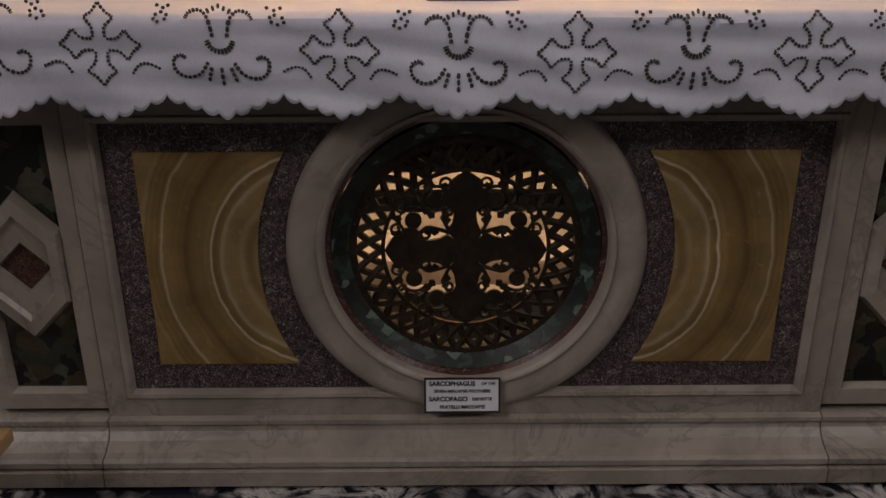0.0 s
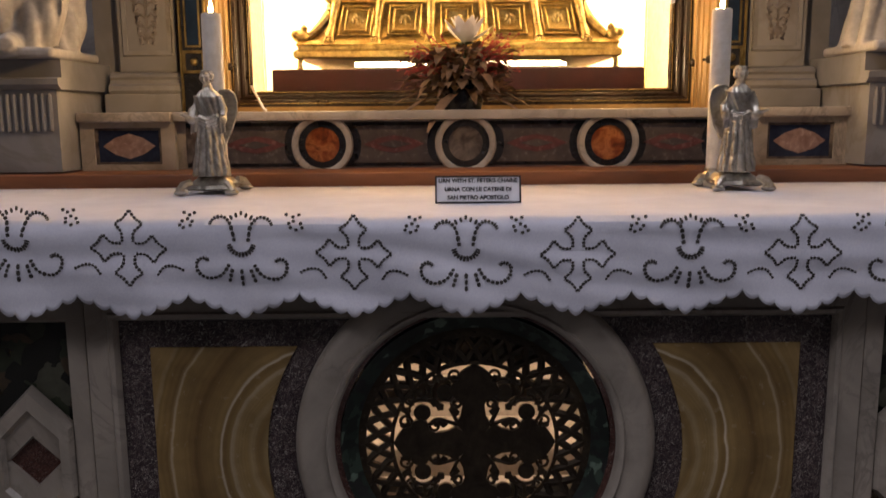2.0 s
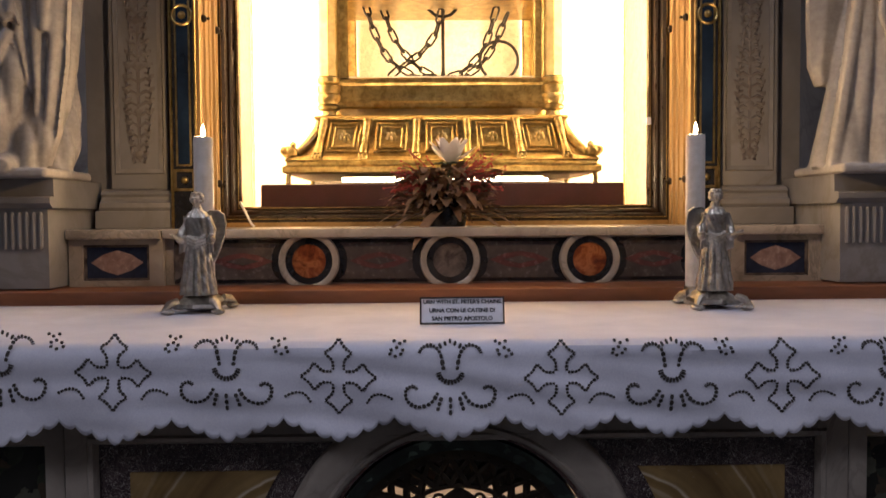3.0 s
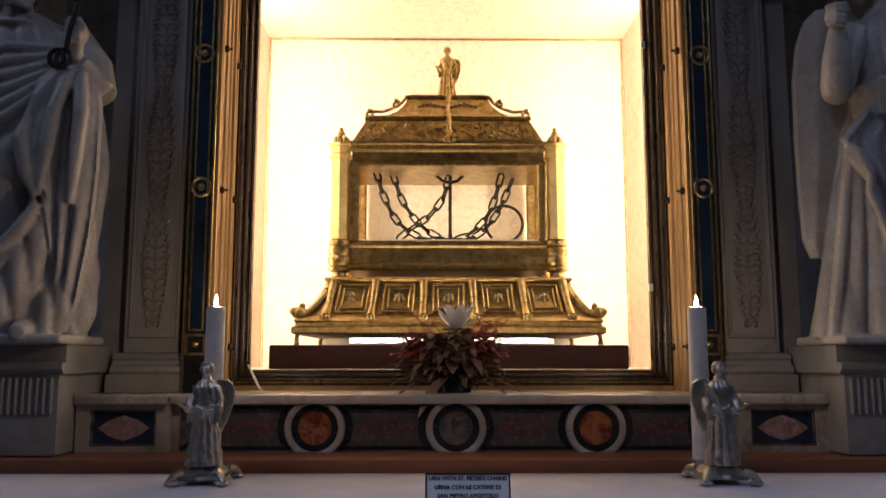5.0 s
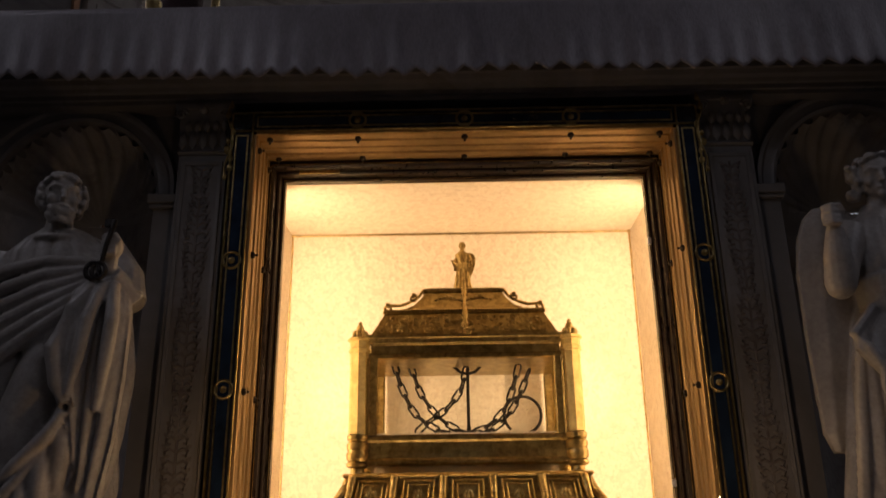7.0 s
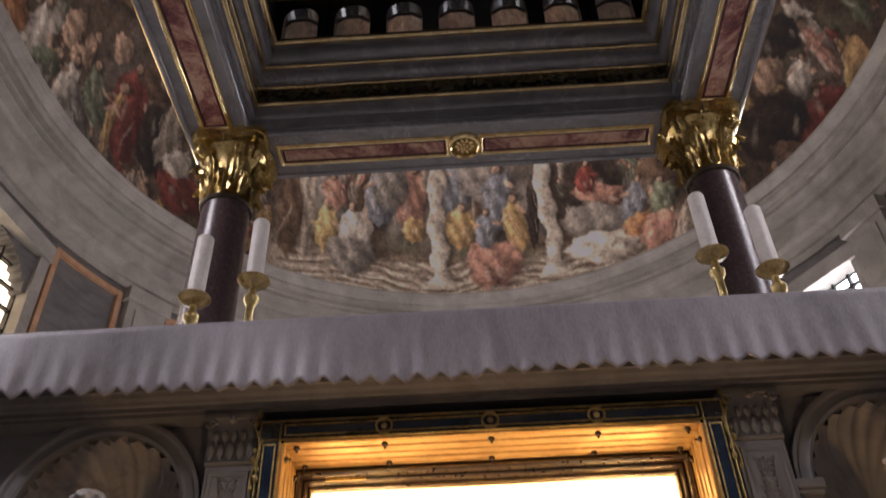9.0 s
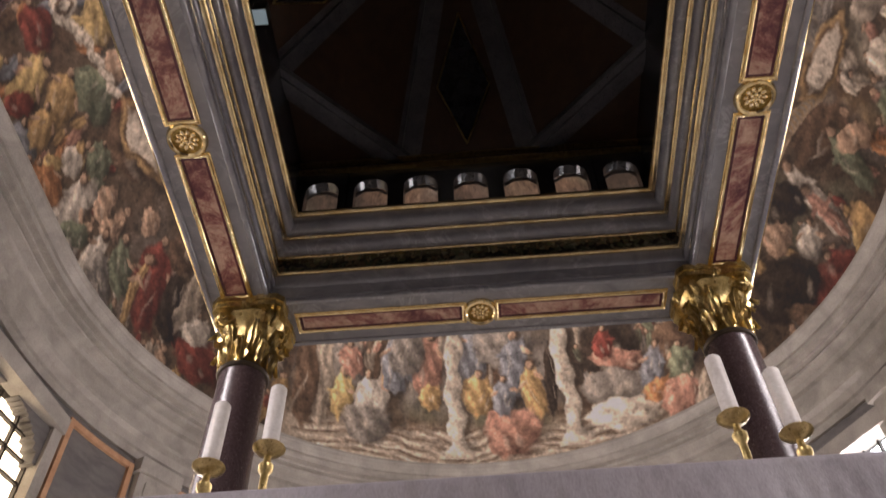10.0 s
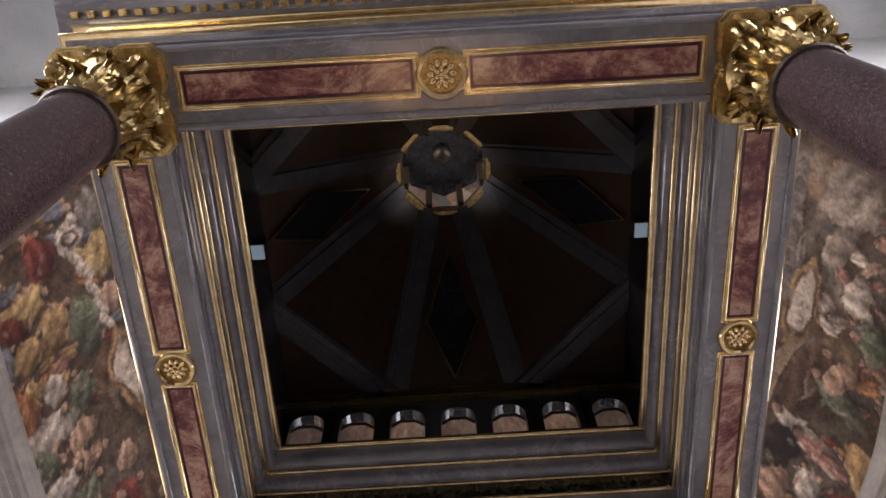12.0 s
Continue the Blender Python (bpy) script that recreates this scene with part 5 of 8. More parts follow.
def hanging_sheet(bm, rows, pleats, depth, thick=0.012, phase=0.0):
    """Cloth that hangs free: rows of (left point, right point), pleated across."""
    n = 40
    grid = []
    for k, (l, r) in enumerate(rows):
        l, r = Vector(l), Vector(r)
        grid.append([l.lerp(r, i / n) + Vector((0, -depth * pleat(pleats * math.pi * i / n + phase + 0.25 * k) * min(1, 0.35 + k / max(1, len(rows) - 1)), 0)) for i in range(n + 1)])
    sub = []
    for g0, g1 in zip(grid, grid[1:]):
        for s in range(6):
            sub.append([p.lerp(q, s / 6) for p, q in zip(g0, g1)])
    sub.append(grid[-1])
    f = [[bm.verts.new(p) for p in g] for g in sub]
    b = [[bm.verts.new(p + Vector((0, thick, 0))) for p in g] for g in sub]
    m = len(sub)
    for j in range(m - 1):
        for i in range(n):
            bm.faces.new((f[j][i], f[j][i + 1], f[j + 1][i + 1], f[j + 1][i]))
            bm.faces.new((b[j][i], b[j + 1][i], b[j + 1][i + 1], b[j][i + 1]))
        for i in (0, n):
            bm.faces.new((f[j][i], f[j + 1][i], b[j + 1][i], b[j][i]))
    for j in (0, m - 1):
        for i in range(n):
            bm.faces.new((f[j][i], f[j][i + 1], b[j][i + 1], b[j][i]))


def carved_head(bm, c, r, yaw, nod=0.0, beard=False, seed=1):
    """A plain carved head: egg, brow, nose, cheeks, mouth, curls."""
    rnd = random.Random(seed)
    start = len(bm.verts)
    ball(bm, (0, 0.05, 0.10), 0.86, 3, (0.84, 1.0, 1.05))
    ball(bm, (0, -0.14, -0.34), 0.62, 3, (0.90, 1.0, 1.05))
    tube(bm, [(0, -0.78, 0.18), (0, -0.94, -0.10), (0, -1.00, -0.26), (0, -0.82, -0.32)], [0.10, 0.12, 0.16, 0.10], 8)
    for e in (-1, 1):
        tube(bm, [(e * 0.08, -0.80, 0.24), (e * 0.34, -0.76, 0.31), (e * 0.58, -0.56, 0.20)], [0.09, 0.10, 0.07], 8)
        ball(bm, (e * 0.30, -0.66, 0.08), 0.13, 2, (1.3, 0.7, 0.8))
        ball(bm, (e * 0.38, -0.52, -0.24), 0.24, 2)
    ball(bm, (0, -0.72, -0.54), 0.17, 2, (1.4, 0.7, 0.45))
    ball(bm, (0, -0.66, -0.82), 0.17, 2)
    tube(bm, [(0, 0.10, -0.5), (0, 0.16, -1.5)], [0.46, 0.52], 14)
    for i in range(150):
        u, th = rnd.uniform(-0.75, 1.0), rnd.uniform(-0.15, 1.15) * math.pi
        if u > 0.55:
            th = rnd.uniform(0, 2 * math.pi)
        k = math.sqrt(max(0.0, 1 - (u * 0.9) ** 2))
        ball(bm, (0.92 * k * math.cos(th), 0.08 + 0.98 * k * math.sin(th), 0.14 + 0.95 * u), rnd.uniform(0.10, 0.17), 1)
    if beard:
        for i in range(70):
            a, z = rnd.uniform(-1.2, 1.2), rnd.uniform(-1.25, -0.55)
            k = 0.60 * (1 - 0.35 * (-0.55 - z))
            ball(bm, (k * math.sin(a), -0.22 - k * math.cos(a), z), rnd.uniform(0.09, 0.15), 1)
    bm.verts.ensure_lookup_table()
    m = Matrix.Translation(c) @ Matrix.Rotation(radians(yaw), 4, "Z") @ Matrix.Rotation(radians(nod), 4, "X") @ Matrix.Scale(r, 4)
    bmesh.ops.transform(bm, matrix=m, verts=bm.verts[start:])


def fist(bm, c, r, seed=3):
    c = Vector(c)
    ball(bm, c, r, 2, (0.85, 0.8, 1.0))
    for q in range(4):
        o = Vector((0.0, -0.55 * r, (0.75 - 0.5 * q) * r))
        tube(bm, [c + o + Vector((-0.8 * r, 0.35 * r, 0)), c + o + Vector((-0.3 * r, -0.35 * r, 0)), c + o + Vector((0.55 * r, -0.15 * r, 0))], 0.25 * r, 8)
    tube(bm, [c + Vector((0.5 * r, -0.2 * r, -0.3 * r)), c + Vector((0.75 * r, -0.75 * r, 0.3 * r)), c + Vector((0.3 * r, -0.95 * r, 0.9 * r))], 0.24 * r, 8)


bm = bmesh.new()
drape(bm, [(1.345, -1.36, 0.98, 0.175, 0.13), (1.42, -1.36, 0.98, 0.195, 0.14), (1.62, -1.365, 0.98, 0.215, 0.145), (1.85, -1.36, 0.98, 0.225, 0.14), (2.05, -1.36, 0.98, 0.225, 0.125), (2.20, -1.375, 0.985, 0.215, 0.115),
           (2.30, -1.39, 0.99, 0.195, 0.10), (2.355, -1.40, 0.99, 0.13, 0.08), (2.385, -1.40, 0.985, 0.075, 0.07)],
      lambda u, z: (0.032 * pleat(3.6 * u - 7.5 * (z - 1.3) + 1.0 * math.sin(3 * z)) * min(1, max(0, (2.16 - z) / 0.25)) + 0.012 * pleat(11 * u + 9 * z) * min(1, max(0, (1.75 - z) / 0.2)) + (0.006 * pleat(9 * u) if 2.16 < z < 2.36 else 0)))
# collar, cloak drawn across the waist to the arm
tube(bm, [(-1.40 + 0.085 * math.cos(a), 0.975 + 0.085 * math.sin(a), 2.350 - 0.012 * math.sin(-a)) for a in [2 * math.pi * i / 20 for i in range(20)]], 0.012, 8, True)
for k in range(6):
    tube(bm, [(-1.60, 0.93, 1.86 + 0.065 * k), (-1.50, 0.845 + 0.004 * k, 1.90 + 0.062 * k), (-1.36, 0.825, 2.00 + 0.045 * k), (-1.24, 0.84, 2.10 + 0.025 * k), (-1.17, 0.86, 2.155 + 0.012 * k)], [0.030, 0.026, 0.022, 0.020, 0.020], 8)
# raised forearm in its sleeve, hand, the other arm
tube(bm, [(-1.24, 0.99, 2.30), (-1.16, 0.96, 2.20), (-1.125, 0.92, 2.11)], [0.070, 0.068, 0.062], 14)
tube(bm, [(-1.125, 0.92, 2.10), (-1.165, 0.87, 2.17), (-1.170, 0.845, 2.190)], [0.058, 0.050, 0.042], 14)
tube(bm, [(-1.170, 0.845, 2.185), (-1.160, 0.835, 2.255)], [0.026, 0.024], 10)
fist(bm, (-1.155, 0.830, 2.272), 0.040)
tube(bm, [(-1.56, 0.99, 2.28), (-1.60, 0.94, 2.12), (-1.55, 0.86, 1.99), (-1.49, 0.83, 2.0)], [0.072, 0.068, 0.05, 0.032], 14)
# cloth falling from the forearm: bold rounded swags
for pts, rad in (([(-1.185, 0.82, 2.16), (-1.245, 0.80, 2.06), (-1.285, 0.79, 1.93), (-1.262, 0.795, 1.82), (-1.235, 0.80, 1.76)], [0.022, 0.026, 0.030, 0.026, 0.012]), ([(-1.165, 0.82, 2.15), (-1.195, 0.79, 2.02), (-1.205, 0.785, 1.90), (-1.225, 0.79, 1.78)], [0.020, 0.022, 0.020, 0.010]),
                 ([(-1.14, 0.83, 2.15), (-1.125, 0.81, 2.02), (-1.135, 0.815, 1.88), (-1.15, 0.83, 1.74)], [0.020, 0.022, 0.020, 0.012]), ([(-1.24, 0.82, 1.74), (-1.285, 0.81, 1.66), (-1.36, 0.81, 1.58), (-1.44, 0.83, 1.50)], [0.014, 0.022, 0.022, 0.012]), ([(-1.30, 0.82, 1.60), (-1.38, 0.81, 1.50), (-1.46, 0.83, 1.42)], [0.014, 0.020, 0.012])):
    tube(bm, pts, rad, 10)
hanging_sheet(bm, [((-1.235, 0.835, 2.19), (-1.11, 0.865, 2.17)), ((-1.275, 0.815, 2.02), (-1.085, 0.85, 2.05)), ((-1.295, 0.815, 1.90), (-1.085, 0.855, 1.85)), ((-1.275, 0.825, 1.79), (-1.10, 0.87, 1.65)), ((-1.235, 0.84, 1.71), (-1.14, 0.90, 1.45)), ((-1.225, 0.86, 1.68), (-1.175, 0.92, 1.36))], 4.0, 0.026, 0.03)
hanging_sheet(bm, [((-1.255, 0.81, 2.12), (-1.19, 0.815, 2.18)), ((-1.28, 0.79, 1.97), (-1.205, 0.795, 2.0)), ((-1.285, 0.79, 1.87), (-1.215, 0.80, 1.82)), ((-1.25, 0.80, 1.80), (-1.20, 0.81, 1.745))], 2.0, 0.018, 0.02, 0.6)
for e, x in ((-1, -1.43), (1, -1.27)):
    tube(bm, [(x, 0.90, 1.365), (x, 0.83, 1.362), (x + 0.01 * e, 0.785, 1.357)], [0.035, 0.032, 0.022], 10)
carved_head(bm, (-1.405, 0.945, 2.490), 0.084, 28, -4, True, 4)
box(bm, -1.36 - 0.22, -1.36 + 0.22, 0.80, 1.13, 1.3225, 1.350, b=0.006)
blob_modifiers(whole("statue", bm, STATUE_STONE, "white marble statue of a bearded robed saint standing in a niche", "statue"), 0.005, 3).matrix_basis = FORWARD

bm = bmesh.new()
drape(bm, [(1.345, 1.36, 0.98, 0.215, 0.14), (1.42, 1.365, 0.98, 0.205, 0.135), (1.62, 1.385, 0.98, 0.175, 0.125), (1.85, 1.40, 0.98, 0.165, 0.125), (2.0, 1.41, 0.98, 0.140, 0.11), (2.085, 1.415, 0.985, 0.112, 0.095), (2.20, 1.42, 0.985, 0.122, 0.10),
           (2.30, 1.425, 0.985, 0.135, 0.09), (2.365, 1.425, 0.985, 0.105, 0.075), (2.40, 1.42, 0.985, 0.055, 0.055), (2.43, 1.42, 0.985, 0.045, 0.045)],
      lambda u, z: (0.022 * pleat(5.0 * u + 1.8 * (z - 1.3) + 0.7 * math.sin(4 * z)) * min(1, max(0, (2.06 - z) / 0.3)) + (0.006 * pleat(10 * u + 6 * z) if 2.1 < z < 2.38 else 0)))
# bunched sash at the waist and the short overskirt with its turned edge
for k in range(5):
    tube(bm, [(1.300, 0.96, 2.065 + 0.018 * k), (1.345, 0.885, 2.045 + 0.024 * k), (1.42, 0.865, 2.05 + 0.022 * k), (1.50, 0.885, 2.08 + 0.016 * k), (1.54, 0.95, 2.09 + 0.01 * k)], [0.022, 0.026, 0.026, 0.024, 0.02], 8)
hanging_sheet(bm, [((1.310, 0.895, 2.06), (1.53, 0.90, 2.06)), ((1.215, 0.865, 1.965), (1.56, 0.87, 1.95)), ((1.205, 0.85, 1.90), (1.57, 0.86, 1.80)), ((1.265, 0.825, 1.80), (1.565, 0.86, 1.65)), ((1.30, 0.83, 1.60), (1.55, 0.86, 1.50))], 5.0, 0.022, 0.03, 0.4)
tube(bm, [(1.300, 0.88, 2.05), (1.205, 0.85, 1.945), (1.235, 0.83, 1.905), (1.262, 0.812, 1.83), (1.255, 0.81, 1.775), (1.285, 0.80, 1.68), (1.325, 0.805, 1.56)], [0.012, 0.017, 0.018, 0.016, 0.014, 0.015, 0.010], 8)
hanging_sheet(bm, [((1.225, 0.885, 1.90), (1.29, 0.85, 1.86)), ((1.200, 0.895, 1.75), (1.31, 0.85, 1.70)), ((1.165, 0.90, 1.50), (1.33, 0.86, 1.48)), ((1.140, 0.90, 1.35), (1.35, 0.86, 1.35))], 3.0, 0.016, 0.03, 0.2)
# bent arm raised to the breast, the other arm
tube(bm, [(1.315, 0.975, 2.335), (1.255, 0.93, 2.22), (1.215, 0.895, 2.125)], [0.060, 0.054, 0.050], 14)
ball(bm, (1.213, 0.892, 2.122), 0.049, 2)
tube(bm, [(1.213, 0.892, 2.125), (1.208, 0.868, 2.22), (1.205, 0.850, 2.305)], [0.050, 0.044, 0.027], 14)
fist(bm, (1.196, 0.842, 2.340), 0.038)
tube(bm, [(1.54, 0.975, 2.32), (1.585, 0.93, 2.17), (1.52, 0.85, 2.12)], [0.056, 0.05, 0.03], 14)
# wings folded behind
for e in (-1, 1):
    prev = None
    for z, x0, x1 in ((1.60, 0.262, 0.235), (1.66, 0.285, 0.20), (1.80, 0.292, 0.14), (2.0, 0.295, 0.08), (2.2, 0.290, 0.05), (2.32, 0.272, 0.05), (2.40, 0.240, 0.06), (2.435, 0.205, 0.10)):
        row = [bm.verts.new((1.42 + e * x, y, z)) for x, y in ((x0, 1.005), (x0 * 0.7 + x1 * 0.3, 0.985), (x1, 1.0), (x1, 1.04), (x0, 1.03))]
        if prev:
            for j in range(5):
                bm.faces.new((prev[j], prev[(j + 1) % 5], row[(j + 1) % 5], row[j]))
        else:
            bm.faces.new(list(reversed(row)))
        prev = row
    bm.faces.new(prev)
carved_head(bm, (1.425, 0.945, 2.520), 0.080, -14, 8, False, 9)
for k in range(26):
    rr = random.Random(50 + k)
    e = rr.choice((-1, 1))
    ball(bm, (1.425 + e * rr.uniform(0.062, 0.090), 0.955 + rr.uniform(-0.02, 0.04), rr.uniform(2.44, 2.56)), rr.uniform(0.013, 0.020), 1)
box(bm, 1.39 - 0.25, 1.39 + 0.22, 0.80, 1.13, 1.3225, 1.350, b=0.006)
blob_modifiers(whole("statue", bm, STATUE_STONE, "white marble statue of a winged angel standing in a niche", "statue"), 0.005, 3).matrix_basis = FORWARD
# keys in the saint's hand
bm = bmesh.new()
tube(bm, [(-1.172, 0.795, 2.205), (-1.160, 0.785, 2.265), (-1.140, 0.785, 2.350)], 0.008, 6)
box(bm, -1.172, -1.138, 0.780, 0.792, 2.326, 2.352)
for k in range(2):
    tube(bm, [(-1.178 - 0.020 * k + 0.022 * math.cos(a), 0.792, 2.180 + 0.026 * math.sin(a)) for a in [2 * math.pi * i / 14 for i in range(14)]], 0.008, 6, True)
whole("key", bm, IRON, "dark iron key held by the statue", "key").matrix_basis = FORWARD


def small_angel(bm, x, y, z, h, s):
    """A slim robed angel: bell of pleats, narrow waist, open hands, one tall wing towards the candle."""
    drape(bm, [(z + q * h, x, y + 0.01 * h, a * h, b * h) for q, a, b in ((0.0, 0.165, 0.125), (0.06, 0.160, 0.120), (0.25, 0.125, 0.10), (0.45, 0.105, 0.088), (0.56, 0.092, 0.078), (0.66, 0.105, 0.082), (0.75, 0.118, 0.08), (0.80, 0.085, 0.06), (0.825, 0.045, 0.045), (0.86, 0.040, 0.042))],
          lambda u, zz: h * (0.020 * pleat(6.0 * u + 1.0) * min(1, max(0, (z + 0.58 * h - zz) / (0.25 * h))) + 0.006 * pleat(5 * u + 20 * (zz - z) / h)), 96)
    for i in range(3):
        tube(bm, [(x - 0.09 * h, y - 0.04 * h, z + (0.50 + 0.035 * i) * h), (x, y - 0.085 * h, z + (0.47 + 0.03 * i) * h), (x + 0.09 * h, y - 0.04 * h, z + (0.50 + 0.035 * i) * h)], 0.016 * h, 6)
    for e, out in ((s, 0.185), (-s, 0.15)):
        tube(bm, [(x + e * 0.095 * h, y, z + 0.755 * h), (x + e * 0.145 * h, y - 0.01 * h, z + 0.62 * h), (x + e * 0.155 * h, y - 0.07 * h, z + 0.535 * h), (x + e * out * h, y - 0.14 * h, z + 0.575 * h)], [0.046 * h, 0.046 * h, 0.040 * h, 0.016 * h], 10)
        ball(bm, (x + e * (out + 0.02) * h, y - 0.15 * h, z + 0.585 * h), 0.022 * h, 2, (1.3, 0.8, 0.8))
        hanging_sheet(bm, [((x + e * 0.13 * h - 0.03 * h, y - 0.06 * h, z + 0.56 * h), (x + e * 0.13 * h + 0.04 * h, y - 0.06 * h, z + 0.56 * h)), ((x + e * 0.14 * h - 0.03 * h, y - 0.05 * h, z + 0.40 * h), (x + e * 0.14 * h + 0.03 * h, y - 0.05 * h, z + 0.42 * h))], 2, 0.008 * h, 0.012 * h)
    e = -s
    prev = None
    for q, x0, x1 in ((0.30, 0.13, 0.10), (0.42, 0.19, 0.08), (0.58, 0.245, 0.05), (0.70, 0.255, 0.04), (0.78, 0.235, 0.05), (0.825, 0.18, 0.10)):
        row = [bm.verts.new((x + e * xx * h, y + yy * h, z + q * h)) for xx, yy in ((x0, 0.10), (x1, 0.08), (x1, 0.13), (x0, 0.14))]
        if prev:
            for j in range(4):
                bm.faces.new((prev[j], prev[(j + 1) % 4], row[(j + 1) % 4], row[j]))
        else:
            bm.faces.new(list(reversed(row)))
        prev = row
    bm.faces.new(prev)
    carved_head(bm, (x, y - 0.01 * h, z + 0.925 * h), 0.070 * h, 10 * s, 6, False, 20 + s)

# ---- altar candlesticks ----
def altar_candle(s, ax, cx):
    t = thing("angel_candlestick", "tarnished silver candlestick shaped as a standing angel", "candlestick", "altar candlesticks", at=(ax, 0.40, 0.9905))
    bm = bmesh.new()
    N = 48
    prev = None
    for zz, k in ((0.010, 0.90), (0.014, 1.0), (0.022, 0.97), (0.026, 0.80), (0.034, 0.70), (0.040, 0.50), (0.046, 0.40)):
        row = []
        for i in range(N):
            th = 2 * math.pi * i / N
            sq = 1 / max(abs(math.cos(th)), abs(math.sin(th))) ** 0.75
            lob = 1 + 0.07 * math.cos(8 * th)
            row.append(bm.verts.new((ax + 0.050 * k * sq * lob * math.cos(th), 0.405 + 0.066 * k * sq * lob * math.sin(th), 0.9905 + zz)))
        if prev:
            for i in range(N):
                bm.faces.new((prev[i], prev[(i + 1) % N], row[(i + 1) % N], row[i]))
        prev = row
    bm.faces.new(prev)
    for e in (-1, 1):
        for f in (-1, 1):
            ball(bm, (ax + e * 0.058, 0.405 + f * 0.073, 0.9975), 0.013, 2, (1.3, 1.2, 0.55))
            tube(bm, [(ax + e * 0.042, 0.405 + f * 0.05, 1.018), (ax + e * 0.054, 0.405 + f * 0.066, 1.014), (ax + e * 0.064, 0.405 + f * 0.079, 1.0)], [0.010, 0.010, 0.007], 8)
    part("foot", bm, SILVER, t, "footed silver base")
    bm = bmesh.new()
    small_angel(bm, ax, 0.385, 1.032, 0.243, s)
    blob_modifiers(part("figure", bm, SILVER, t, "small silver angel figure"), 0.0018, 1)
    c = thing("candle", "lit white wax candle behind a silver angel", "candle", "altar candles", at=(cx, 0.475, 0.9905))
    bm = bmesh.new()
    lathe(bm, [(0.0, 0), (0.034, 0), (0.036, 0.018), (0.027, 0.030), (0.027, 0.045), (0.0, 0.045)], 24, (cx, 0.475, 0.9905))
    part("socket", bm, SILVER, c, "silver candle socket")
    bm = bmesh.new()
    lathe(bm, [(0.0235, 0.0), (0.0235, 0.372), (0.0225, 0.378), (0.019, 0.379), (0.017, 0.372), (0.0, 0.370)], 28, (cx, 0.475, 1.033))
    part("wax", bm, WAX, c)
    bm = bmesh.new()
    tube(bm, [(cx, 0.475, 1.400), (cx + 0.001, 0.475, 1.418)], 0.0012, 6)
    part("wick", bm, INK, c)
    bm = bmesh.new()
    lathe(bm, [(0.0006, 0.0), (0.0048, 0.005), (0.0058, 0.011), (0.0036, 0.021), (0.0005, 0.031)], 12, (cx, 0.475, 1.412))
    fo = part("flame", bm, FLAME, c, "small yellow candle flame")
    fo.visible_shadow = False
    d = bpy.data.lights.new("candle_light", "POINT")
    d.energy, d.color, d.shadow_soft_size = 4.6, (1.0, 0.62, 0.28), 0.012
    new("candle_light", d).location = (cx, 0.475, 1.432)


altar_candle(-1, -0.602, -0.609)
altar_candle(1, 0.628, 0.609)

# ---- flowers ----
fx, fy, fz = -0.002, 0.90, 1.182
fl_t = thing("flower_arrangement", "dried flower arrangement with one white bloom and red sprigs", "flower arrangement", at=(fx, fy, fz))
bm = bmesh.new()
lathe(bm, [(0.0, 0), (0.055, 0), (0.062, 0.02), (0.055, 0.06), (0.035, 0.085), (0.04, 0.10)], 20, (fx, fy, fz))
part("pot", bm, BLACK_STONE, fl_t, "small dark pot")


def leaf(bm, p, d, ln, w, droop=0.3, seed=0):
    d = Vector(d).normalized()
    side = d.cross(Vector((0, 0, 1)))
    side = side.normalized() if side.length > 1e-3 else Vector((1, 0, 0))
    prev = None
    for i in range(6):
        u = i / 5
        c = Vector(p) + d * ln * u - Vector((0, 0, 1)) * droop * ln * u * u
        ww = w * math.sin(math.pi * (0.12 + 0.85 * u)) ** 0.8
        up = side.cross(d) * ww * 0.35
        row = [bm.verts.new(c - side * ww + up), bm.verts.new(c), bm.verts.new(c + side * ww + up)]
        if prev:
            for j in range(2):
                bm.faces.new((prev[j], prev[j + 1], row[j + 1], row[j]))
        prev = row


rnd = random.Random(21)
bm = bmesh.new()
for i in range(330):
    th, el = rnd.uniform(0, 6.28), rnd.uniform(-0.15, 1.1)
    r = rnd.uniform(0.02, 0.105)
    p = (fx + r * math.cos(th) * 1.35, fy + r * math.sin(th) * 0.7, fz + 0.055 + rnd.uniform(0, 0.115))
    leaf(bm, p, (math.cos(th), math.sin(th) * 0.8, el), rnd.uniform(0.025, 0.07), rnd.uniform(0.008, 0.019), rnd.uniform(0.2, 0.9))
for i in range(60):
    th, r = rnd.uniform(0, 6.28), rnd.uniform(0.03, 0.12)
    ball(bm, (fx + r * math.cos(th), fy + r * math.sin(th) * 0.7, fz + rnd.uniform(0.05, 0.18)), rnd.uniform(0.006, 0.013), 1)
tagged(part("foliage", bm, DRY_LEAF, fl_t, "brown dried leaves and seed heads"), kind="stuff")
bm = bmesh.new()
for a, e in ((-2.8, -0.15), (-2.45, -0.35), (-0.5, -0.2), (-0.2, -0.1), (-1.9, -0.45), (-0.75, -0.35), (3.0, 0.0)):
    leaf(bm, (fx + 0.03 * math.cos(a), fy - 0.03, fz + 0.05), (math.cos(a), math.sin(a) * 0.6, e + 0.30), 0.185, 0.019, 0.38)
part("long_leaf", bm, DRY_LEAF, fl_t, "long dried leaves hanging over the edge")
bm = bmesh.new()
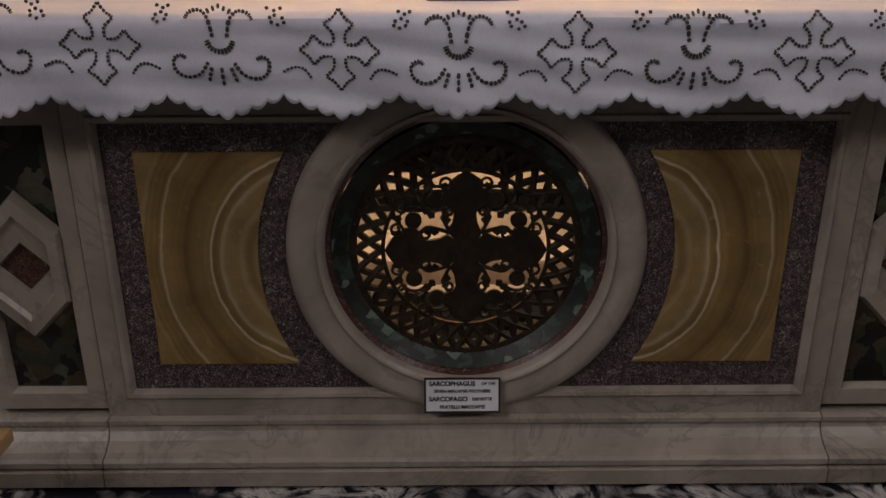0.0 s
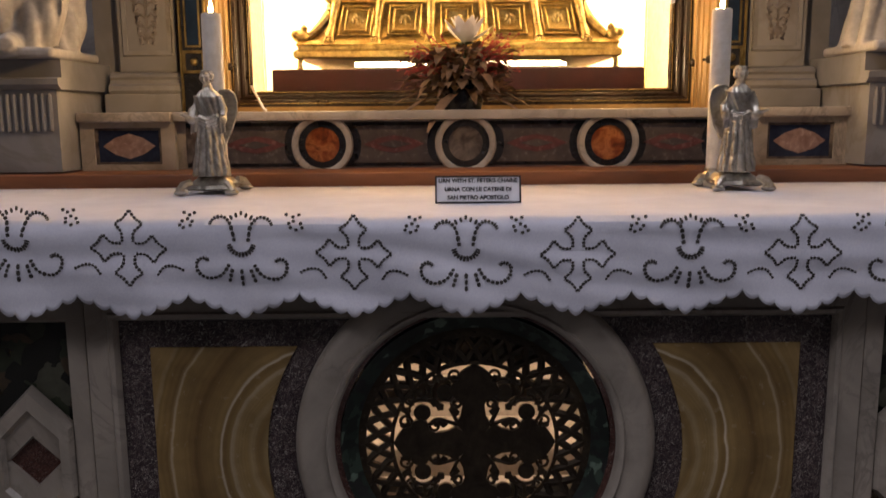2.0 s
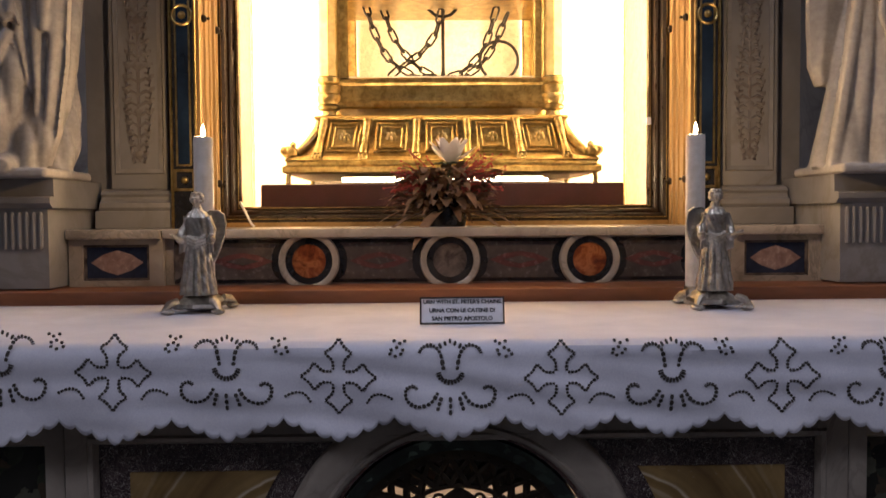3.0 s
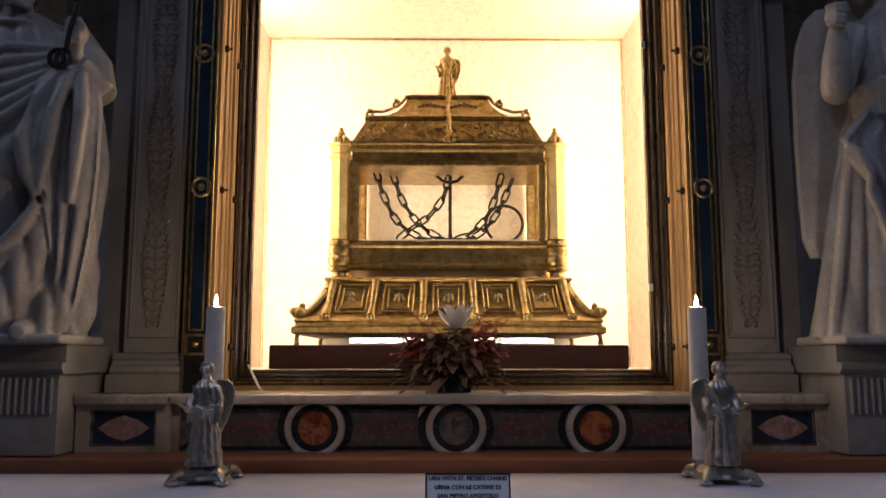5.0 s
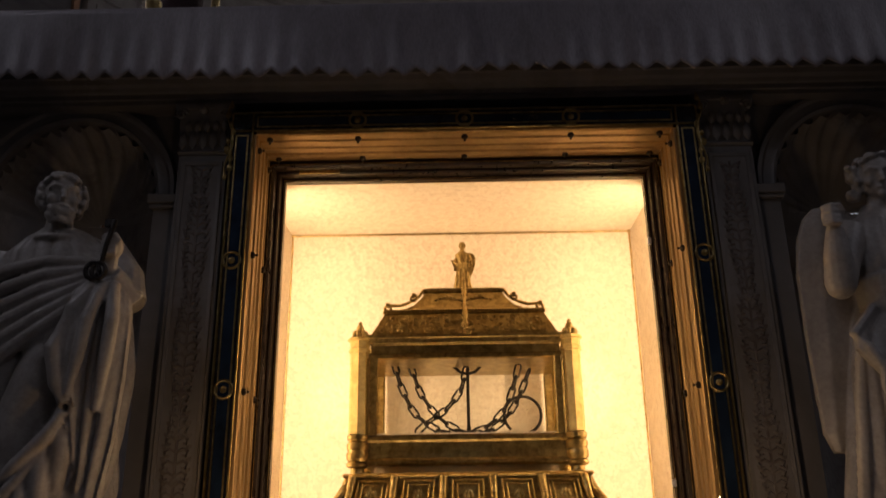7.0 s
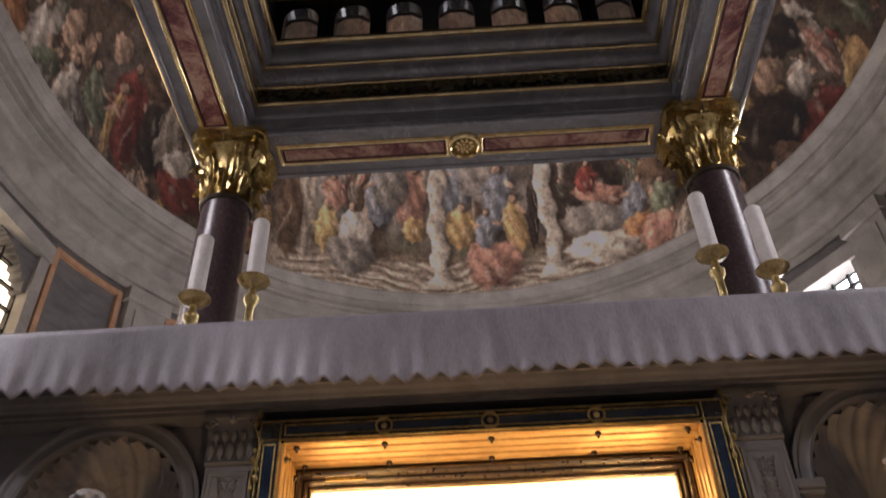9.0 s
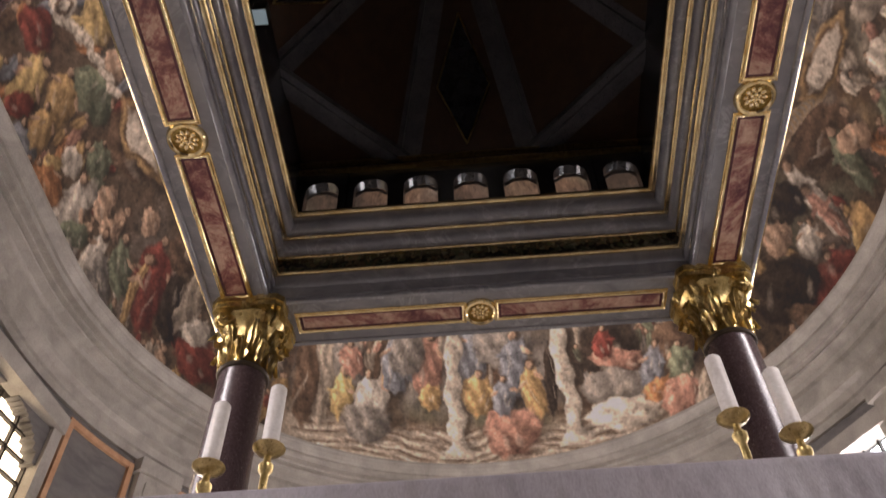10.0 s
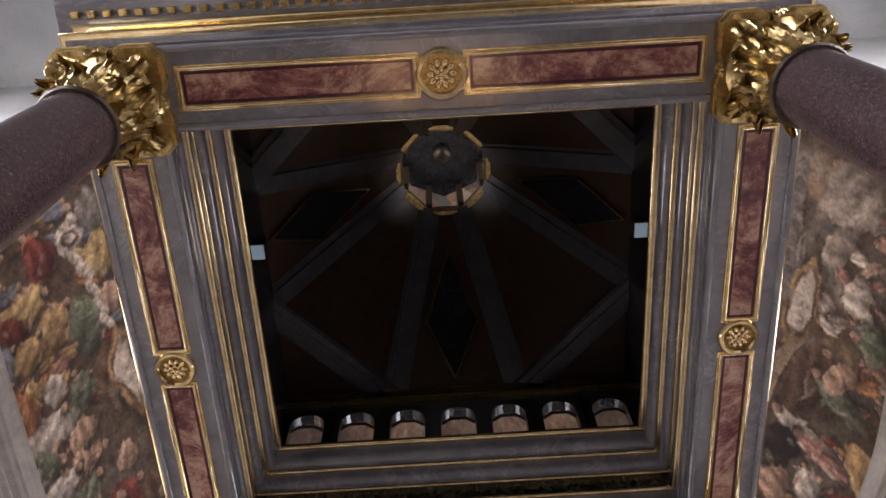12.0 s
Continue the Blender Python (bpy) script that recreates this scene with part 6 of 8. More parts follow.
for i in range(110):
    e = rnd.choice((-1, 1))
    p = Vector((fx + e * rnd.uniform(0.02, 0.10), fy - 0.02 + rnd.uniform(-0.03, 0.03), fz + rnd.uniform(0.09, 0.16)))
    q = p + Vector((e * rnd.uniform(0.03, 0.085), rnd.uniform(-0.03, 0.01), rnd.uniform(-0.01, 0.075)))
    tube(bm, [p, (p + q) / 2 + Vector((0, 0, 0.008)), q], [0.0012, 0.0014, 0.0008], 4)
    ball(bm, q, 0.0042, 1)
tagged(part("red_sprig", bm, RED_SPRIG, fl_t, "red sprigs with berries"), kind="stuff")
for i in range(15):
    bm = bmesh.new()
    th = 2.4 * i
    el = 0.30 + 0.09 * i
    leaf(bm, (fx + 0.012, fy - 0.02, fz + 0.185), (math.cos(th), math.sin(th), el), 0.080 - 0.0012 * i, 0.021, -0.35)
    part("petal", bm, PETAL, fl_t, "white petal")
bm = bmesh.new()
for th in (0.4, 1.9, 3.3, 4.4, 5.6):
    leaf(bm, (fx + 0.012, fy - 0.02, fz + 0.185), (math.cos(th), math.sin(th), 0.15), 0.058, 0.014, 0.2)
tube(bm, [(fx, fy, fz + 0.08), (fx + 0.012, fy - 0.02, fz + 0.19)], 0.004, 6)
part("green_leaves", bm, GREEN_LEAF, fl_t, "dark green leaves under the bloom")

# ---- reliquary ----
RY = 1.96
rel = thing("reliquary", "gilt bronze house-shaped reliquary with glass sides", "reliquary", at=(0, RY, 1.335))


def rect_loft(bm, rows, cy=RY, cx=0.0):
    prev = None
    for hx, hy, z in rows:
        row = [bm.verts.new((cx + sx * hx, cy + sy * hy, z)) for sx, sy in ((-1, -1), (1, -1), (1, 1), (-1, 1))]
        if prev:
            for j in range(4):
                bm.faces.new((prev[j], prev[(j + 1) % 4], row[(j + 1) % 4], row[j]))
        else:
            bm.faces.new(list(reversed(row)))
        prev = row
    bm.faces.new(prev)


bm = bmesh.new()
rect_loft(bm, [(0.600, 0.345, 1.378), (0.612, 0.355, 1.384), (0.612, 0.355, 1.404), (0.598, 0.342, 1.412), (0.598, 0.342, 1.424), (0.606, 0.350, 1.430), (0.590, 0.335, 1.444)])
part("plinth", bm, GILT_BRONZE, rel, smooth=False)
CYMA = [(0.575, 0.320, 1.444), (0.555, 0.300, 1.458), (0.535, 0.282, 1.478), (0.518, 0.266, 1.504), (0.503, 0.252, 1.534), (0.492, 0.242, 1.566), (0.486, 0.236, 1.590)]
bm = bmesh.new()
rect_loft(bm, CYMA + [(0.496, 0.246, 1.594), (0.502, 0.252, 1.602), (0.496, 0.246, 1.610), (0.470, 0.22, 1.613)])
part("flared_base", bm, GILT_BRONZE, rel, smooth=False)


def cyma_front(z):
    for (a0, b0, z0), (a1, b1, z1) in zip(CYMA, CYMA[1:]):
        if z <= z1:
            u = max(0, (z - z0) / (z1 - z0))
            return RY - (b0 + (b1 - b0) * u)
    return RY - CYMA[-1][1]


# consoles, coffers and emblems on the flared base
for i, x in enumerate((-0.46, -0.292, -0.098, 0.098, 0.292, 0.46)):
    bm = bmesh.new()
    lean = 1.0 + (0.10 if i in (0, 5) else 0.05)
    pts = [(x * (1 + (1.585 - z) * 0.35), cyma_front(z) - 0.012 - 0.012 * math.sin((1.585 - z) * 22), z) for z in (1.590, 1.575, 1.555, 1.53, 1.505, 1.485, 1.465, 1.45)]
    tube(bm, pts, [0.016, 0.018, 0.017, 0.015, 0.014, 0.016, 0.019, 0.016], 10)
    ball(bm, (pts[0][0], pts[0][1] - 0.004, 1.588), 0.020, 2, (1.0, 0.8, 0.9))
    for e in (-1, 0, 1):
        ball(bm, (pts[-1][0] + e * 0.013, pts[-1][1] - 0.010, 1.444), 0.011, 2, (0.8, 1.2, 1.2))
    for k in range(5):
        ball(bm, (pts[2 + k][0], pts[2 + k][1] - 0.013, pts[2 + k][2]), 0.009, 1, (1.5, 0.6, 0.5))
    part("console", bm, GILT_BRONZE, rel, "leafy console bracket")
for i, x in enumerate((-0.375, -0.195, 0.0, 0.195, 0.375)):
    for hw, hz0, hz1, out in ((0.056, 1.475, 1.578, 0.0), (0.038, 1.490, 1.562, -0.002)):
        bm = bmesh.new()
        path = []
        for u, z in ((-1, hz0), (1, hz0), (1, hz1), (-1, hz1)):
            path.append((x * (1 + (1.585 - z) * 0.35) + u * hw, z))
        prof = [(0, -0.006), (0, 0.005), (0.005, 0.008), (0.009, 0.004), (0.009, -0.006)]
        sweep(bm, path, prof, lambda u, v, h: (u, cyma_front(v) - 0.003 - h, v))
        part("coffer_frame", bm, GILT_BRONZE, rel, smooth=False)
    bm = bmesh.new()
    zc = 1.526
    for q in range(5):
        a = math.pi * q / 4
        ball(bm, (x * 1.02 + 0.017 * math.cos(a), cyma_front(zc) - 0.006, zc + 0.016 * math.sin(a) - 0.004), 0.009, 1, (0.8, 0.5, 1.2))
    ball(bm, (x * 1.02, cyma_front(zc) - 0.006, zc - 0.012), 0.010, 1, (0.7, 0.6, 1.6))
    part("emblem", bm, GOLD, rel, "small relief emblem")
for s in (-1, 1):
    bm = bmesh.new()
    for e in (-1, 1):
        cy = RY + e * 0.318
        tube(bm, [(s * (0.484 + 0.078 * u ** 1.8), RY + e * (0.234 + 0.078 * u ** 1.8), 1.588 - 0.130 * u) for u in [k / 8 for k in range(9)]], [0.013 + 0.006 * math.sin(k / 8 * 3.1) for k in range(9)], 9)
        ball(bm, (s * 0.588, cy, 1.462), 0.030, 2, (1.1, 0.9, 0.85))
        ball(bm, (s * 0.606, cy - 0.016 * 1, 1.466), 0.017, 2)
        ball(bm, (s * 0.575, cy, 1.488), 0.015, 1)
    part("corner_scroll", bm, GILT_BRONZE, rel, "scrolled corner of the base")
    for e in (-1, 1):
        bm = bmesh.new()
        tube(bm, [(s * 0.588, RY + e * 0.335, 1.380), (s * 0.592, RY + e * 0.340, 1.360), (s * 0.590, RY + e * 0.343, 1.338)], [0.010, 0.008, 0.010], 8)
        ball(bm, (s * 0.590, RY + e * 0.348, 1.342), 0.011, 1, (1.1, 1.2, 0.6))
        part("foot", bm, GILT_BRONZE, rel)
# body: rails, corner pillars, windows
BX, BYH = 0.405, 0.20
part("sill", (lambda b: (rect_loft(b, [(0.415, 0.205, 1.642), (0.425, 0.215, 1.650), (0.425, 0.215, 1.662), (0.412, 0.203, 1.672), (0.405, 0.198, 1.70), (0.405, 0.198, 1.735), (0.414, 0.206, 1.745), (0.414, 0.206, 1.758), (0.400, 0.195, 1.766)]), b)[1])(bmesh.new()), GILT_BRONZE, rel, smooth=False)
part("top_rail", (lambda b: (rect_loft(b, [(0.395, 0.190, 2.082), (0.408, 0.200, 2.086), (0.408, 0.200, 2.100), (0.400, 0.194, 2.106), (0.400, 0.194, 2.140), (0.415, 0.208, 2.150), (0.420, 0.212, 2.166), (0.430, 0.220, 2.172), (0.430, 0.220, 2.184)]), b)[1])(bmesh.new()), GILT_BRONZE, rel, smooth=False)
for s in (-1, 1):
    for e in (-1, 1):
        cy = RY + e * 0.195
        bm = bmesh.new()
        lathe(bm, [(0.0, 1.612), (0.030, 1.616), (0.026, 1.632), (0.044, 1.640), (0.047, 1.652), (0.038, 1.660), (0.046, 1.672), (0.047, 1.692), (0.040, 1.702), (0.046, 1.714), (0.046, 1.732), (0.037, 1.740), (0.045, 1.748), (0.045, 1.764), (0.034, 1.770), (0.0, 1.77)], 16, (s * 0.447, cy, 0))
        part("pillar_base", bm, GILT_BRONZE, rel, "ringed pillar base")
        bm = bmesh.new()
        lathe(bm, [(0.040, 1.77), (0.040, 2.105), (0.046, 2.112), (0.046, 2.124), (0.040, 2.130), (0.043, 2.155), (0.052, 2.160), (0.052, 2.170), (0.0, 2.172)], 8, (s * 0.447, cy, 0))
        part("pillar", bm, BRIGHT_GILT, rel, "bright gilt corner pillar", smooth=False)
        bm = bmesh.new()
        for k in range(7):
            a = 2 * math.pi * k / 7
            ball(bm, (s * 0.447 + 0.024 * math.cos(a), cy + 0.024 * math.sin(a), 2.188), 0.013, 1, (0.9, 0.9, 1.6))
        ball(bm, (s * 0.447, cy, 2.208), 0.019, 2, (0.9, 0.9, 1.5))
        ball(bm, (s * 0.447, cy, 2.238), 0.010, 1)
        part("finial", bm, GILT_BRONZE, rel, "leafy finial")
    for e in (-1, 1):
        bm = boxes((s * 0.392 - 0.016, s * 0.392 + 0.016, RY + e * 0.195 - 0.008, RY + e * 0.195 + 0.008, 1.766, 2.084))
        tube(bm, [(s * 0.406, RY + e * 0.206, 1.766 + 0.318 * u) for u in (0, 0.5, 1)], 0.007, 8)
        tube(bm, [(s * 0.374, RY + e * 0.200, 1.766 + 0.318 * u) for u in (0, 0.5, 1)], 0.005, 8)
        part("window_stile", bm, GILT_BRONZE, rel)
for e in (-1, 1):
    g = part("glass_pane", boxes((-0.378, 0.378, RY + e * 0.192 - 0.0015, RY + e * 0.192 + 0.0015, 1.764, 2.084)), GLASS, rel, smooth=False)
    g.visible_shadow = False
# roof
bm = bmesh.new()
rect_loft(bm, [(0.402, 0.196, 2.184), (0.345, 0.168, 2.284), (0.352, 0.176, 2.290), (0.352, 0.176, 2.300), (0.335, 0.162, 2.306)])
part("lower_roof", bm, GILT_BRONZE, rel, smooth=False)
bm = bmesh.new()
rect_loft(bm, [(0.320, 0.15, 2.304), (0.265, 0.126, 2.318), (0.222, 0.108, 2.340), (0.192, 0.096, 2.370), (0.172, 0.088, 2.402), (0.182, 0.095, 2.408), (0.182, 0.095, 2.420), (0.150, 0.08, 2.428)])
part("upper_roof", bm, GILT_BRONZE, rel, smooth=False)
bm = bmesh.new()
rnd = random.Random(77)
for i in range(150):
    u, v = rnd.uniform(-0.93, 0.93), rnd.uniform(0.15, 0.85)
    hx, yy, zz = 0.402 - 0.057 * v, RY - (0.196 - 0.028 * v) - 0.002, 2.184 + 0.10 * v
    if rnd.random() < 0.5:
        ball(bm, (u * hx, yy, zz), rnd.uniform(0.005, 0.010), 1, (1.4, 0.6, 1))
    else:
        r = rnd.uniform(0.008, 0.016)
        tube(bm, [(u * hx + r * (1 - 0.6 * t) * math.cos(7 * t + i), yy, zz + r * (1 - 0.6 * t) * math.sin(7 * t + i)) for t in [k / 8 for k in range(9)]], 0.0028, 5)
for i in range(60):
    ball(bm, (-0.345 + 0.69 * i / 59, RY - 0.178, 2.300), 0.005, 1)
tagged(part("roof_relief", bm, GILT_BRONZE, rel, "scrolled leaf relief on the roof"), kind="stuff")
bm = bmesh.new()
for s in (-1, 1):
    for cx, cz, r0 in ((0.335, 2.318, 0.020), (0.222, 2.362, 0.018)):
        tube(bm, [(s * (cx + r0 * (1 - 0.7 * t) * math.cos(1.2 + 8 * t)), RY - 0.15, cz + r0 * (1 - 0.7 * t) * math.sin(1.2 + 8 * t)) for t in [k / 14 for k in range(15)]], 0.0065, 6)
    tube(bm, [(s * 0.335, RY - 0.15, 2.330), (s * 0.28, RY - 0.13, 2.334), (s * 0.24, RY - 0.115, 2.352), (s * 0.20, RY - 0.10, 2.382), (s * 0.18, RY - 0.10, 2.41)], 0.007, 6)
    for k in range(7):
        ball(bm, (s * (0.02 + 0.017 * k), RY - 0.098 - 0.004, 2.385 - 0.006 * abs(k - 3)), 0.008, 1, (1.2, 0.6, 0.9))
part("roof_scroll", bm, GILT_BRONZE, rel, "scrolls along the roof edge")
bm = bmesh.new()
tube(bm, [(0.004, RY - 0.10, 2.42), (0.002, RY - 0.135, 2.34), (0.004, RY - 0.175, 2.29), (0.003, RY - 0.205, 2.19)], [0.012, 0.010, 0.012, 0.010], 8)
for k in range(9):
    z = 2.41 - 0.026 * k
    for e in (-1, 1):
        ball(bm, (0.003 + e * 0.010, RY - 0.105 - 0.0135 * k, z), 0.008, 1)
for e in (-1, 0, 1):
    ball(bm, (0.003 + e * 0.018, RY - 0.215, 2.186), 0.012, 1)
part("ridge_band", bm, GILT_BRONZE, rel, "leafy band down the middle of the roof")
bm = bmesh.new()
small_angel(bm, 0.0, RY, 2.428, 0.245, -1)
blob_modifiers(whole("figurine", bm, GILT_BRONZE, "small gilt winged angel figure on the reliquary roof", "figurine"), 0.0022, 1)
bm = boxes((-0.39, 0.39, RY - 0.185, RY + 0.185, 1.766, 1.774))
part("floor_plate", bm, DAMASK, rel, "pale inner floor")

# ---- chains ----
bm = bmesh.new()
L0, W0 = 0.036, 0.0125
pts = [(W0 * math.cos(a), 0, L0 * 0.55 + W0 * math.sin(a)) for a in [math.pi * i / 6 for i in range(7)]] + [(W0 * math.cos(a), 0, -L0 * 0.55 + W0 * math.sin(a)) for a in [math.pi + math.pi * i / 6 for i in range(7)]]
tube(bm, pts, 0.0046, 6, True)
link_me = mesh_of("link", bm, IRON, True)


def chain(path, y):
    t = thing("chain", "old dark iron chain hanging inside the reliquary", "chain", "relic chains", at=(path[0][0], y, path[0][1]))
    line = [Vector((x, y, z)) for x, z in smooth_line(path, 10)]
    step, run, k = 0.0525, 0.0, 0
    for a, c in zip(line, line[1:]):
        d = c - a
        while run <= d.length:
            p = a + d.normalized() * run
            ob = new("link", link_me)
            ob.parent = t
            ob.matrix_parent_inverse = Matrix.Translation(-t.location)
            q = d.to_track_quat("Z", "Y").to_matrix().to_4x4()
            ob.matrix_basis = Matrix.Translation(p) @ q @ Matrix.Rotation(radians(20 if k % 2 else 75), 4, "Z")
            k += 1
            run += step
        run -= d.length


chain([(-0.305, 2.075), (-0.275, 1.98), (-0.215, 1.87), (-0.11, 1.80), (0.0, 1.792), (0.09, 1.815), (0.18, 1.91), (0.235, 2.075)], RY - 0.05)
chain([(-0.235, 2.075), (-0.19, 1.96), (-0.10, 1.85), (0.02, 1.795), (0.13, 1.82), (0.22, 1.92), (0.29, 2.075)], RY + 0.01)
chain([(0.0, 2.05), (-0.02, 1.98), (-0.08, 1.90), (-0.17, 1.835), (-0.22, 1.79)], RY - 0.02)
bm = bmesh.new()
tube(bm, [(0.012, RY, 2.08), (0.012, RY, 1.82)], 0.0075, 8)
tube(bm, [(-0.05, RY, 2.085), (-0.02, RY, 2.06), (0.012, RY, 2.052), (0.045, RY, 2.06), (0.07, RY, 2.085)], 0.007, 8)
ball(bm, (0.012, RY, 1.815), 0.012, 1)
whole("iron_bar", bm, IRON, "dark iron bar and hook holding the chains", "bar")
bm = bmesh.new()
tube(bm, [(0.245 + 0.080 * math.cos(radians(a)), RY - 0.04, 1.862 + 0.080 * math.sin(radians(a))) for a in range(-70, 232, 12)], 0.0068, 8)
ball(bm, (0.275, RY - 0.04, 1.785), 0.012, 1)
whole("iron_collar", bm, IRON, "dark open iron collar lying beside the chains", "collar")

# ---- high altar above the niche ----
ha = thing("high_altar", "marble high altar with a grey linen cloth above the niche", "altar", at=(0, 1.3, 2.2))
part("block", boxes((-2.0, 2.0, 1.3, 2.3, 2.93, 3.08)), MARBLE_WALL, ha, smooth=False)
part("slab", boxes((-2.45, 2.45, 0.735, 2.3, 3.082, 3.114), b=0.004), MARBLE_WALL, ha)


def hem_up(x):
    u = (x / 0.0805) % 1.0
    return 2.848 - 0.034 * (1 - abs(2 * u - 1) ** 1.1) + 0.006 * math.sin(3.1 * x)


uc = thing("high_altar_cloth", "greyish linen altar cloth with a zigzag scalloped hem", "altar cloth", at=(0, 1.4, 3.17))
bm = bmesh.new()
cols = []
NXU = 1000
for i in range(NXU + 1):
    x = -2.5 + 5.0 * i / NXU
    h = hem_up(x)
    col = [bm.verts.new((x, 2.2, 3.118)), bm.verts.new((x, 0.745, 3.118)), bm.verts.new((x, 0.722, 3.108))]
    for j in range(15):
        z = 3.098 + (h - 3.098) * j / 14
        d = (3.098 - z) / 0.25
        col.append(bm.verts.new((x, 0.716 - 0.010 * d - 0.007 * d * math.sin(6.3 * x + 0.8 * math.sin(2.1 * x)) - 0.005 * d * math.sin(17 * x + 2 * math.sin(3.7 * x)) - 0.003 * d * d * math.sin(2 * math.pi * x / 0.0805), z)))
    cols.append(col)
for a, c in zip(cols, cols[1:]):
    for j in range(len(a) - 1):
        bm.faces.new((a[j], a[j + 1], c[j + 1], c[j]))
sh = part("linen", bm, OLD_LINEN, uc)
so = sh.modifiers.new("thick", "SOLIDIFY")
so.thickness, so.offset = 0.003, 0.0

# candlesticks
def candlestick(x, y, zc):
    t = thing("candlestick", "gilt candlestick with a tall white candle on the high altar", "candlestick", "high altar candlesticks", at=(x, y, 3.118))
    h = zc - 3.118
    bm = bmesh.new()
    lathe(bm, [(0.09, 0), (0.09, 0.015), (0.07, 0.03), (0.03, 0.06), (0.022, 0.10), (0.035, 0.14), (0.020, 0.18), (0.018, h - 0.15), (0.034, h - 0.125), (0.036, h - 0.10), (0.018, h - 0.075), (0.016, h - 0.045), (0.03, h - 0.035), (0.062, h - 0.018), (0.078, h), (0.075, h + 0.004), (0.03, h - 0.004), (0.0, h - 0.004)], 20, (x, y, 3.118))
    part("stick", bm, GOLD, t)
    bm = bmesh.new()
    lathe(bm, [(0.0, 0), (0.041, 0), (0.041, 0.36), (0.036, 0.368), (0.0, 0.37)], 20, (x, y, zc))
    part("candle", bm, WAX, t, "tall white candle")
    bm = bmesh.new()
    tube(bm, [(x, y, zc + 0.36), (x + 0.002, y, zc + 0.395)], 0.003, 5)
    part("wick", bm, INK, t)


for x, z in ((-1.335, 3.69), (-1.064, 3.775), (1.105, 3.785), (1.358, 3.68)):
    candlestick(x, 1.35, z)

# ---- ciborium ----
SZ = 6.9
CX, CYF, CYB = 2.18, -0.66, 3.55
cib = thing("ciborium", "grey marble ciborium with gilt mouldings and pink marble panels", "ciborium", at=(0, 1.45, SZ))
bw2 = 0.285
beams = [(-CX - bw2, CX + bw2, CYF - bw2, CYF + bw2), (-CX - bw2, CX + bw2, CYB - bw2, CYB + bw2), (-CX - bw2, -CX + bw2, CYF + bw2, CYB - bw2), (CX - bw2, CX + bw2, CYF + bw2, CYB - bw2)]
for x0, x1, y0, y1 in beams:
    part("beam", boxes((x0, x1, y0, y1, SZ, SZ + 0.98)), GREY_MARBLE, cib, smooth=False)


def soffit_panel(cx, cy, hx, hy):
    """Pink marble panel in a gilt frame on a beam's underside, halved by a rosette."""
    along_x = hx > hy
    R = 0.165 if along_x and cy < 0 else 0.145
    for s in (-1, 1):
        if along_x:
            x0, x1, y0, y1 = sorted((cx + s * (R + 0.012), cx + s * hx)) + [cy - hy, cy + hy]
        else:
            x0, x1 = cx - hx, cx + hx
            y0, y1 = sorted((cy + s * (R + 0.012), cy + s * hy))
        part("pink_panel", boxes((x0, x1, y0, y1, SZ - 0.006, SZ + 0.01)), PINK_BRECCIA, cib, "veined pink marble panel", smooth=False)
        bm = bmesh.new()
        sweep(bm, rect(x0, x1, y0, y1), [(-0.012, 0.0), (-0.012, 0.010)] + [(0.004 - 0.014 * math.cos(math.pi * i / 8), 0.010 + 0.016 * math.sin(math.pi * i / 8)) for i in range(9)] + [(0.020, 0.010)] + [(0.025 - 0.005 * math.cos(math.pi * i / 6), 0.008 + 0.006 * math.sin(math.pi * i / 6)) for i in range(7)] + [(0.030, 0.0)], under(SZ))
        part("gilt_frame", bm, MOULD_GOLD, cib, "gilt panel frame")
        bm = bmesh.new()
        sweep(bm, rect(x0 + 0.034, x1 - 0.034, y0 + 0.034, y1 - 0.034), [(0, 0.0), (0, 0.0085), (0.022, 0.0085), (0.022, 0)], under(SZ))
        part("panel_border", bm, PURPLE_MARBLE, cib, "dark purple border strip", smooth=False)
    bm = bmesh.new()
    sweep(bm, circle(cx, cy, R * 0.80, 48), [(0, 0), (0, 0.03), (0.012, 0.042), (R * 0.2, 0.040), (R * 0.30, 0.02), (R * 0.32, 0)], under(SZ))
    part("rosette_ring", bm, MOULD_GOLD, cib)
    bm = bmesh.new()
    extrude_poly(bm, circle(cx, cy, R * 0.80, 32), under(SZ), -0.01, 0.004)
    part("rosette_ground", bm, GILT_BRONZE, cib, "dark ground behind the rosette")
    for count, ring, size, drop in ((10, 0.47, 0.18, 0.012), (6, 0.21, 0.13, 0.022), (1, 0.0, 0.10, 0.032)):
        for k in range(count):
            a = 2 * math.pi * (k + 0.5 * (count == 6)) / count
            bm = bmesh.new()
            ball(bm, (cx + ring * R * math.cos(a), cy + ring * R * math.sin(a), SZ - drop), size * R, 2, (1.15, 0.80, 0.7), Matrix.Rotation(a, 4, "Z"))
            part("petal", bm, MOULD_GOLD, cib)


soffit_panel(0, CYF, 1.75, 0.125)
soffit_panel(0, CYB, 1.68, 0.10)
for s in (-1, 1):
    soffit_panel(s * CX, 1.50, 0.115, 1.66)
# edge beads on the soffits
for path, nm in ((rect(-CX + bw2, CX - bw2, CYF + bw2, CYB - bw2), "inner"), (rect(-CX - bw2, CX + bw2, CYF - bw2, CYB + bw2), "outer")):
    bm = bmesh.new()
    sgn = -1 if nm == "inner" else 1
    sweep(bm, path, [(sgn * -0.045, 0.0)] + [(sgn * (-0.020 - 0.025 * math.cos(math.pi * i / 10)), 0.024 * math.sin(math.pi * i / 10)) for i in range(11)] + [(sgn * 0.005, -0.02)], under(SZ))
    part("edge_bead", bm, GREY_MARBLE, cib)
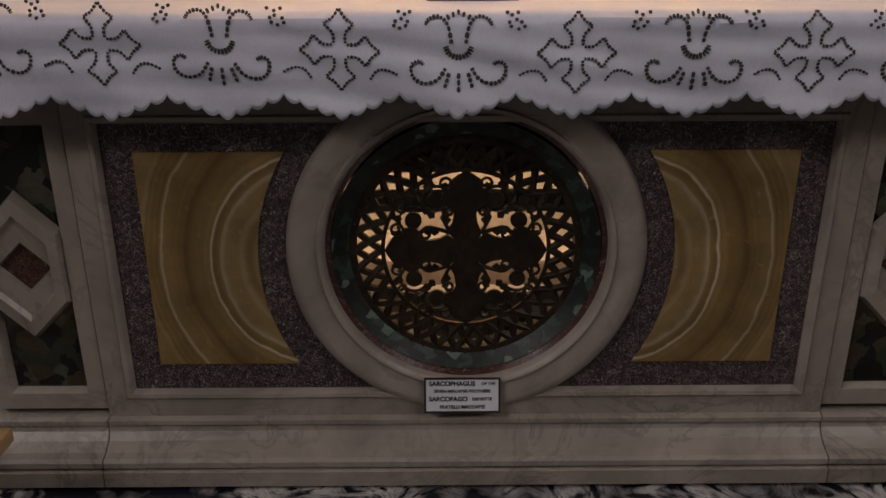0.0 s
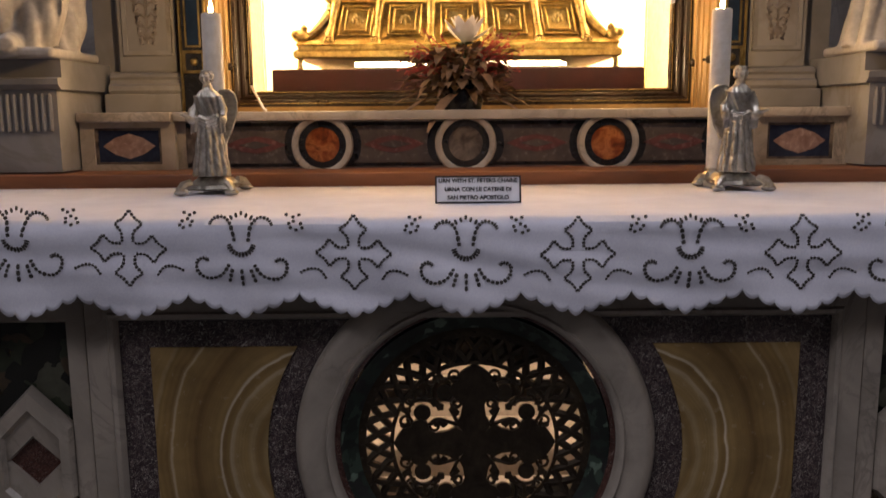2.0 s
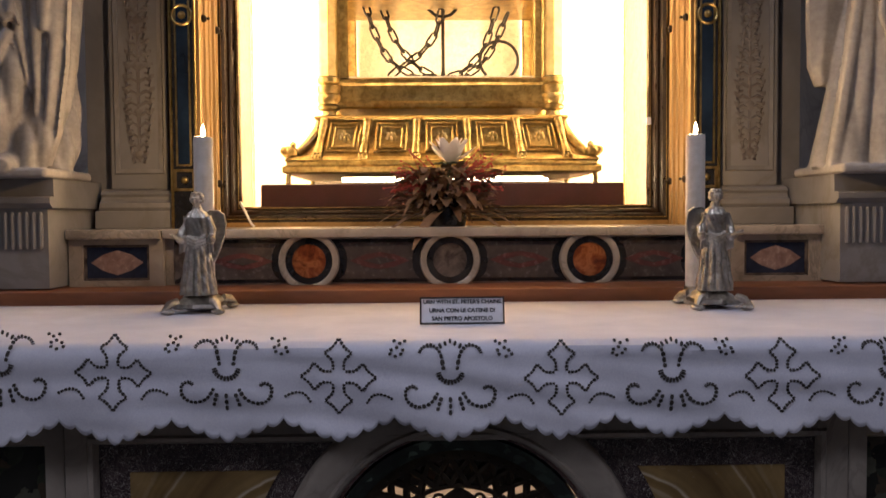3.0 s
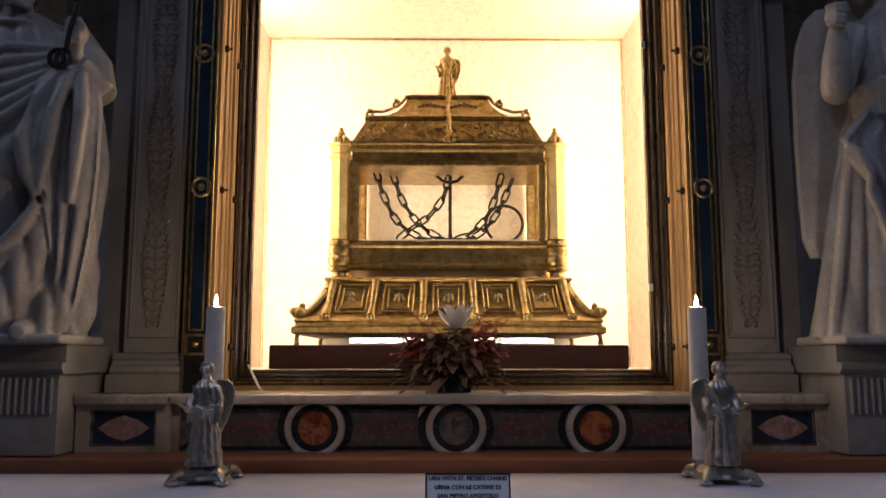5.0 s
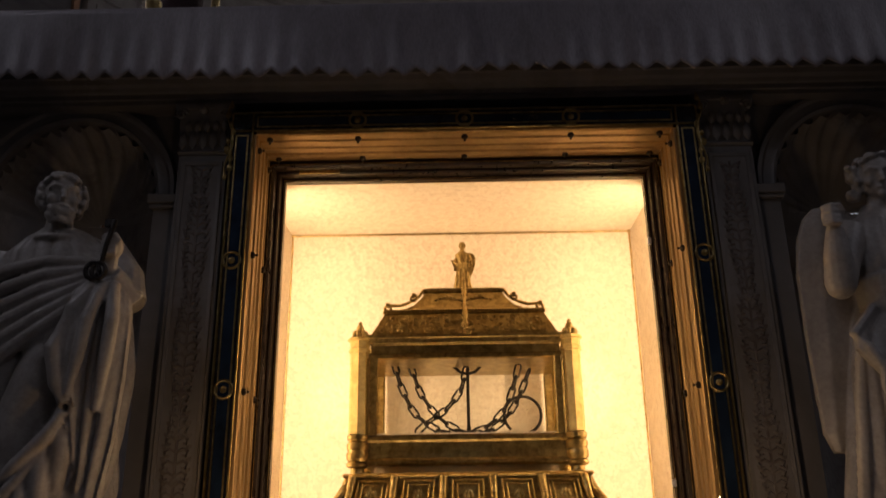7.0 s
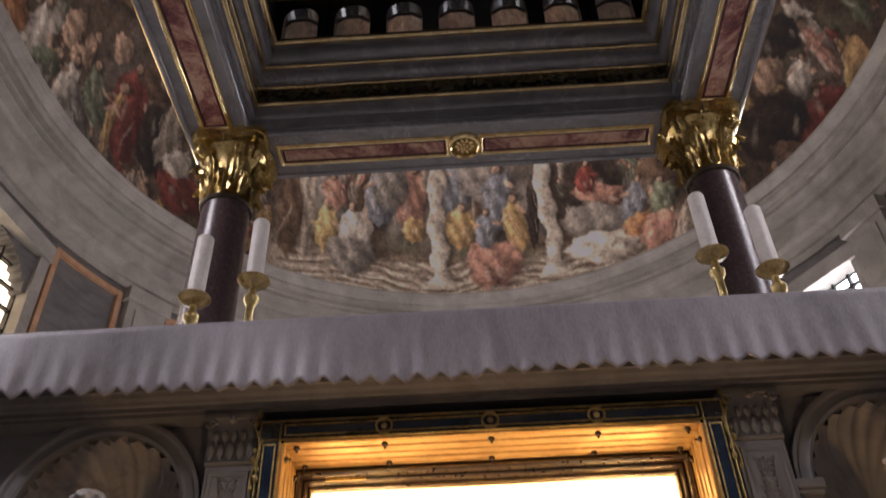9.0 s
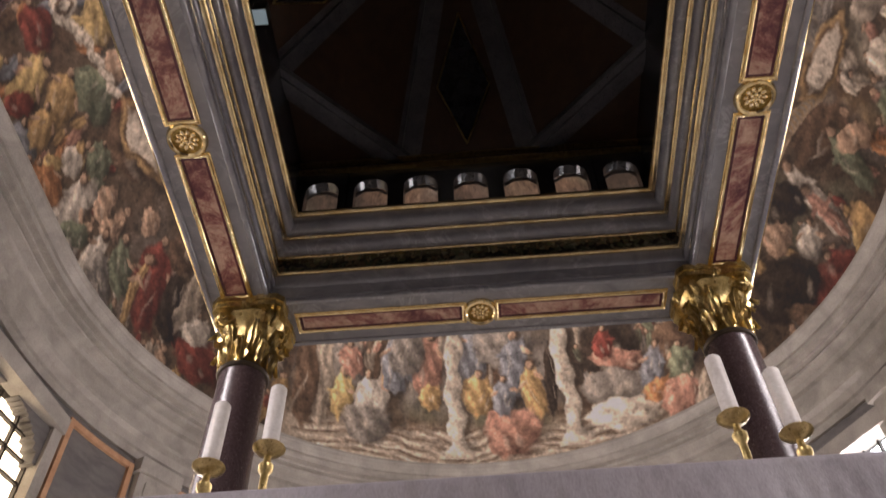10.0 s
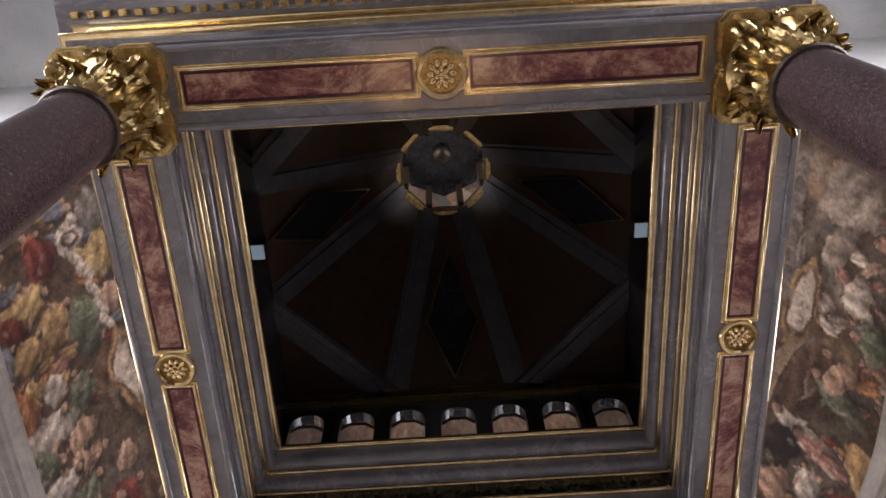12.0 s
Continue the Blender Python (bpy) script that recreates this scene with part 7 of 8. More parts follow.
def ovolo(x0, z0, x1, z1, n=8):
    """A rounded quarter moulding between two places of a profile."""
    return [(x0 + (x1 - x0) * math.sin(math.pi / 2 * i / n), z1 + (z0 - z1) * math.cos(math.pi / 2 * i / n)) for i in range(n + 1)]


def half_round(prof):
    """A rounded bead in place of a plain profile of the same height."""
    z0, z1, o = prof[0][1], prof[-1][1], prof[1][0]
    e = 1 if o > 0 else -1
    r = (z1 - z0) / 2
    return [prof[0]] + [(o + e * r * 1.5 * math.sin(math.pi * i / 10), (z0 + z1) / 2 - r * math.cos(math.pi * i / 10)) for i in range(11)] + [prof[-1]]


# inner entablature: from the soffit up and inwards
inner = rect(-CX + bw2, CX - bw2, CYF + bw2, CYB - bw2)
up_plane = lambda u, v, h: (u, v, SZ + h)
inner_plane = lambda u, v, h: (u * (1 + 0.085 * h), v, SZ + 1.56 * h)
for name, mat, prof in (
        ("architrave", GREY_MARBLE, [(0.01, 0.02), (-0.02, 0.02), (-0.02, 0.10), *ovolo(-0.02, 0.10, -0.045, 0.135), (-0.045, 0.19), (0.01, 0.19)]),
        ("gilt_bead", MOULD_GOLD, [(0.01, 0.19), (-0.055, 0.19), (-0.066, 0.20), (-0.062, 0.212), (-0.05, 0.218), (0.01, 0.218)]),
        ("frieze", DARK_GREEN, [(0.01, 0.218), (-0.02, 0.218), (-0.02, 0.34), (0.01, 0.34)]),
        ("gilt_bead", MOULD_GOLD, [(0.01, 0.34), (-0.05, 0.34), (-0.065, 0.352), (-0.06, 0.366), (0.01, 0.366)]),
        ("cornice", GREY_MARBLE, [(0.01, 0.366), (-0.06, 0.366), *ovolo(-0.06, 0.370, -0.13, 0.425), (-0.13, 0.46), (0.01, 0.46)]),
        ("gilt_bead", MOULD_GOLD, [(0.01, 0.46), (-0.14, 0.46), (-0.155, 0.472), (-0.15, 0.488), (0.01, 0.488)]),
        ("cornice", GREY_MARBLE, [(0.01, 0.488), (-0.15, 0.488), *ovolo(-0.15, 0.492, -0.235, 0.56), (-0.235, 0.60), (0.01, 0.60)]),
        ("gilt_bead", MOULD_GOLD, [(0.01, 0.60), (-0.245, 0.60), (-0.265, 0.615), (-0.26, 0.635), (-0.24, 0.645), (0.01, 0.645)])):
    bm = bmesh.new()
    sweep(bm, inner, half_round(prof) if mat is MOULD_GOLD else prof, inner_plane)
    part(name, bm, mat, cib, "gilt bead moulding" if mat is MOULD_GOLD else "")
# outer entablature
outer = rect(-CX - bw2, CX + bw2, CYF - bw2, CYB + bw2)
for name, mat, prof in (
        ("fascia", GREY_MARBLE, [(-0.01, 0.03), (0.02, 0.03), (0.02, 0.12), (0.045, 0.13), (0.05, 0.15), (-0.01, 0.15)]),
        ("gilt_bead", MOULD_GOLD, [(-0.01, 0.15), (0.06, 0.15), (0.085, 0.182), (0.08, 0.185), (0.065, 0.20), (-0.01, 0.20)]),
        ("frieze_outer", GREY_MARBLE, [(-0.01, 0.20), (0.05, 0.20), (0.05, 0.42), (-0.01, 0.42)]),
        ("gilt_bead", MOULD_GOLD, [(-0.01, 0.42), (0.08, 0.42), (0.11, 0.44), (0.12, 0.46), (-0.01, 0.46)]),
        ("cornice_outer", GREY_MARBLE, [(-0.01, 0.46), (0.14, 0.46), (0.16, 0.52), (0.24, 0.54), (0.24, 0.60), (0.28, 0.64), (-0.01, 0.64)])):
    bm = bmesh.new()
    sweep(bm, outer, half_round(prof) if mat is MOULD_GOLD else prof, up_plane)
    part(name, bm, mat, cib, "gilt bead moulding" if mat is MOULD_GOLD else "")
me_d = mesh_of("dentil", boxes((-0.03, 0.03, -0.05, 0.0, -0.05, 0.0), b=0.008), GOLD)
for i in range(46):
    ob = new("dentil", me_d)
    ob.parent = cib
    ob.matrix_parent_inverse = Matrix.Translation(-cib.location)
    ob.location = (-2.55 + 5.1 * i / 45, CYF - bw2 - 0.145, SZ + 0.52)

# gallery and roof
gz0, gz1 = SZ + 1.01, 9.25
gx, gyf, gyb = 1.88, CYF + bw2 + 0.02, CYB - bw2 + 0.06
gal = thing("gallery", "dark arcaded gallery on top of the ciborium", "gallery", at=(0, 1.45, gz0))
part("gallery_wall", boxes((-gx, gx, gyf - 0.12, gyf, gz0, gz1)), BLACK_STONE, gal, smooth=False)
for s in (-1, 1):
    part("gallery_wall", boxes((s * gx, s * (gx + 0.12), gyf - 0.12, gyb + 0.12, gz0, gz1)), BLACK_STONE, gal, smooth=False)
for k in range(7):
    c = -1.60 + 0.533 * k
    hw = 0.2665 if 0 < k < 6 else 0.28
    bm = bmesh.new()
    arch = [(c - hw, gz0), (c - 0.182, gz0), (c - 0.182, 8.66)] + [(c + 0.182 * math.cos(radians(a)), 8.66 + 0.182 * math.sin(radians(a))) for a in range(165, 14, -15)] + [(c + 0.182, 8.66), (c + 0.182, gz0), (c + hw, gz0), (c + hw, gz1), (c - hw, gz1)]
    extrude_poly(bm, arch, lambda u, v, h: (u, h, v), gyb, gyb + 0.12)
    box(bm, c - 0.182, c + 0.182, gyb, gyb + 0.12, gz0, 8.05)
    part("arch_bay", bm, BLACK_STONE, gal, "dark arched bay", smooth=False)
for k in range(7):
    c = -1.60 + 0.533 * k
    bm = bmesh.new()
    tube(bm, [(c - 0.17, gyb + 0.05, 8.62), (c - 0.08, gyb - 0.01, 8.62), (c + 0.08, gyb - 0.01, 8.62), (c + 0.17, gyb + 0.05, 8.62)], 0.018, 6)
    part("rail", bm, IRON, gal)
for z in (9.0, 9.14):
    bm = bmesh.new()
    profile_x(bm, [(gyb + 0.02, z), (gyb - 0.05, z), (gyb - 0.06, z + 0.02), (gyb - 0.05, z + 0.04), (gyb + 0.02, z + 0.04)], -gx, gx)
    part("gilt_band", bm, GILT_BRONZE, gal, smooth=False)
roof = thing("roof_vault", "dark ribbed eight-sided vault of the ciborium", "vault", at=(0, 1.45, 9.25))
RC = Vector((0, 1.45, 11.3))
lant = [Vector((0.60 * math.cos(radians(22.5 + 45 * k)), 0.60 * math.sin(radians(22.5 + 45 * k)), 0)) + RC for k in range(8)]
bm = bmesh.new()
oct_b = [Vector((gx + 0.1, gyb - 1.15, 9.25)), Vector((0.72, gyb + 0.1, 9.25)), Vector((-0.72, gyb + 0.1, 9.25)), Vector((-gx - 0.1, gyb - 1.15, 9.25)), Vector((-gx - 0.1, gyf + 1.15, 9.25)), Vector((-0.72, gyf - 0.1, 9.25)), Vector((0.72, gyf - 0.1, 9.25)), Vector((gx + 0.1, gyf + 1.15, 9.25))]
for k in range(8):
    k2 = (k + 1) % 8
    bm.faces.new([bm.verts.new(p) for p in (oct_b[k], oct_b[k2], lant[k2], lant[k])])
for k, cnr in ((0, (gx + 0.1, gyb + 0.1)), (2, (-gx - 0.1, gyb + 0.1)), (4, (-gx - 0.1, gyf - 0.1)), (6, (gx + 0.1, gyf - 0.1))):
    bm.faces.new([bm.verts.new(p) for p in (oct_b[k], Vector((*cnr, 9.25)), oct_b[(k + 1) % 8])])
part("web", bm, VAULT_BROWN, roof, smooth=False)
for k in range(8):
    bm = bmesh.new()
    a, c = oct_b[k], lant[k]
    d = (c - a).normalized()
    side = d.cross(Vector((0, 0, 1))).normalized()
    nrm = side.cross(d)
    if nrm.z > 0:
        nrm = -nrm
    for w, t in ((0.15, 0.05), (0.07, 0.085)):
        vs = [bm.verts.new(p + side * e * w + nrm * q) for p in (a, c) for e in (-1, 1) for q in (0, t)]
        for f in ((0, 1, 3, 2), (4, 5, 7, 6), (0, 1, 5, 4), (2, 3, 7, 6), (1, 3, 7, 5)):
            bm.faces.new([vs[i] for i in f])
    part("rib", bm, RIB_STONE, roof, smooth=False)
    k2 = (k + 1) % 8
    A, B = (oct_b[k] + oct_b[k2]) / 2, (lant[k] + lant[k2]) / 2
    w = (oct_b[k2] - oct_b[k]).normalized()
    hw = (oct_b[k2] - oct_b[k]).length * 0.21
    nn = (B - A).cross(w).normalized()
    if nn.z > 0:
        nn = -nn
    bm = bmesh.new()
    pts = [A.lerp(B, 0.07), A.lerp(B, 0.36) + w * hw, A.lerp(B, 0.74), A.lerp(B, 0.36) - w * hw]
    if k % 2 == 1:
        a4 = [bm.verts.new(p + nn * 0.01) for p in pts]
        b4 = [bm.verts.new(p + nn * 0.03) for p in pts]
        bm.faces.new(b4)
        for i in range(4):
            bm.faces.new((a4[i], a4[(i + 1) % 4], b4[(i + 1) % 4], b4[i]))
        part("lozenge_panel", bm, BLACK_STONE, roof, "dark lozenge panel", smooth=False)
        bm = bmesh.new()
        for i in range(4):
            tube(bm, [pts[i] + nn * 0.035, pts[(i + 1) % 4] + nn * 0.035], 0.012, 5)
        part("lozenge_edge", bm, GILT_BRONZE, roof, smooth=False)
    else:
        bm.free()
for k in (0, 2, 4, 6):
    bm = bmesh.new()
    a, c = oct_b[k], oct_b[(k + 1) % 8]
    d = (c - a).normalized()
    inw = Vector((-a.x - c.x, 2 * RC.y - a.y - c.y, 0)).normalized()
    for w, t in ((0.13, 0.07), (0.06, 0.11)):
        vs = [bm.verts.new(p + inw * e * w + Vector((0, 0, q))) for p in (a, c) for e in (-1, 1) for q in (0.02, -t)]
        for f in ((0, 1, 3, 2), (4, 5, 7, 6), (0, 1, 5, 4), (2, 3, 7, 6), (1, 3, 7, 5)):
            bm.faces.new([vs[i] for i in f])
    part("squinch_rib", bm, RIB_STONE, roof, smooth=False)
# lantern
ln = thing("lantern", "small gilt eight-sided lantern at the top of the vault", "lantern", at=tuple(RC))
octp = lambda r: [(RC.x + r * math.cos(radians(22.5 + 45 * k)), RC.y + r * math.sin(radians(22.5 + 45 * k))) for k in range(8)]
bm = bmesh.new()
sweep(bm, octp(0.55), [(0, -0.06), (0, 0.02), (0.03, 0.05), (0.10, 0.05), (0.14, 0.0), (0.14, -0.06)], under(RC.z))
part("ring", bm, GOLD, ln, smooth=False)
for k in range(8):
    a = radians(22.5 + 45 * k)
    bm = bmesh.new()
    box(bm, RC.x + 0.53 * math.cos(a) - 0.04, RC.x + 0.53 * math.cos(a) + 0.04, RC.y + 0.53 * math.sin(a) - 0.04, RC.y + 0.53 * math.sin(a) + 0.04, RC.z, RC.z + 0.75)
    part("post", bm, DARK_BRONZE, ln, smooth=False)
bm = bmesh.new()
lathe(bm, [(0.62, 0.74), (0.62, 0.80), (0.20, 1.0), (0.0, 1.05)], 8, tuple(RC))
part("cap", bm, BLACK_STONE, ln)
bm = bmesh.new()
ball(bm, (RC.x, RC.y, RC.z + 0.62), 0.12, 2)
part("boss", bm, DARK_BRONZE, ln)
# spot lamps on the inner cornice
for s in (-1, 1):
    t = thing("spotlight", "small square white spotlight clipped on the cornice", "spotlight", "spotlights", at=(s * 1.64, 0.97, 7.85))
    part("housing", boxes((s * 1.64 - 0.06, s * 1.64 + 0.06, 0.90, 1.04, 7.86, 8.01), b=0.01), IRON, t)
    part("face", boxes((s * 1.64 - 0.055, s * 1.64 + 0.055, 0.905, 1.035, 7.85, 7.86)), SPOT_FACE, t)
    part("bracket", boxes((s * 1.73 - 0.09, s * 1.73 + 0.09, 0.95, 0.99, 8.01, 8.03)), IRON, t)


# ---- columns ----
def column(x, y):
    t = thing("column", "polished dark red porphyry column with a gilt leafy capital", "column", "ciborium columns", at=(x, y, CHURCH_Z))
    bm = boxes((x - 0.36, x + 0.36, y - 0.36, y + 0.36, CHURCH_Z, CHURCH_Z + 0.5), b=0.02)
    lathe(bm, [(0.34, 0), (0.34, 0.05), (0.30, 0.08), (0.29, 0.11), (0.31, 0.15), (0.27, 0.18), (0.255, 0.20)], 32, (x, y, CHURCH_Z + 0.5))
    part("base", bm, MARBLE, t)
    bm = bmesh.new()
    z0, z1 = CHURCH_Z + 0.7, 6.20
    lathe(bm, [(0.255 - 0.04 * max(0, (k / 20 - 0.3)) ** 1.3, z0 + (z1 - z0) * k / 20) for k in range(21)], 48, (x, y, 0))
    part("shaft", bm, COLUMN_STONE, t)
    bm = bmesh.new()
    lathe(bm, [(0.222, 0), (0.25, 0.01), (0.262, 0.03), (0.25, 0.05), (0.226, 0.06)], 40, (x, y, 6.16))
    part("collar", bm, DARK_BRONZE, t)
    bm = bmesh.new()
    lathe(bm, [(0.215, 0), (0.205, 0.05), (0.205, 0.30), (0.25, 0.45), (0.33, 0.56)], 32, (x, y, 6.21))
    rnd = random.Random(3)
    for row, (zb, hh, rr, cnt, out) in enumerate(((6.22, 0.26, 0.222, 8, 0.075), (6.36, 0.30, 0.232, 8, 0.11))):
        for k in range(cnt):
            a = 2 * math.pi * (k + 0.5 * row) / cnt
            ca, sa = math.cos(a), math.sin(a)
            N = 9
            prevrow = None
            for i in range(N):
                u = i / (N - 1)
                rad = rr + out * u ** 2.2 + (0.02 if u < 0.9 else 0.05)
                z = zb + hh * (u if u < 0.86 else 0.86 - (u - 0.86) * 1.6)
                w = 0.075 * (0.75 + 0.35 * math.sin(math.pi * min(1, u * 1.1))) * (1 - 0.55 * u ** 4)
                rowv = []
                for j in range(7):
                    q = (j - 3) / 3
                    lob = 1 + 0.18 * math.cos(u * 22) * abs(q)
                    bulge = 0.022 * (1 - q * q) - 0.012 * math.cos(q * 9)
                    tx, ty = -sa * q * w * lob, ca * q * w * lob
                    rowv.append(bm.verts.new((x + ca * (rad + bulge) + tx, y + sa * (rad + bulge) + ty, z + 0.012 * math.cos(u * 22) * abs(q))))
                if prevrow:
                    for j in range(6):
                        bm.faces.new((prevrow[j], prevrow[j + 1], rowv[j + 1], rowv[j]))
                prevrow = rowv
    for k in range(4):
        a = math.pi / 4 + math.pi / 2 * k
        for e in (-1, 1):
            pts = []
            for i in range(20):
                u = i / 19
                r = 0.07 * (1 - 0.75 * u)
                cx0, cz0 = 0.36, 6.68
                rad = cx0 + r * math.cos(math.pi * 0.7 - u * 9)
                z = cz0 + r * math.sin(math.pi * 0.7 - u * 9)
                off = e * 0.035
                pts.append((x + math.cos(a) * rad - math.sin(a) * off, y + math.sin(a) * rad + math.cos(a) * off, z))
            tube(bm, pts, 0.021, 6)
        a2 = math.pi / 2 * k
        for q in range(5):
            b2 = 2 * math.pi * q / 5
            ball(bm, (x + math.cos(a2) * 0.345 - math.sin(a2) * 0.035 * math.cos(b2), y + math.sin(a2) * 0.345 + math.cos(a2) * 0.035 * math.cos(b2), 6.82 + 0.035 * math.sin(b2)), 0.026, 1)
        ball(bm, (x + math.cos(a2) * 0.365, y + math.sin(a2) * 0.365, 6.82), 0.022, 1)
        for q in range(14):
            aa = a2 + rnd.uniform(-0.7, 0.7)
            rr2 = rnd.uniform(0.25, 0.36)
            ball(bm, (x + math.cos(aa) * rr2, y + math.sin(aa) * rr2, rnd.uniform(6.50, 6.78)), rnd.uniform(0.012, 0.028), 1, (1, 1, 1.5))
    for v in bm.verts:
        v.co += noise.noise_vector(v.co * 26.0) * 0.016 + noise.noise_vector(v.co * 70.0) * 0.007
    part("capital", bm, GOLD, t, "gilt acanthus capital")
    bm = bmesh.new()
    pts = []
    for k in range(4):
        a = math.pi / 4 + math.pi / 2 * k
        for d in (-0.10, 0.10):
            pts.append((x + 0.47 * math.cos(a + d), y + 0.47 * math.sin(a + d)))
        am = a + math.pi / 4
        for q in (-0.30, -0.15, 0, 0.15, 0.30):
            pts.append((x + (0.335 + 0.55 * q * q) * math.cos(am + q), y + (0.335 + 0.55 * q * q) * math.sin(am + q)))
    extrude_poly(bm, pts, lambda u, v, h: (u, v, h), 6.77, 6.83)
    extrude_poly(bm, [(x + (u - x) * 1.03, y + (v - y) * 1.03) for u, v in pts], lambda u, v, h: (u, v, h), 6.832, SZ - 0.004)
    part("abacus", bm, GOLD, t, smooth=False)
    return t


c0 = column(-2.20, -0.60)
for x, y in ((2.20, -0.60), (-2.08, 3.48), (2.08, 3.48)):
    k = 0.87 if y > 1 else 1.0
    copy_thing(c0, pose(x, y, CHURCH_Z) @ Matrix.Diagonal((k, k, 1, 1)))

# ---- painting on the apse vault: soft strokes of pigment, plain shapes only ----
F_P0, F_P1, F_A1 = -32.0, 212.0, 78.0
F_W, F_H = 1400, 430
f_phi = np.linspace(F_P0, F_P1, F_W)
f_a = np.linspace(0.0, F_A1, F_H)
canvas = np.zeros((F_H, F_W, 3))
canvas[:] = (0.15, 0.10, 0.062)
rnd = random.Random(11)
PAINT = {"ochre": (0.42, 0.25, 0.085), "white": (0.50, 0.43, 0.35), "red": (0.24, 0.045, 0.03), "rose": (0.40, 0.19, 0.13), "green": (0.16, 0.18, 0.11), "blue": (0.20, 0.21, 0.23),
         "brown": (0.14, 0.080, 0.045), "skin": (0.47, 0.29, 0.18), "stone": (0.34, 0.27, 0.20), "dark": (0.05, 0.033, 0.022), "orange": (0.45, 0.18, 0.055), "grey": (0.22, 0.19, 0.16), "pale": (0.60, 0.50, 0.39), "gold": (0.50, 0.33, 0.11)}


def window(phi, a, reach):
    """The part of the canvas within reach metres of a place, with metres across and up from it."""
    c = max(0.25, math.cos(radians(a)))
    dp = math.degrees(reach / (AR * c))
    da = math.degrees(reach / AR)
    i0, i1 = np.searchsorted(f_a, (a - da, a + da))
    j0, j1 = np.searchsorted(f_phi, (phi - dp, phi + dp))
    u = -np.radians(f_phi[j0:j1] - phi)[None, :] * AR * np.cos(np.radians(f_a[i0:i1]))[:, None]
    v = np.radians(f_a[i0:i1] - a)[:, None] * AR + 0 * u
    return canvas[i0:i1, j0:j1], u, v


def lay(view, mask, colour):
    view += (colour - view) * mask[..., None]


def stroke(colour, phi, a, cu, cv, w, h, turn=0.0, soft=0.35, model=0.5, fold=0.0, freq=20.0, alpha=0.95, power=2.0):
    """One soft rounded stroke, paler on the side of the painted light, with streaks for folds."""
    view, u, v = window(phi, a, math.hypot(cu, cv) + 1.5 * max(w, h))
    if view.size == 0:
        return
    ca, sa = math.cos(radians(turn)), math.sin(radians(turn))
    x, y = (u - cu) * ca + (v - cv) * sa, -(u - cu) * sa + (v - cv) * ca
    wob = 1 + 0.12 * np.sin(7 * x / w + 3 * cu) * np.cos(6 * y / h + 5 * cv)
    d = ((np.abs(x / w) ** power + np.abs(y / h) ** power) ** (1 / power)) * wob
    mask = alpha * np.clip((1 - d) / soft, 0, 1)
    light = 1 + model * np.clip(-(x / w) * 0.7 + (y / h) * 0.4, -0.9, 1.0)
    if fold:
        light = light * (1 + fold * np.sin(freq * x + 4 * np.sin(3.0 * y + cu) + 9 * cv))
    lay(view, mask, np.array(PAINT[colour]) * np.clip(light, 0.25, 2.0)[..., None])


def along(turn, x, y):
    ca, sa = math.cos(radians(turn)), math.sin(radians(turn))
    return x * ca - y * sa, x * sa + y * ca


def form(colour, phi, a, w, h, turn, head=True):
    """One broad draped form: shade beside it, modelled folds, streaks of light and dark, a small rounded top."""
    cu, cv = along(turn, 0.30 * w, -0.08 * h)
    stroke("dark", phi, a, cu, cv, 1.25 * w, 1.08 * h, turn, 0.6, 0, alpha=0.7)
    stroke(colour, phi, a, 0, 0, w, h, turn, 0.15, 0.75, 0.26, 7 / w, power=2.8)
    for k in range(6):
        cu, cv = along(turn, rnd.uniform(-0.6, 0.6) * w, rnd.uniform(-0.5, 0.5) * h)
        stroke(("pale", "dark", colour)[k % 3], phi, a, cu, cv, rnd.uniform(0.08, 0.2) * w, rnd.uniform(0.25, 0.5) * h, turn + rnd.uniform(-22, 22), 0.7, 0.4, alpha=0.34)
    if head and h > 0.30 and colour not in ("dark", "brown", "stone", "grey", "pale"):
        r = min(0.115, 0.2 * h)
        cu, cv = along(turn, rnd.uniform(-0.3, 0.3) * w, h + 0.4 * r)
        stroke("dark", phi, a, cu + 0.3 * r, cv + 0.1 * r, 1.35 * r, 1.35 * r, 0, 0.5, 0, alpha=0.8)
        stroke("brown", phi, a, cu, cv + 0.25 * r, 0.95 * r, 1.0 * r, 0, 0.3, 0.4)
        stroke("skin", phi, a, cu - 0.15 * r, cv, 0.72 * r, 0.92 * r, rnd.uniform(-20, 20), 0.3, 0.6)
        for e in (-1, 1):
            cu, cv = along(turn, e * 0.8 * w, rnd.uniform(0.2, 0.6) * h)
            stroke(rnd.choice([colour, "skin"]), phi, a, cu, cv, 0.35 * r + 0.02, 1.5 * r, turn + e * rnd.uniform(20, 90), 0.4, 0.5)


def crowd(phi0, phi1, a0, a1, count, size, colours):
    """Small broken strokes between the broad forms."""
    for k in range(count):
        phi, a, r = rnd.uniform(phi0, phi1), rnd.uniform(a0, a1), size * rnd.uniform(0.6, 1.3)
        t = rnd.uniform(-35, 35)
        stroke("dark", phi, a, 0.5 * r, -0.2 * r, 1.3 * r, 2.0 * r, t, 0.7, 0, alpha=0.6)
        stroke(rnd.choice(colours), phi, a, 0, -0.4 * r, 0.9 * r, 1.8 * r, t, 0.3, 0.6, 0.25, 7 / r)
        stroke("brown", phi, a, 0.05 * r, 1.45 * r, 0.55 * r, 0.55 * r, 0, 0.3, 0.3)
        stroke("skin", phi, a, -0.05 * r, 1.35 * r, 0.42 * r, 0.5 * r, t, 0.35, 0.6)


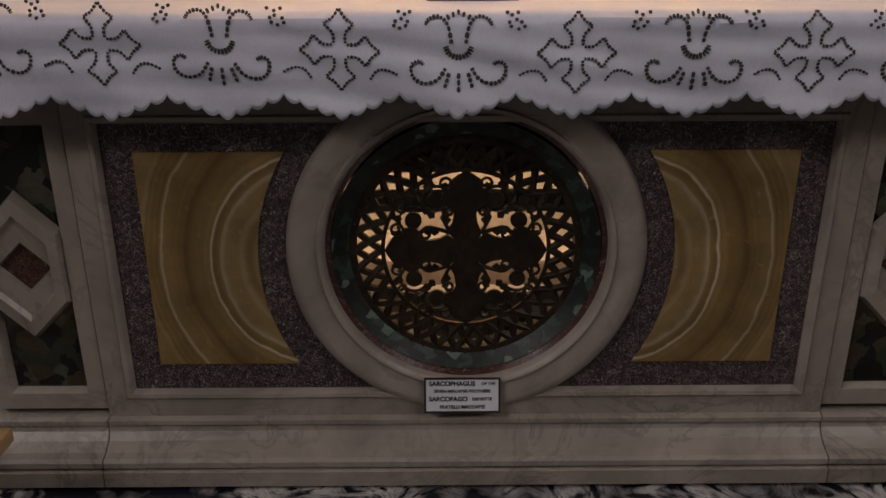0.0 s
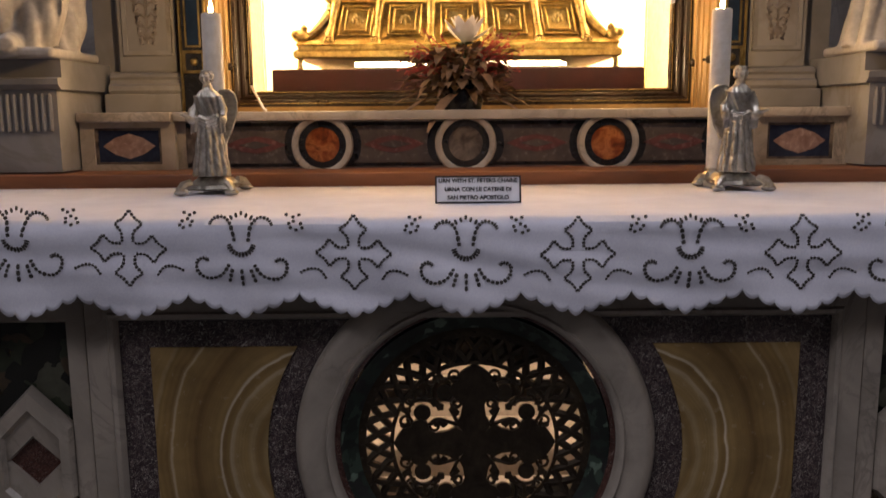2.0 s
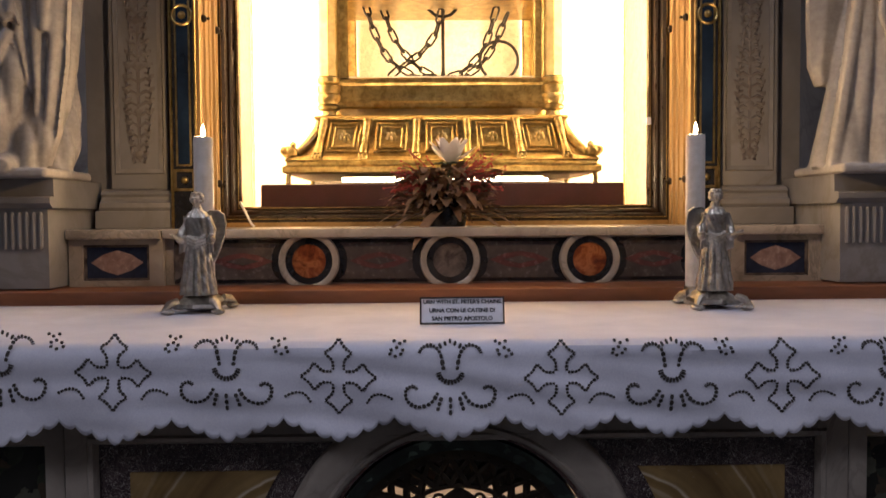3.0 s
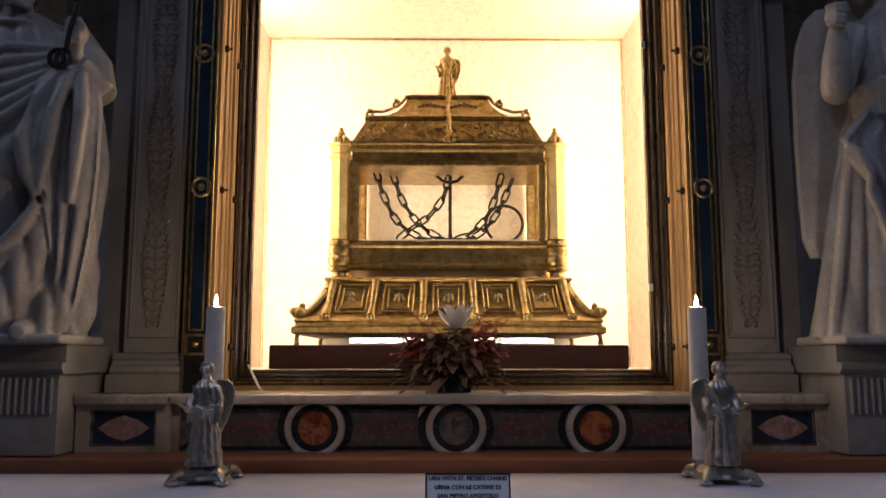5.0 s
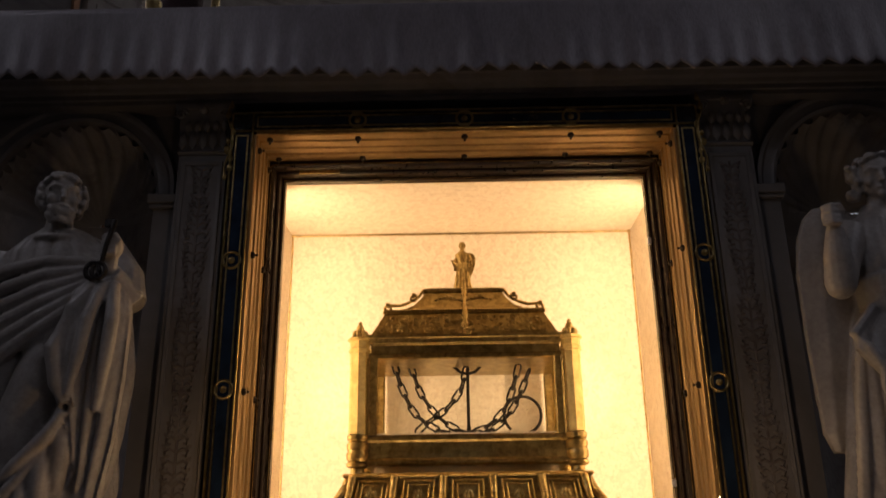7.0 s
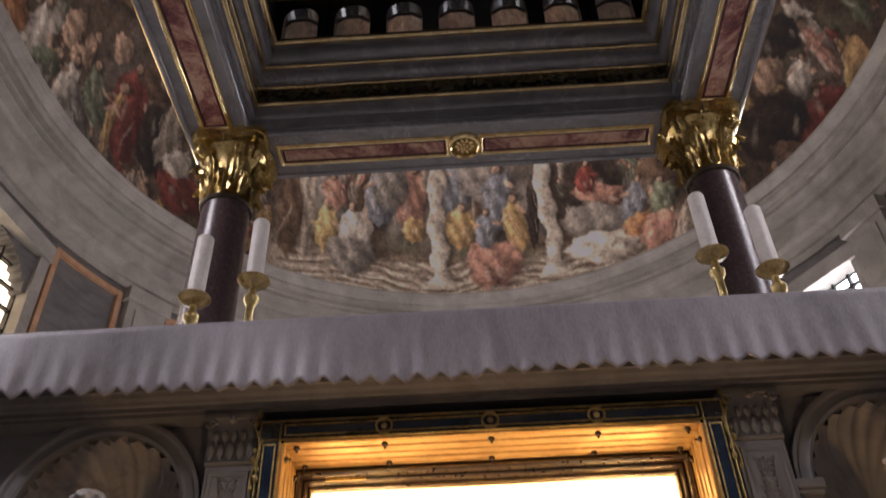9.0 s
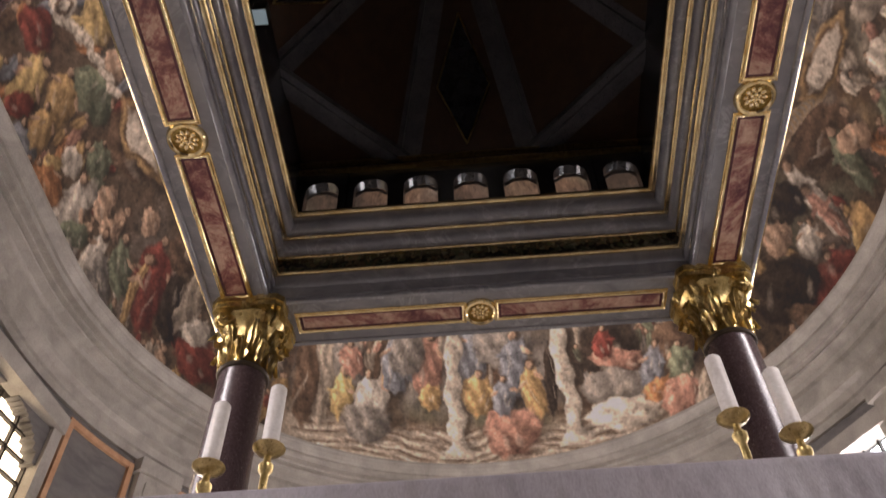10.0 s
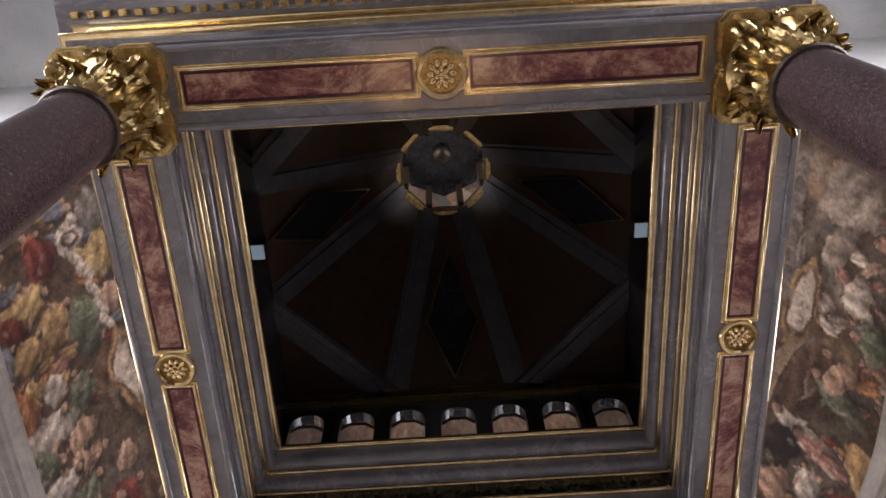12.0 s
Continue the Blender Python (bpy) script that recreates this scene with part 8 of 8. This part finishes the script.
# broad grounds: brown hillsides, dark hollows, hazy distance above one side
for k in range(520):
    stroke(rnd.choice(["brown", "dark", "grey", "brown", "brown", "green", "dark"]), rnd.uniform(F_P0, F_P1), rnd.uniform(0, 74), 0, 0, rnd.uniform(0.25, 0.9), rnd.uniform(0.2, 0.7), rnd.uniform(-60, 60), 0.9, 0.3, 0.12, 9, alpha=0.6)
for k in range(70):
    stroke(rnd.choice(["stone", "stone", "grey", "brown", "ochre"]), rnd.uniform(-30, 2), rnd.uniform(12, 34), 0, 0, rnd.uniform(0.2, 0.5), rnd.uniform(0.15, 0.4), rnd.uniform(-60, 60), 0.9, 0.4, alpha=0.5)
crowd(176, 211, 4, 33, 60, 0.13, ["ochre", "red", "gold", "rose", "grey", "blue", "orange", "brown"])
crowd(150, 180, 3, 18, 42, 0.12, ["white", "grey", "green", "red", "brown", "skin", "stone"])
crowd(128, 152, 3, 26, 40, 0.13, ["brown", "red", "green", "stone", "ochre"])
crowd(-28, 8, 5, 20, 45, 0.13, ["stone", "skin", "grey", "rose", "pale"])
crowd(2, 46, 2, 20, 34, 0.12, ["brown", "skin", "green", "red", "ochre", "grey"])
crowd(150, 211, 33, 60, 60, 0.2, ["ochre", "stone", "rose", "grey"])
crowd(-30, 30, 33, 60, 60, 0.2, ["ochre", "stone", "rose", "grey"])
# the hall of the middle scene: paved ground, steps, walls between slim uprights
for phi in np.arange(53, 128, 3.0):
    stroke("stone", phi, 5.0, 0, 0, 0.45, 0.55, 0, 0.5, 0.1, 0.06, 12, alpha=0.8, power=4)
    stroke(rnd.choice(["grey", "brown", "grey", "dark"]), phi, 20, 0, 0, 0.30, 0.95, 0, 0.5, 0.2, 0.10, 24, alpha=0.8, power=4)
for phi in (122.5, 120.5, 115, 112, 109.5, 104, 98.5, 88, 80, 69, 66, 60.5):
    stroke("stone", phi, 23.5, 0, 0, 0.06, 0.75, 0, 0.4, 0.8, power=5)
for k in range(9):
    for phi in np.arange(54, 126, 4.0):
        stroke(("brown", "pale")[k % 2], phi + rnd.uniform(-1, 1), 1.6 + 0.85 * k + 0.9 * math.sin(phi * 0.21), 0, 0, rnd.uniform(0.3, 0.6), 0.04, 14 * math.cos(phi * 0.21), 0.7, 0, alpha=0.7)
crowd(99, 118, 19, 25, 14, 0.10, ["rose", "blue", "stone", "ochre"])
crowd(50, 70, 15, 23, 34, 0.10, ["red", "brown", "grey", "green", "rose", "skin"])
CROWD_WEST = [("grey", 205.4, 27.7, 0.29, 0.36, 85), ("red", 201.9, 17, 0.33, 0.32, 69), ("gold", 198.5, 27.9, 0.3, 0.31, 59), ("skin", 191.6, 28.2, 0.23, 0.25, 45), ("gold", 197.3, 11.5, 0.26, 0.5, 5), ("red", 196, 9.1, 0.3, 0.18, 66), ("ochre", 192, 16.3, 0.3, 0.43, 21), ("blue", 191.5, 6.4, 0.35, 0.31, 48), ("ochre", 191.1, 10.8, 0.25, 0.32, 22), ("orange", 185, 6.1, 0.38, 0.42, 87), ("white", 183.8, 13.9, 0.24, 0.2, 23), ("gold", 186.1, 10.6, 0.25, 0.14, 67), ("green", 189.6, 22.4, 0.45, 0.35, 18), ("green", 180.4, 18.8, 0.29, 0.32, 33), ("brown", 178.5, 25.7, 0.43, 0.66, 95), ("white", 178.2, 13.7, 0.32, 0.2, 67), ("skin", 174.6, 17.1, 0.25, 0.18, 64)]
FRONT_WEST = [("white", 178.6, 7.8, 0.29, 0.68, 12), ("orange", 184.2, 7.1, 0.36, 0.35, 60), ("skin", 174.1, 14.6, 0.24, 0.19, 45), ("skin", 171.2, 14, 0.24, 0.15, 42), ("green", 175.5, 7.5, 0.33, 0.21, 39), ("white", 170.3, 8, 0.21, 0.49, 8), ("grey", 173.6, 3.1, 0.26, 0.38, 21), ("grey", 167.1, 7.4, 0.21, 0.45, 32), ("green", 164.6, 11.4, 0.27, 0.49, 33), ("red", 158.6, 13.6, 0.39, 0.82, 14), ("ochre", 160.8, 10.3, 0.09, 0.67, 5), ("dark", 153, 13.6, 0.24, 0.65, 18), ("skin", 165.5, 21.6, 0.23, 0.23, 42), ("brown", 156.6, 22.4, 0.33, 0.39, 35), ("stone", 150.4, 18.3, 0.21, 0.76, 2), ("red", 145, 8.6, 0.49, 0.48, 19), ("white", 147, 13.6, 0.33, 0.24, 23)]
FORMS_EAST = [("stone", -20.3, 26.5, 0.12, 0.62, -86), ("grey", -9, 25.7, 0.1, 0.65, -97), ("rose", -19.6, 28.9, 0.13, 0.37, -87), ("skin", -12, 27.8, 0.15, 0.21, -81), ("stone", -24.4, 17.6, 0.47, 0.58, 12), ("stone", -16.4, 18.7, 0.43, 0.25, -38), ("pale", -11, 13.8, 0.29, 0.25, -34), ("green", -5.6, 9.6, 0.31, 0.29, -29), ("brown", 6.4, 20.7, 0.41, 0.66, -100), ("white", 15.3, 16, 0.2, 0.8, -5), ("rose", 15.8, 13.3, 0.14, 0.54, -3), ("dark", 19.4, 20.9, 0.44, 0.38, -19), ("green", 6.1, 13.8, 0.22, 0.6, -13), ("orange", 0.2, 10.1, 0.17, 0.34, 13), ("skin", 2.7, 14.9, 0.46, 0.21, -46), ("gold", 13, 3.7, 0.36, 0.53, 6), ("skin", 24, 17.8, 0.19, 0.21, -26), ("white", 21.6, 12.8, 0.27, 0.27, -52)]
LOW_EAST = [("white", 21.6, 12.9, 0.25, 0.35, -45), ("red", 22.4, 4.8, 0.56, 0.46, -14), ("dark", 29.2, 10.8, 0.72, 0.58, -15), ("skin", 25.8, 18.5, 0.24, 0.32, -33), ("ochre", 12.6, 4.8, 0.59, 0.28, -101), ("brown", 27.5, 2.3, 0.68, 0.21, -59)]
HALL_WEST = [("grey", 117.4, 19, 0.39, 1, 10), ("stone", 121.3, 16.1, 0.19, 1, 7), ("gold", 117.2, 13.7, 0.23, 0.51, 8), ("rose", 116.4, 21.1, 0.25, 0.31, 20), ("white", 111.5, 14.5, 0.36, 0.47, 6), ("grey", 111.5, 9.6, 0.47, 0.38, 5), ("blue", 107.4, 22, 0.25, 0.66, 5), ("rose", 101.1, 21.8, 0.32, 0.6, 2), ("ochre", 100, 16, 0.22, 0.3, 1), ("grey", 105.4, 24.9, 0.35, 0.55, 5), ("blue", 91.6, 23.7, 0.28, 0.65, -2), ("ochre", 90.9, 16.1, 0.3, 0.47, -3), ("grey", 84.8, 26.7, 0.62, 0.5, -6), ("blue", 83.2, 21.2, 0.28, 0.7, -6), ("ochre", 80.3, 16.2, 0.22, 0.52, 4), ("rose", 85.2, 8.7, 0.52, 0.58, -5), ("blue", 85.9, 15.7, 0.24, 0.38, -5), ("dark", 76.5, 18.2, 0.14, 0.79, -9)]
HALL_EAST = [("dark", 64, 19.9, 0.61, 0.62, -16), ("brown", 51.9, 15.3, 0.52, 0.51, -20), ("rose", 62.8, 17.7, 0.53, 0.22, -23), ("red", 64.6, 21.1, 0.19, 0.31, -16), ("grey", 63.4, 12.4, 0.81, 0.36, -14), ("pale", 64.5, 7.3, 0.67, 0.37, -12), ("blue", 57.3, 13.9, 0.24, 0.4, -17), ("orange", 57.3, 9.5, 0.3, 0.25, -15), ("green", 52.2, 11.8, 0.27, 0.33, -19), ("rose", 54, 6.2, 0.41, 0.37, -36), ("stone", 50.5, 3.4, 0.19, 0.66, -28), ("brown", 124.5, 14.9, 0.26, 0.99, 8)]
for forms in (CROWD_WEST, FRONT_WEST, FORMS_EAST, LOW_EAST, HALL_WEST, HALL_EAST):
    for row in forms:
        form(*row)
# pale scrolled frames beside the hall
for k in range(60):
    t_ = k / 59
    stroke("pale" if k % 3 else "stone", 206 - 19 * t_, 24.5 - 3.5 * math.sin(math.pi * min(1, t_ * 2.2)) * (t_ < 0.45) + 1.6 * t_, 0, 0.05 * math.sin(t_ * 40), 0.10, 0.075, 40 * math.sin(9 * t_), 0.4, 0.6)
    stroke("stone" if k % 3 else "ochre", -4 + 22 * t_, 23.0 + 3.6 * math.sin(math.pi * 0.62 * t_), 0, 0, 0.13, 0.11, 30, 0.4, 0.5)
for phi, a, turn in ((178.0, 27.6, 92), (-5.5, 24.0, -103)):
    stroke("dark", phi, a, 0.05, -0.05, 0.42, 0.82, turn, 0.5, 0, alpha=0.7)
    stroke("ochre", phi, a, 0, 0, 0.34, 0.74, turn, 0.2, 0.5, 0.25, 25)
    stroke("brown", phi, a, 0, 0, 0.28, 0.65, turn, 0.2, 0.3)
    stroke("pale", phi, a, 0, 0, 0.22, 0.56, turn, 0.2, 0.25, 0.06, 18)
for r in (0.24, 0.17, 0.10):
    stroke("pale" if r != 0.17 else "brown", 202.3, 23.0, 0, 0, r, r, 0, 0.25, 0.5, 0.3, 30)
for k in range(30):
    stroke("grey" if k % 4 else "stone", -27 + 0.7 * k, 26.8 + 0.02 * k, 0, 0, 0.11, 0.13, 0, 0.3, 0.3)
# two pale twisted columns
for phi0 in (95.6, 73.4):
    view, u, v = window(phi0, 4.6, 3.4)
    t_ = np.clip(v / 3.2, 0, 1)
    w_ = 0.185 + 0.03 * np.cos(v * 9) + 0.15 * np.clip(1 - v / 0.3, 0, 1)
    x_ = (u - 0.022 * np.sin(v * 9)) / w_
    m_ = np.clip((1.35 - np.abs(x_ - 0.25)) / 0.4, 0, 1) * (v > 0.1) * (v < 3.2)
    lay(view, m_ * 0.55, np.array(PAINT["dark"]))
    m_ = np.clip((1 - np.abs(x_)) / 0.18, 0, 1) * (v > -0.05) * (v < 3.2)
    tone = (0.85 - 0.40 * x_ - 0.12 * x_ ** 2) * (1 + 0.16 * np.sin(17 * v + 2.2 * x_))
    lay(view, m_, np.array(PAINT["pale"]) * np.clip(tone, 0.3, 1.3)[..., None])
# the brush wavers: every outline is drawn out of true
npr = np.random.RandomState(5)


def waver(cells):
    g = npr.normal(0, 1, (cells * F_H // F_W + 3, cells + 3))
    iy, ix = np.linspace(0, g.shape[0] - 2.001, F_H), np.linspace(0, g.shape[1] - 2.001, F_W)
    y0, x0 = iy.astype(int), ix.astype(int)
    fy, fx0 = (iy - y0)[:, None], (ix - x0)[None, :]
    fy, fx0 = fy * fy * (3 - 2 * fy), fx0 * fx0 * (3 - 2 * fx0)
    return (g[y0][:, x0] * (1 - fx0) + g[y0][:, x0 + 1] * fx0) * (1 - fy) + (g[y0 + 1][:, x0] * (1 - fx0) + g[y0 + 1][:, x0 + 1] * fx0) * fy


shift_x, shift_y = (2.2 * waver(45) + 0.9 * waver(130) + 0.35 * waver(480) for _ in range(2))
gi, gj = np.meshgrid(np.arange(F_H), np.arange(F_W), indexing="ij")
canvas = canvas[np.clip(np.rint(gi + shift_y), 0, F_H - 1).astype(int), np.clip(np.rint(gj + shift_x), 0, F_W - 1).astype(int)]
canvas *= np.clip(1 + 0.15 * waver(200) + 0.14 * waver(520), 0.45, 1.7)[..., None]
# fine dry brushwork over all
grain = npr.normal(0, 0.09, (F_H, F_W))
grain = (grain + np.roll(grain, 1, 0) + np.roll(grain, 1, 1)) / 2
canvas *= np.clip(1 + grain, 0.6, 1.5)[..., None]
# age has drawn all colours towards brown
tone_ = canvas @ np.array([0.3, 0.6, 0.1])
canvas = canvas * 0.70 + 0.30 * tone_[..., None] * np.array([1.18, 0.95, 0.78])
# the hall is painted paler than the hillsides, partly to offset its weaker light
canvas *= (0.68 + 0.64 * np.clip(np.minimum(f_phi - 46, 130 - f_phi) / 6, 0, 1))[None, :, None]
canvas = np.clip(1.34 * canvas ** 1.15, 0.012, 0.8)

fp, fa = np.meshgrid(np.radians(f_phi), np.radians(f_a))
rr = AR - 0.02
bent = np.clip(fp, 0, math.pi)
fx_ = rr * np.cos(fa) * np.cos(bent)
fy_ = AC + rr * np.cos(fa) * np.sin(bent) + np.where(fp < 0, fp, np.where(fp > math.pi, math.pi - fp, 0)) * AR
fz_ = AZ + rr * np.sin(fa)
me = bpy.data.meshes.new("painting")
me.vertices.add(F_W * F_H)
me.vertices.foreach_set("co", np.stack([fx_, fy_, fz_], -1).astype(np.float32).ravel())
idx = np.arange(F_W * F_H).reshape(F_H, F_W)
quads = np.stack([idx[:-1, :-1], idx[:-1, 1:], idx[1:, 1:], idx[1:, :-1]], -1).reshape(-1, 4)
me.loops.add(quads.size)
me.loops.foreach_set("vertex_index", quads.astype(np.int32).ravel())
me.polygons.add(len(quads))
me.polygons.foreach_set("loop_start", np.arange(0, quads.size, 4, dtype=np.int32))
me.polygons.foreach_set("use_smooth", np.ones(len(quads), dtype=bool))
me.update()
pig = me.attributes.new("pigment", "FLOAT_COLOR", "POINT")
pig.data.foreach_set("color", np.concatenate([canvas, np.ones((F_H, F_W, 1))], -1).astype(np.float32).ravel())
m, n, links, bsdf = base_material("painted_plaster")
att = n.new("ShaderNodeAttribute")
att.attribute_name = "pigment"
fco = n.new("ShaderNodeTexCoord")
fg = noise_node(n, links, fco.outputs["Object"], 9.0, 8, 0.65, 0.6)
fm = n.new("ShaderNodeMix")
fm.data_type, fm.blend_type = "RGBA", "OVERLAY"
fm.inputs[0].default_value = 0.45
links.new(att.outputs["Color"], fm.inputs[6])
links.new(fg.outputs[0], fm.inputs[7])
links.new(fm.outputs[2], bsdf.inputs["Base Color"])
finish(n, links, bsdf, fco.outputs["Object"], 0.8, 0, 0.06, 25, 0.1)
me.materials.append(m)
fo_ = new("painting", me)
fo_.parent = bpy.data.objects["vault_apse"]
tagged(fo_, "faded fresco of crowded robed shapes and pale twisted columns")

# ---- lower apse: pilasters and windows ----
def apse_pilaster(phi, w):
    bm = bmesh.new()
    for (d, rr, z0, z1) in ((w, 5.86, CHURCH_Z, AZ - 1.40), (w * 0.62, 5.82, CHURCH_Z + 0.5, AZ - 1.75), (w * 1.15, 5.80, AZ - 1.62, AZ - 1.40)):
        pts = []
        for k in (-1, 1):
            a = radians(phi + k * d)
            pts.append((rr * math.cos(a), AC + rr * math.sin(a)))
        for k in (1, -1):
            a = radians(phi + k * d)
            pts.append((6.02 * math.cos(a), AC + 6.02 * math.sin(a)))
        extrude_poly(bm, pts, lambda u, v, h: (u, v, h), z0, z1)
    whole("pilaster_apse", bm, PALE_STUCCO, "pale moulded pilaster on the apse wall", "pilaster", kind="structure", smooth=False)


for phi in (146, 112, 68, 34 - 12):
    apse_pilaster(phi, 3.2)


def wall_band(a0, a1, z0, z1, r0=5.93):
    pts = []
    k = max(2, int(abs(a1 - a0)))
    for i in range(k + 1):
        a = radians(a0 + (a1 - a0) * i / k)
        pts.append((r0 * math.cos(a), AC + r0 * math.sin(a)))
    for i in range(k, -1, -1):
        a = radians(a0 + (a1 - a0) * i / k)
        pts.append((6.02 * math.cos(a), AC + 6.02 * math.sin(a)))
    bm = bmesh.new()
    extrude_poly(bm, pts, lambda u, v, h: (u, v, h), z0, z1)
    whole("trim_apse", bm, PEACH, "narrow peach marble band framing a grey wall panel", "trim", kind="structure", smooth=False)


for a0, a1 in ((149.9, 162.0), (115.6, 142.2), (71.6, 108.4), (40.0, 64.4)):
    wall_band(a0, a0 + 0.8, CHURCH_Z + 0.5, AZ - 1.52)
    wall_band(a1 - 0.8, a1, CHURCH_Z + 0.5, AZ - 1.52)
    wall_band(a0 + 0.85, a1 - 0.85, AZ - 1.60, AZ - 1.52)


def apse_window(phi, half, z0, z1, grid):
    t = thing("apse_window", "tall apse window with leaded panes and bright daylight behind", "window", kind="structure", at=(0, 0, 0))
    A = [phi - half + 2 * half * i / 8 for i in range(9)]

    def cyl_box(bm, a0, a1, r0, r1, zz0, zz1):
        pts = [(r0 * math.cos(radians(a0)), AC + r0 * math.sin(radians(a0))), (r0 * math.cos(radians(a1)), AC + r0 * math.sin(radians(a1))), (r1 * math.cos(radians(a1)), AC + r1 * math.sin(radians(a1))), (r1 * math.cos(radians(a0)), AC + r1 * math.sin(radians(a0)))]
        extrude_poly(bm, pts, lambda u, v, h: (u, v, h), zz0, zz1)

    bm = bmesh.new()
    for a0, a1 in zip(A, A[1:]):
        cyl_box(bm, a0, a1, 6.22, 6.26, z0, z1)
    part("daylight", bm, AMBER_LIGHT if phi > 90 else DAYLIGHT, t, "daylight behind the panes", smooth=False)
    for a0 in A[::2]:
        bm = bmesh.new()
        cyl_box(bm, a0 - 0.16, a0 + 0.16, 6.12, 6.18, z0, z1)
        part("mullion", bm, IRON, t, smooth=False)
    k = 0
    while z0 + grid * k < z1:
        bm = bmesh.new()
        for a0, a1 in zip(A, A[1:]):
            cyl_box(bm, a0, a1, 6.12, 6.18, z0 + grid * k - 0.015, z0 + grid * k + 0.015)
        part("glazing_bar", bm, IRON, t, smooth=False)
        k += 1
    bm = bmesh.new()
    for a0, a1 in ((A[0] - 1.6, A[0]), (A[-1], A[-1] + 1.6)):
        cyl_box(bm, a0, a1, 5.93, 6.2, z0, z1)
    cyl_box(bm, A[0] - 1.8, A[-1] + 1.8, 5.90, 6.2, z1, z1 + 0.25)
    cyl_box(bm, A[0] - 1.8, A[-1] + 1.8, 5.88, 6.2, z0 - 0.2, z0)
    part("surround", bm, PALE_STUCCO, t, "pale stone window surround", smooth=False)
    if phi > 90:
        rise = AR * radians(half)
        bm = bmesh.new()
        for i in range(24):
            a0, a1 = phi - half + half * i / 12, phi - half + half * (i + 1) / 12
            top = z1 - rise + rise * math.sqrt(max(0.0, 1 - ((a0 + a1) / 2 - phi) ** 2 / half ** 2))
            if top < z1 - 0.01:
                cyl_box(bm, a0, a1, 5.99, 6.2, top, z1)
        part("arch_head", bm, TRAVERTINE, t, "grey stone filling over the arched head", smooth=False)


for w in WINDOWS:
    apse_window(*w)
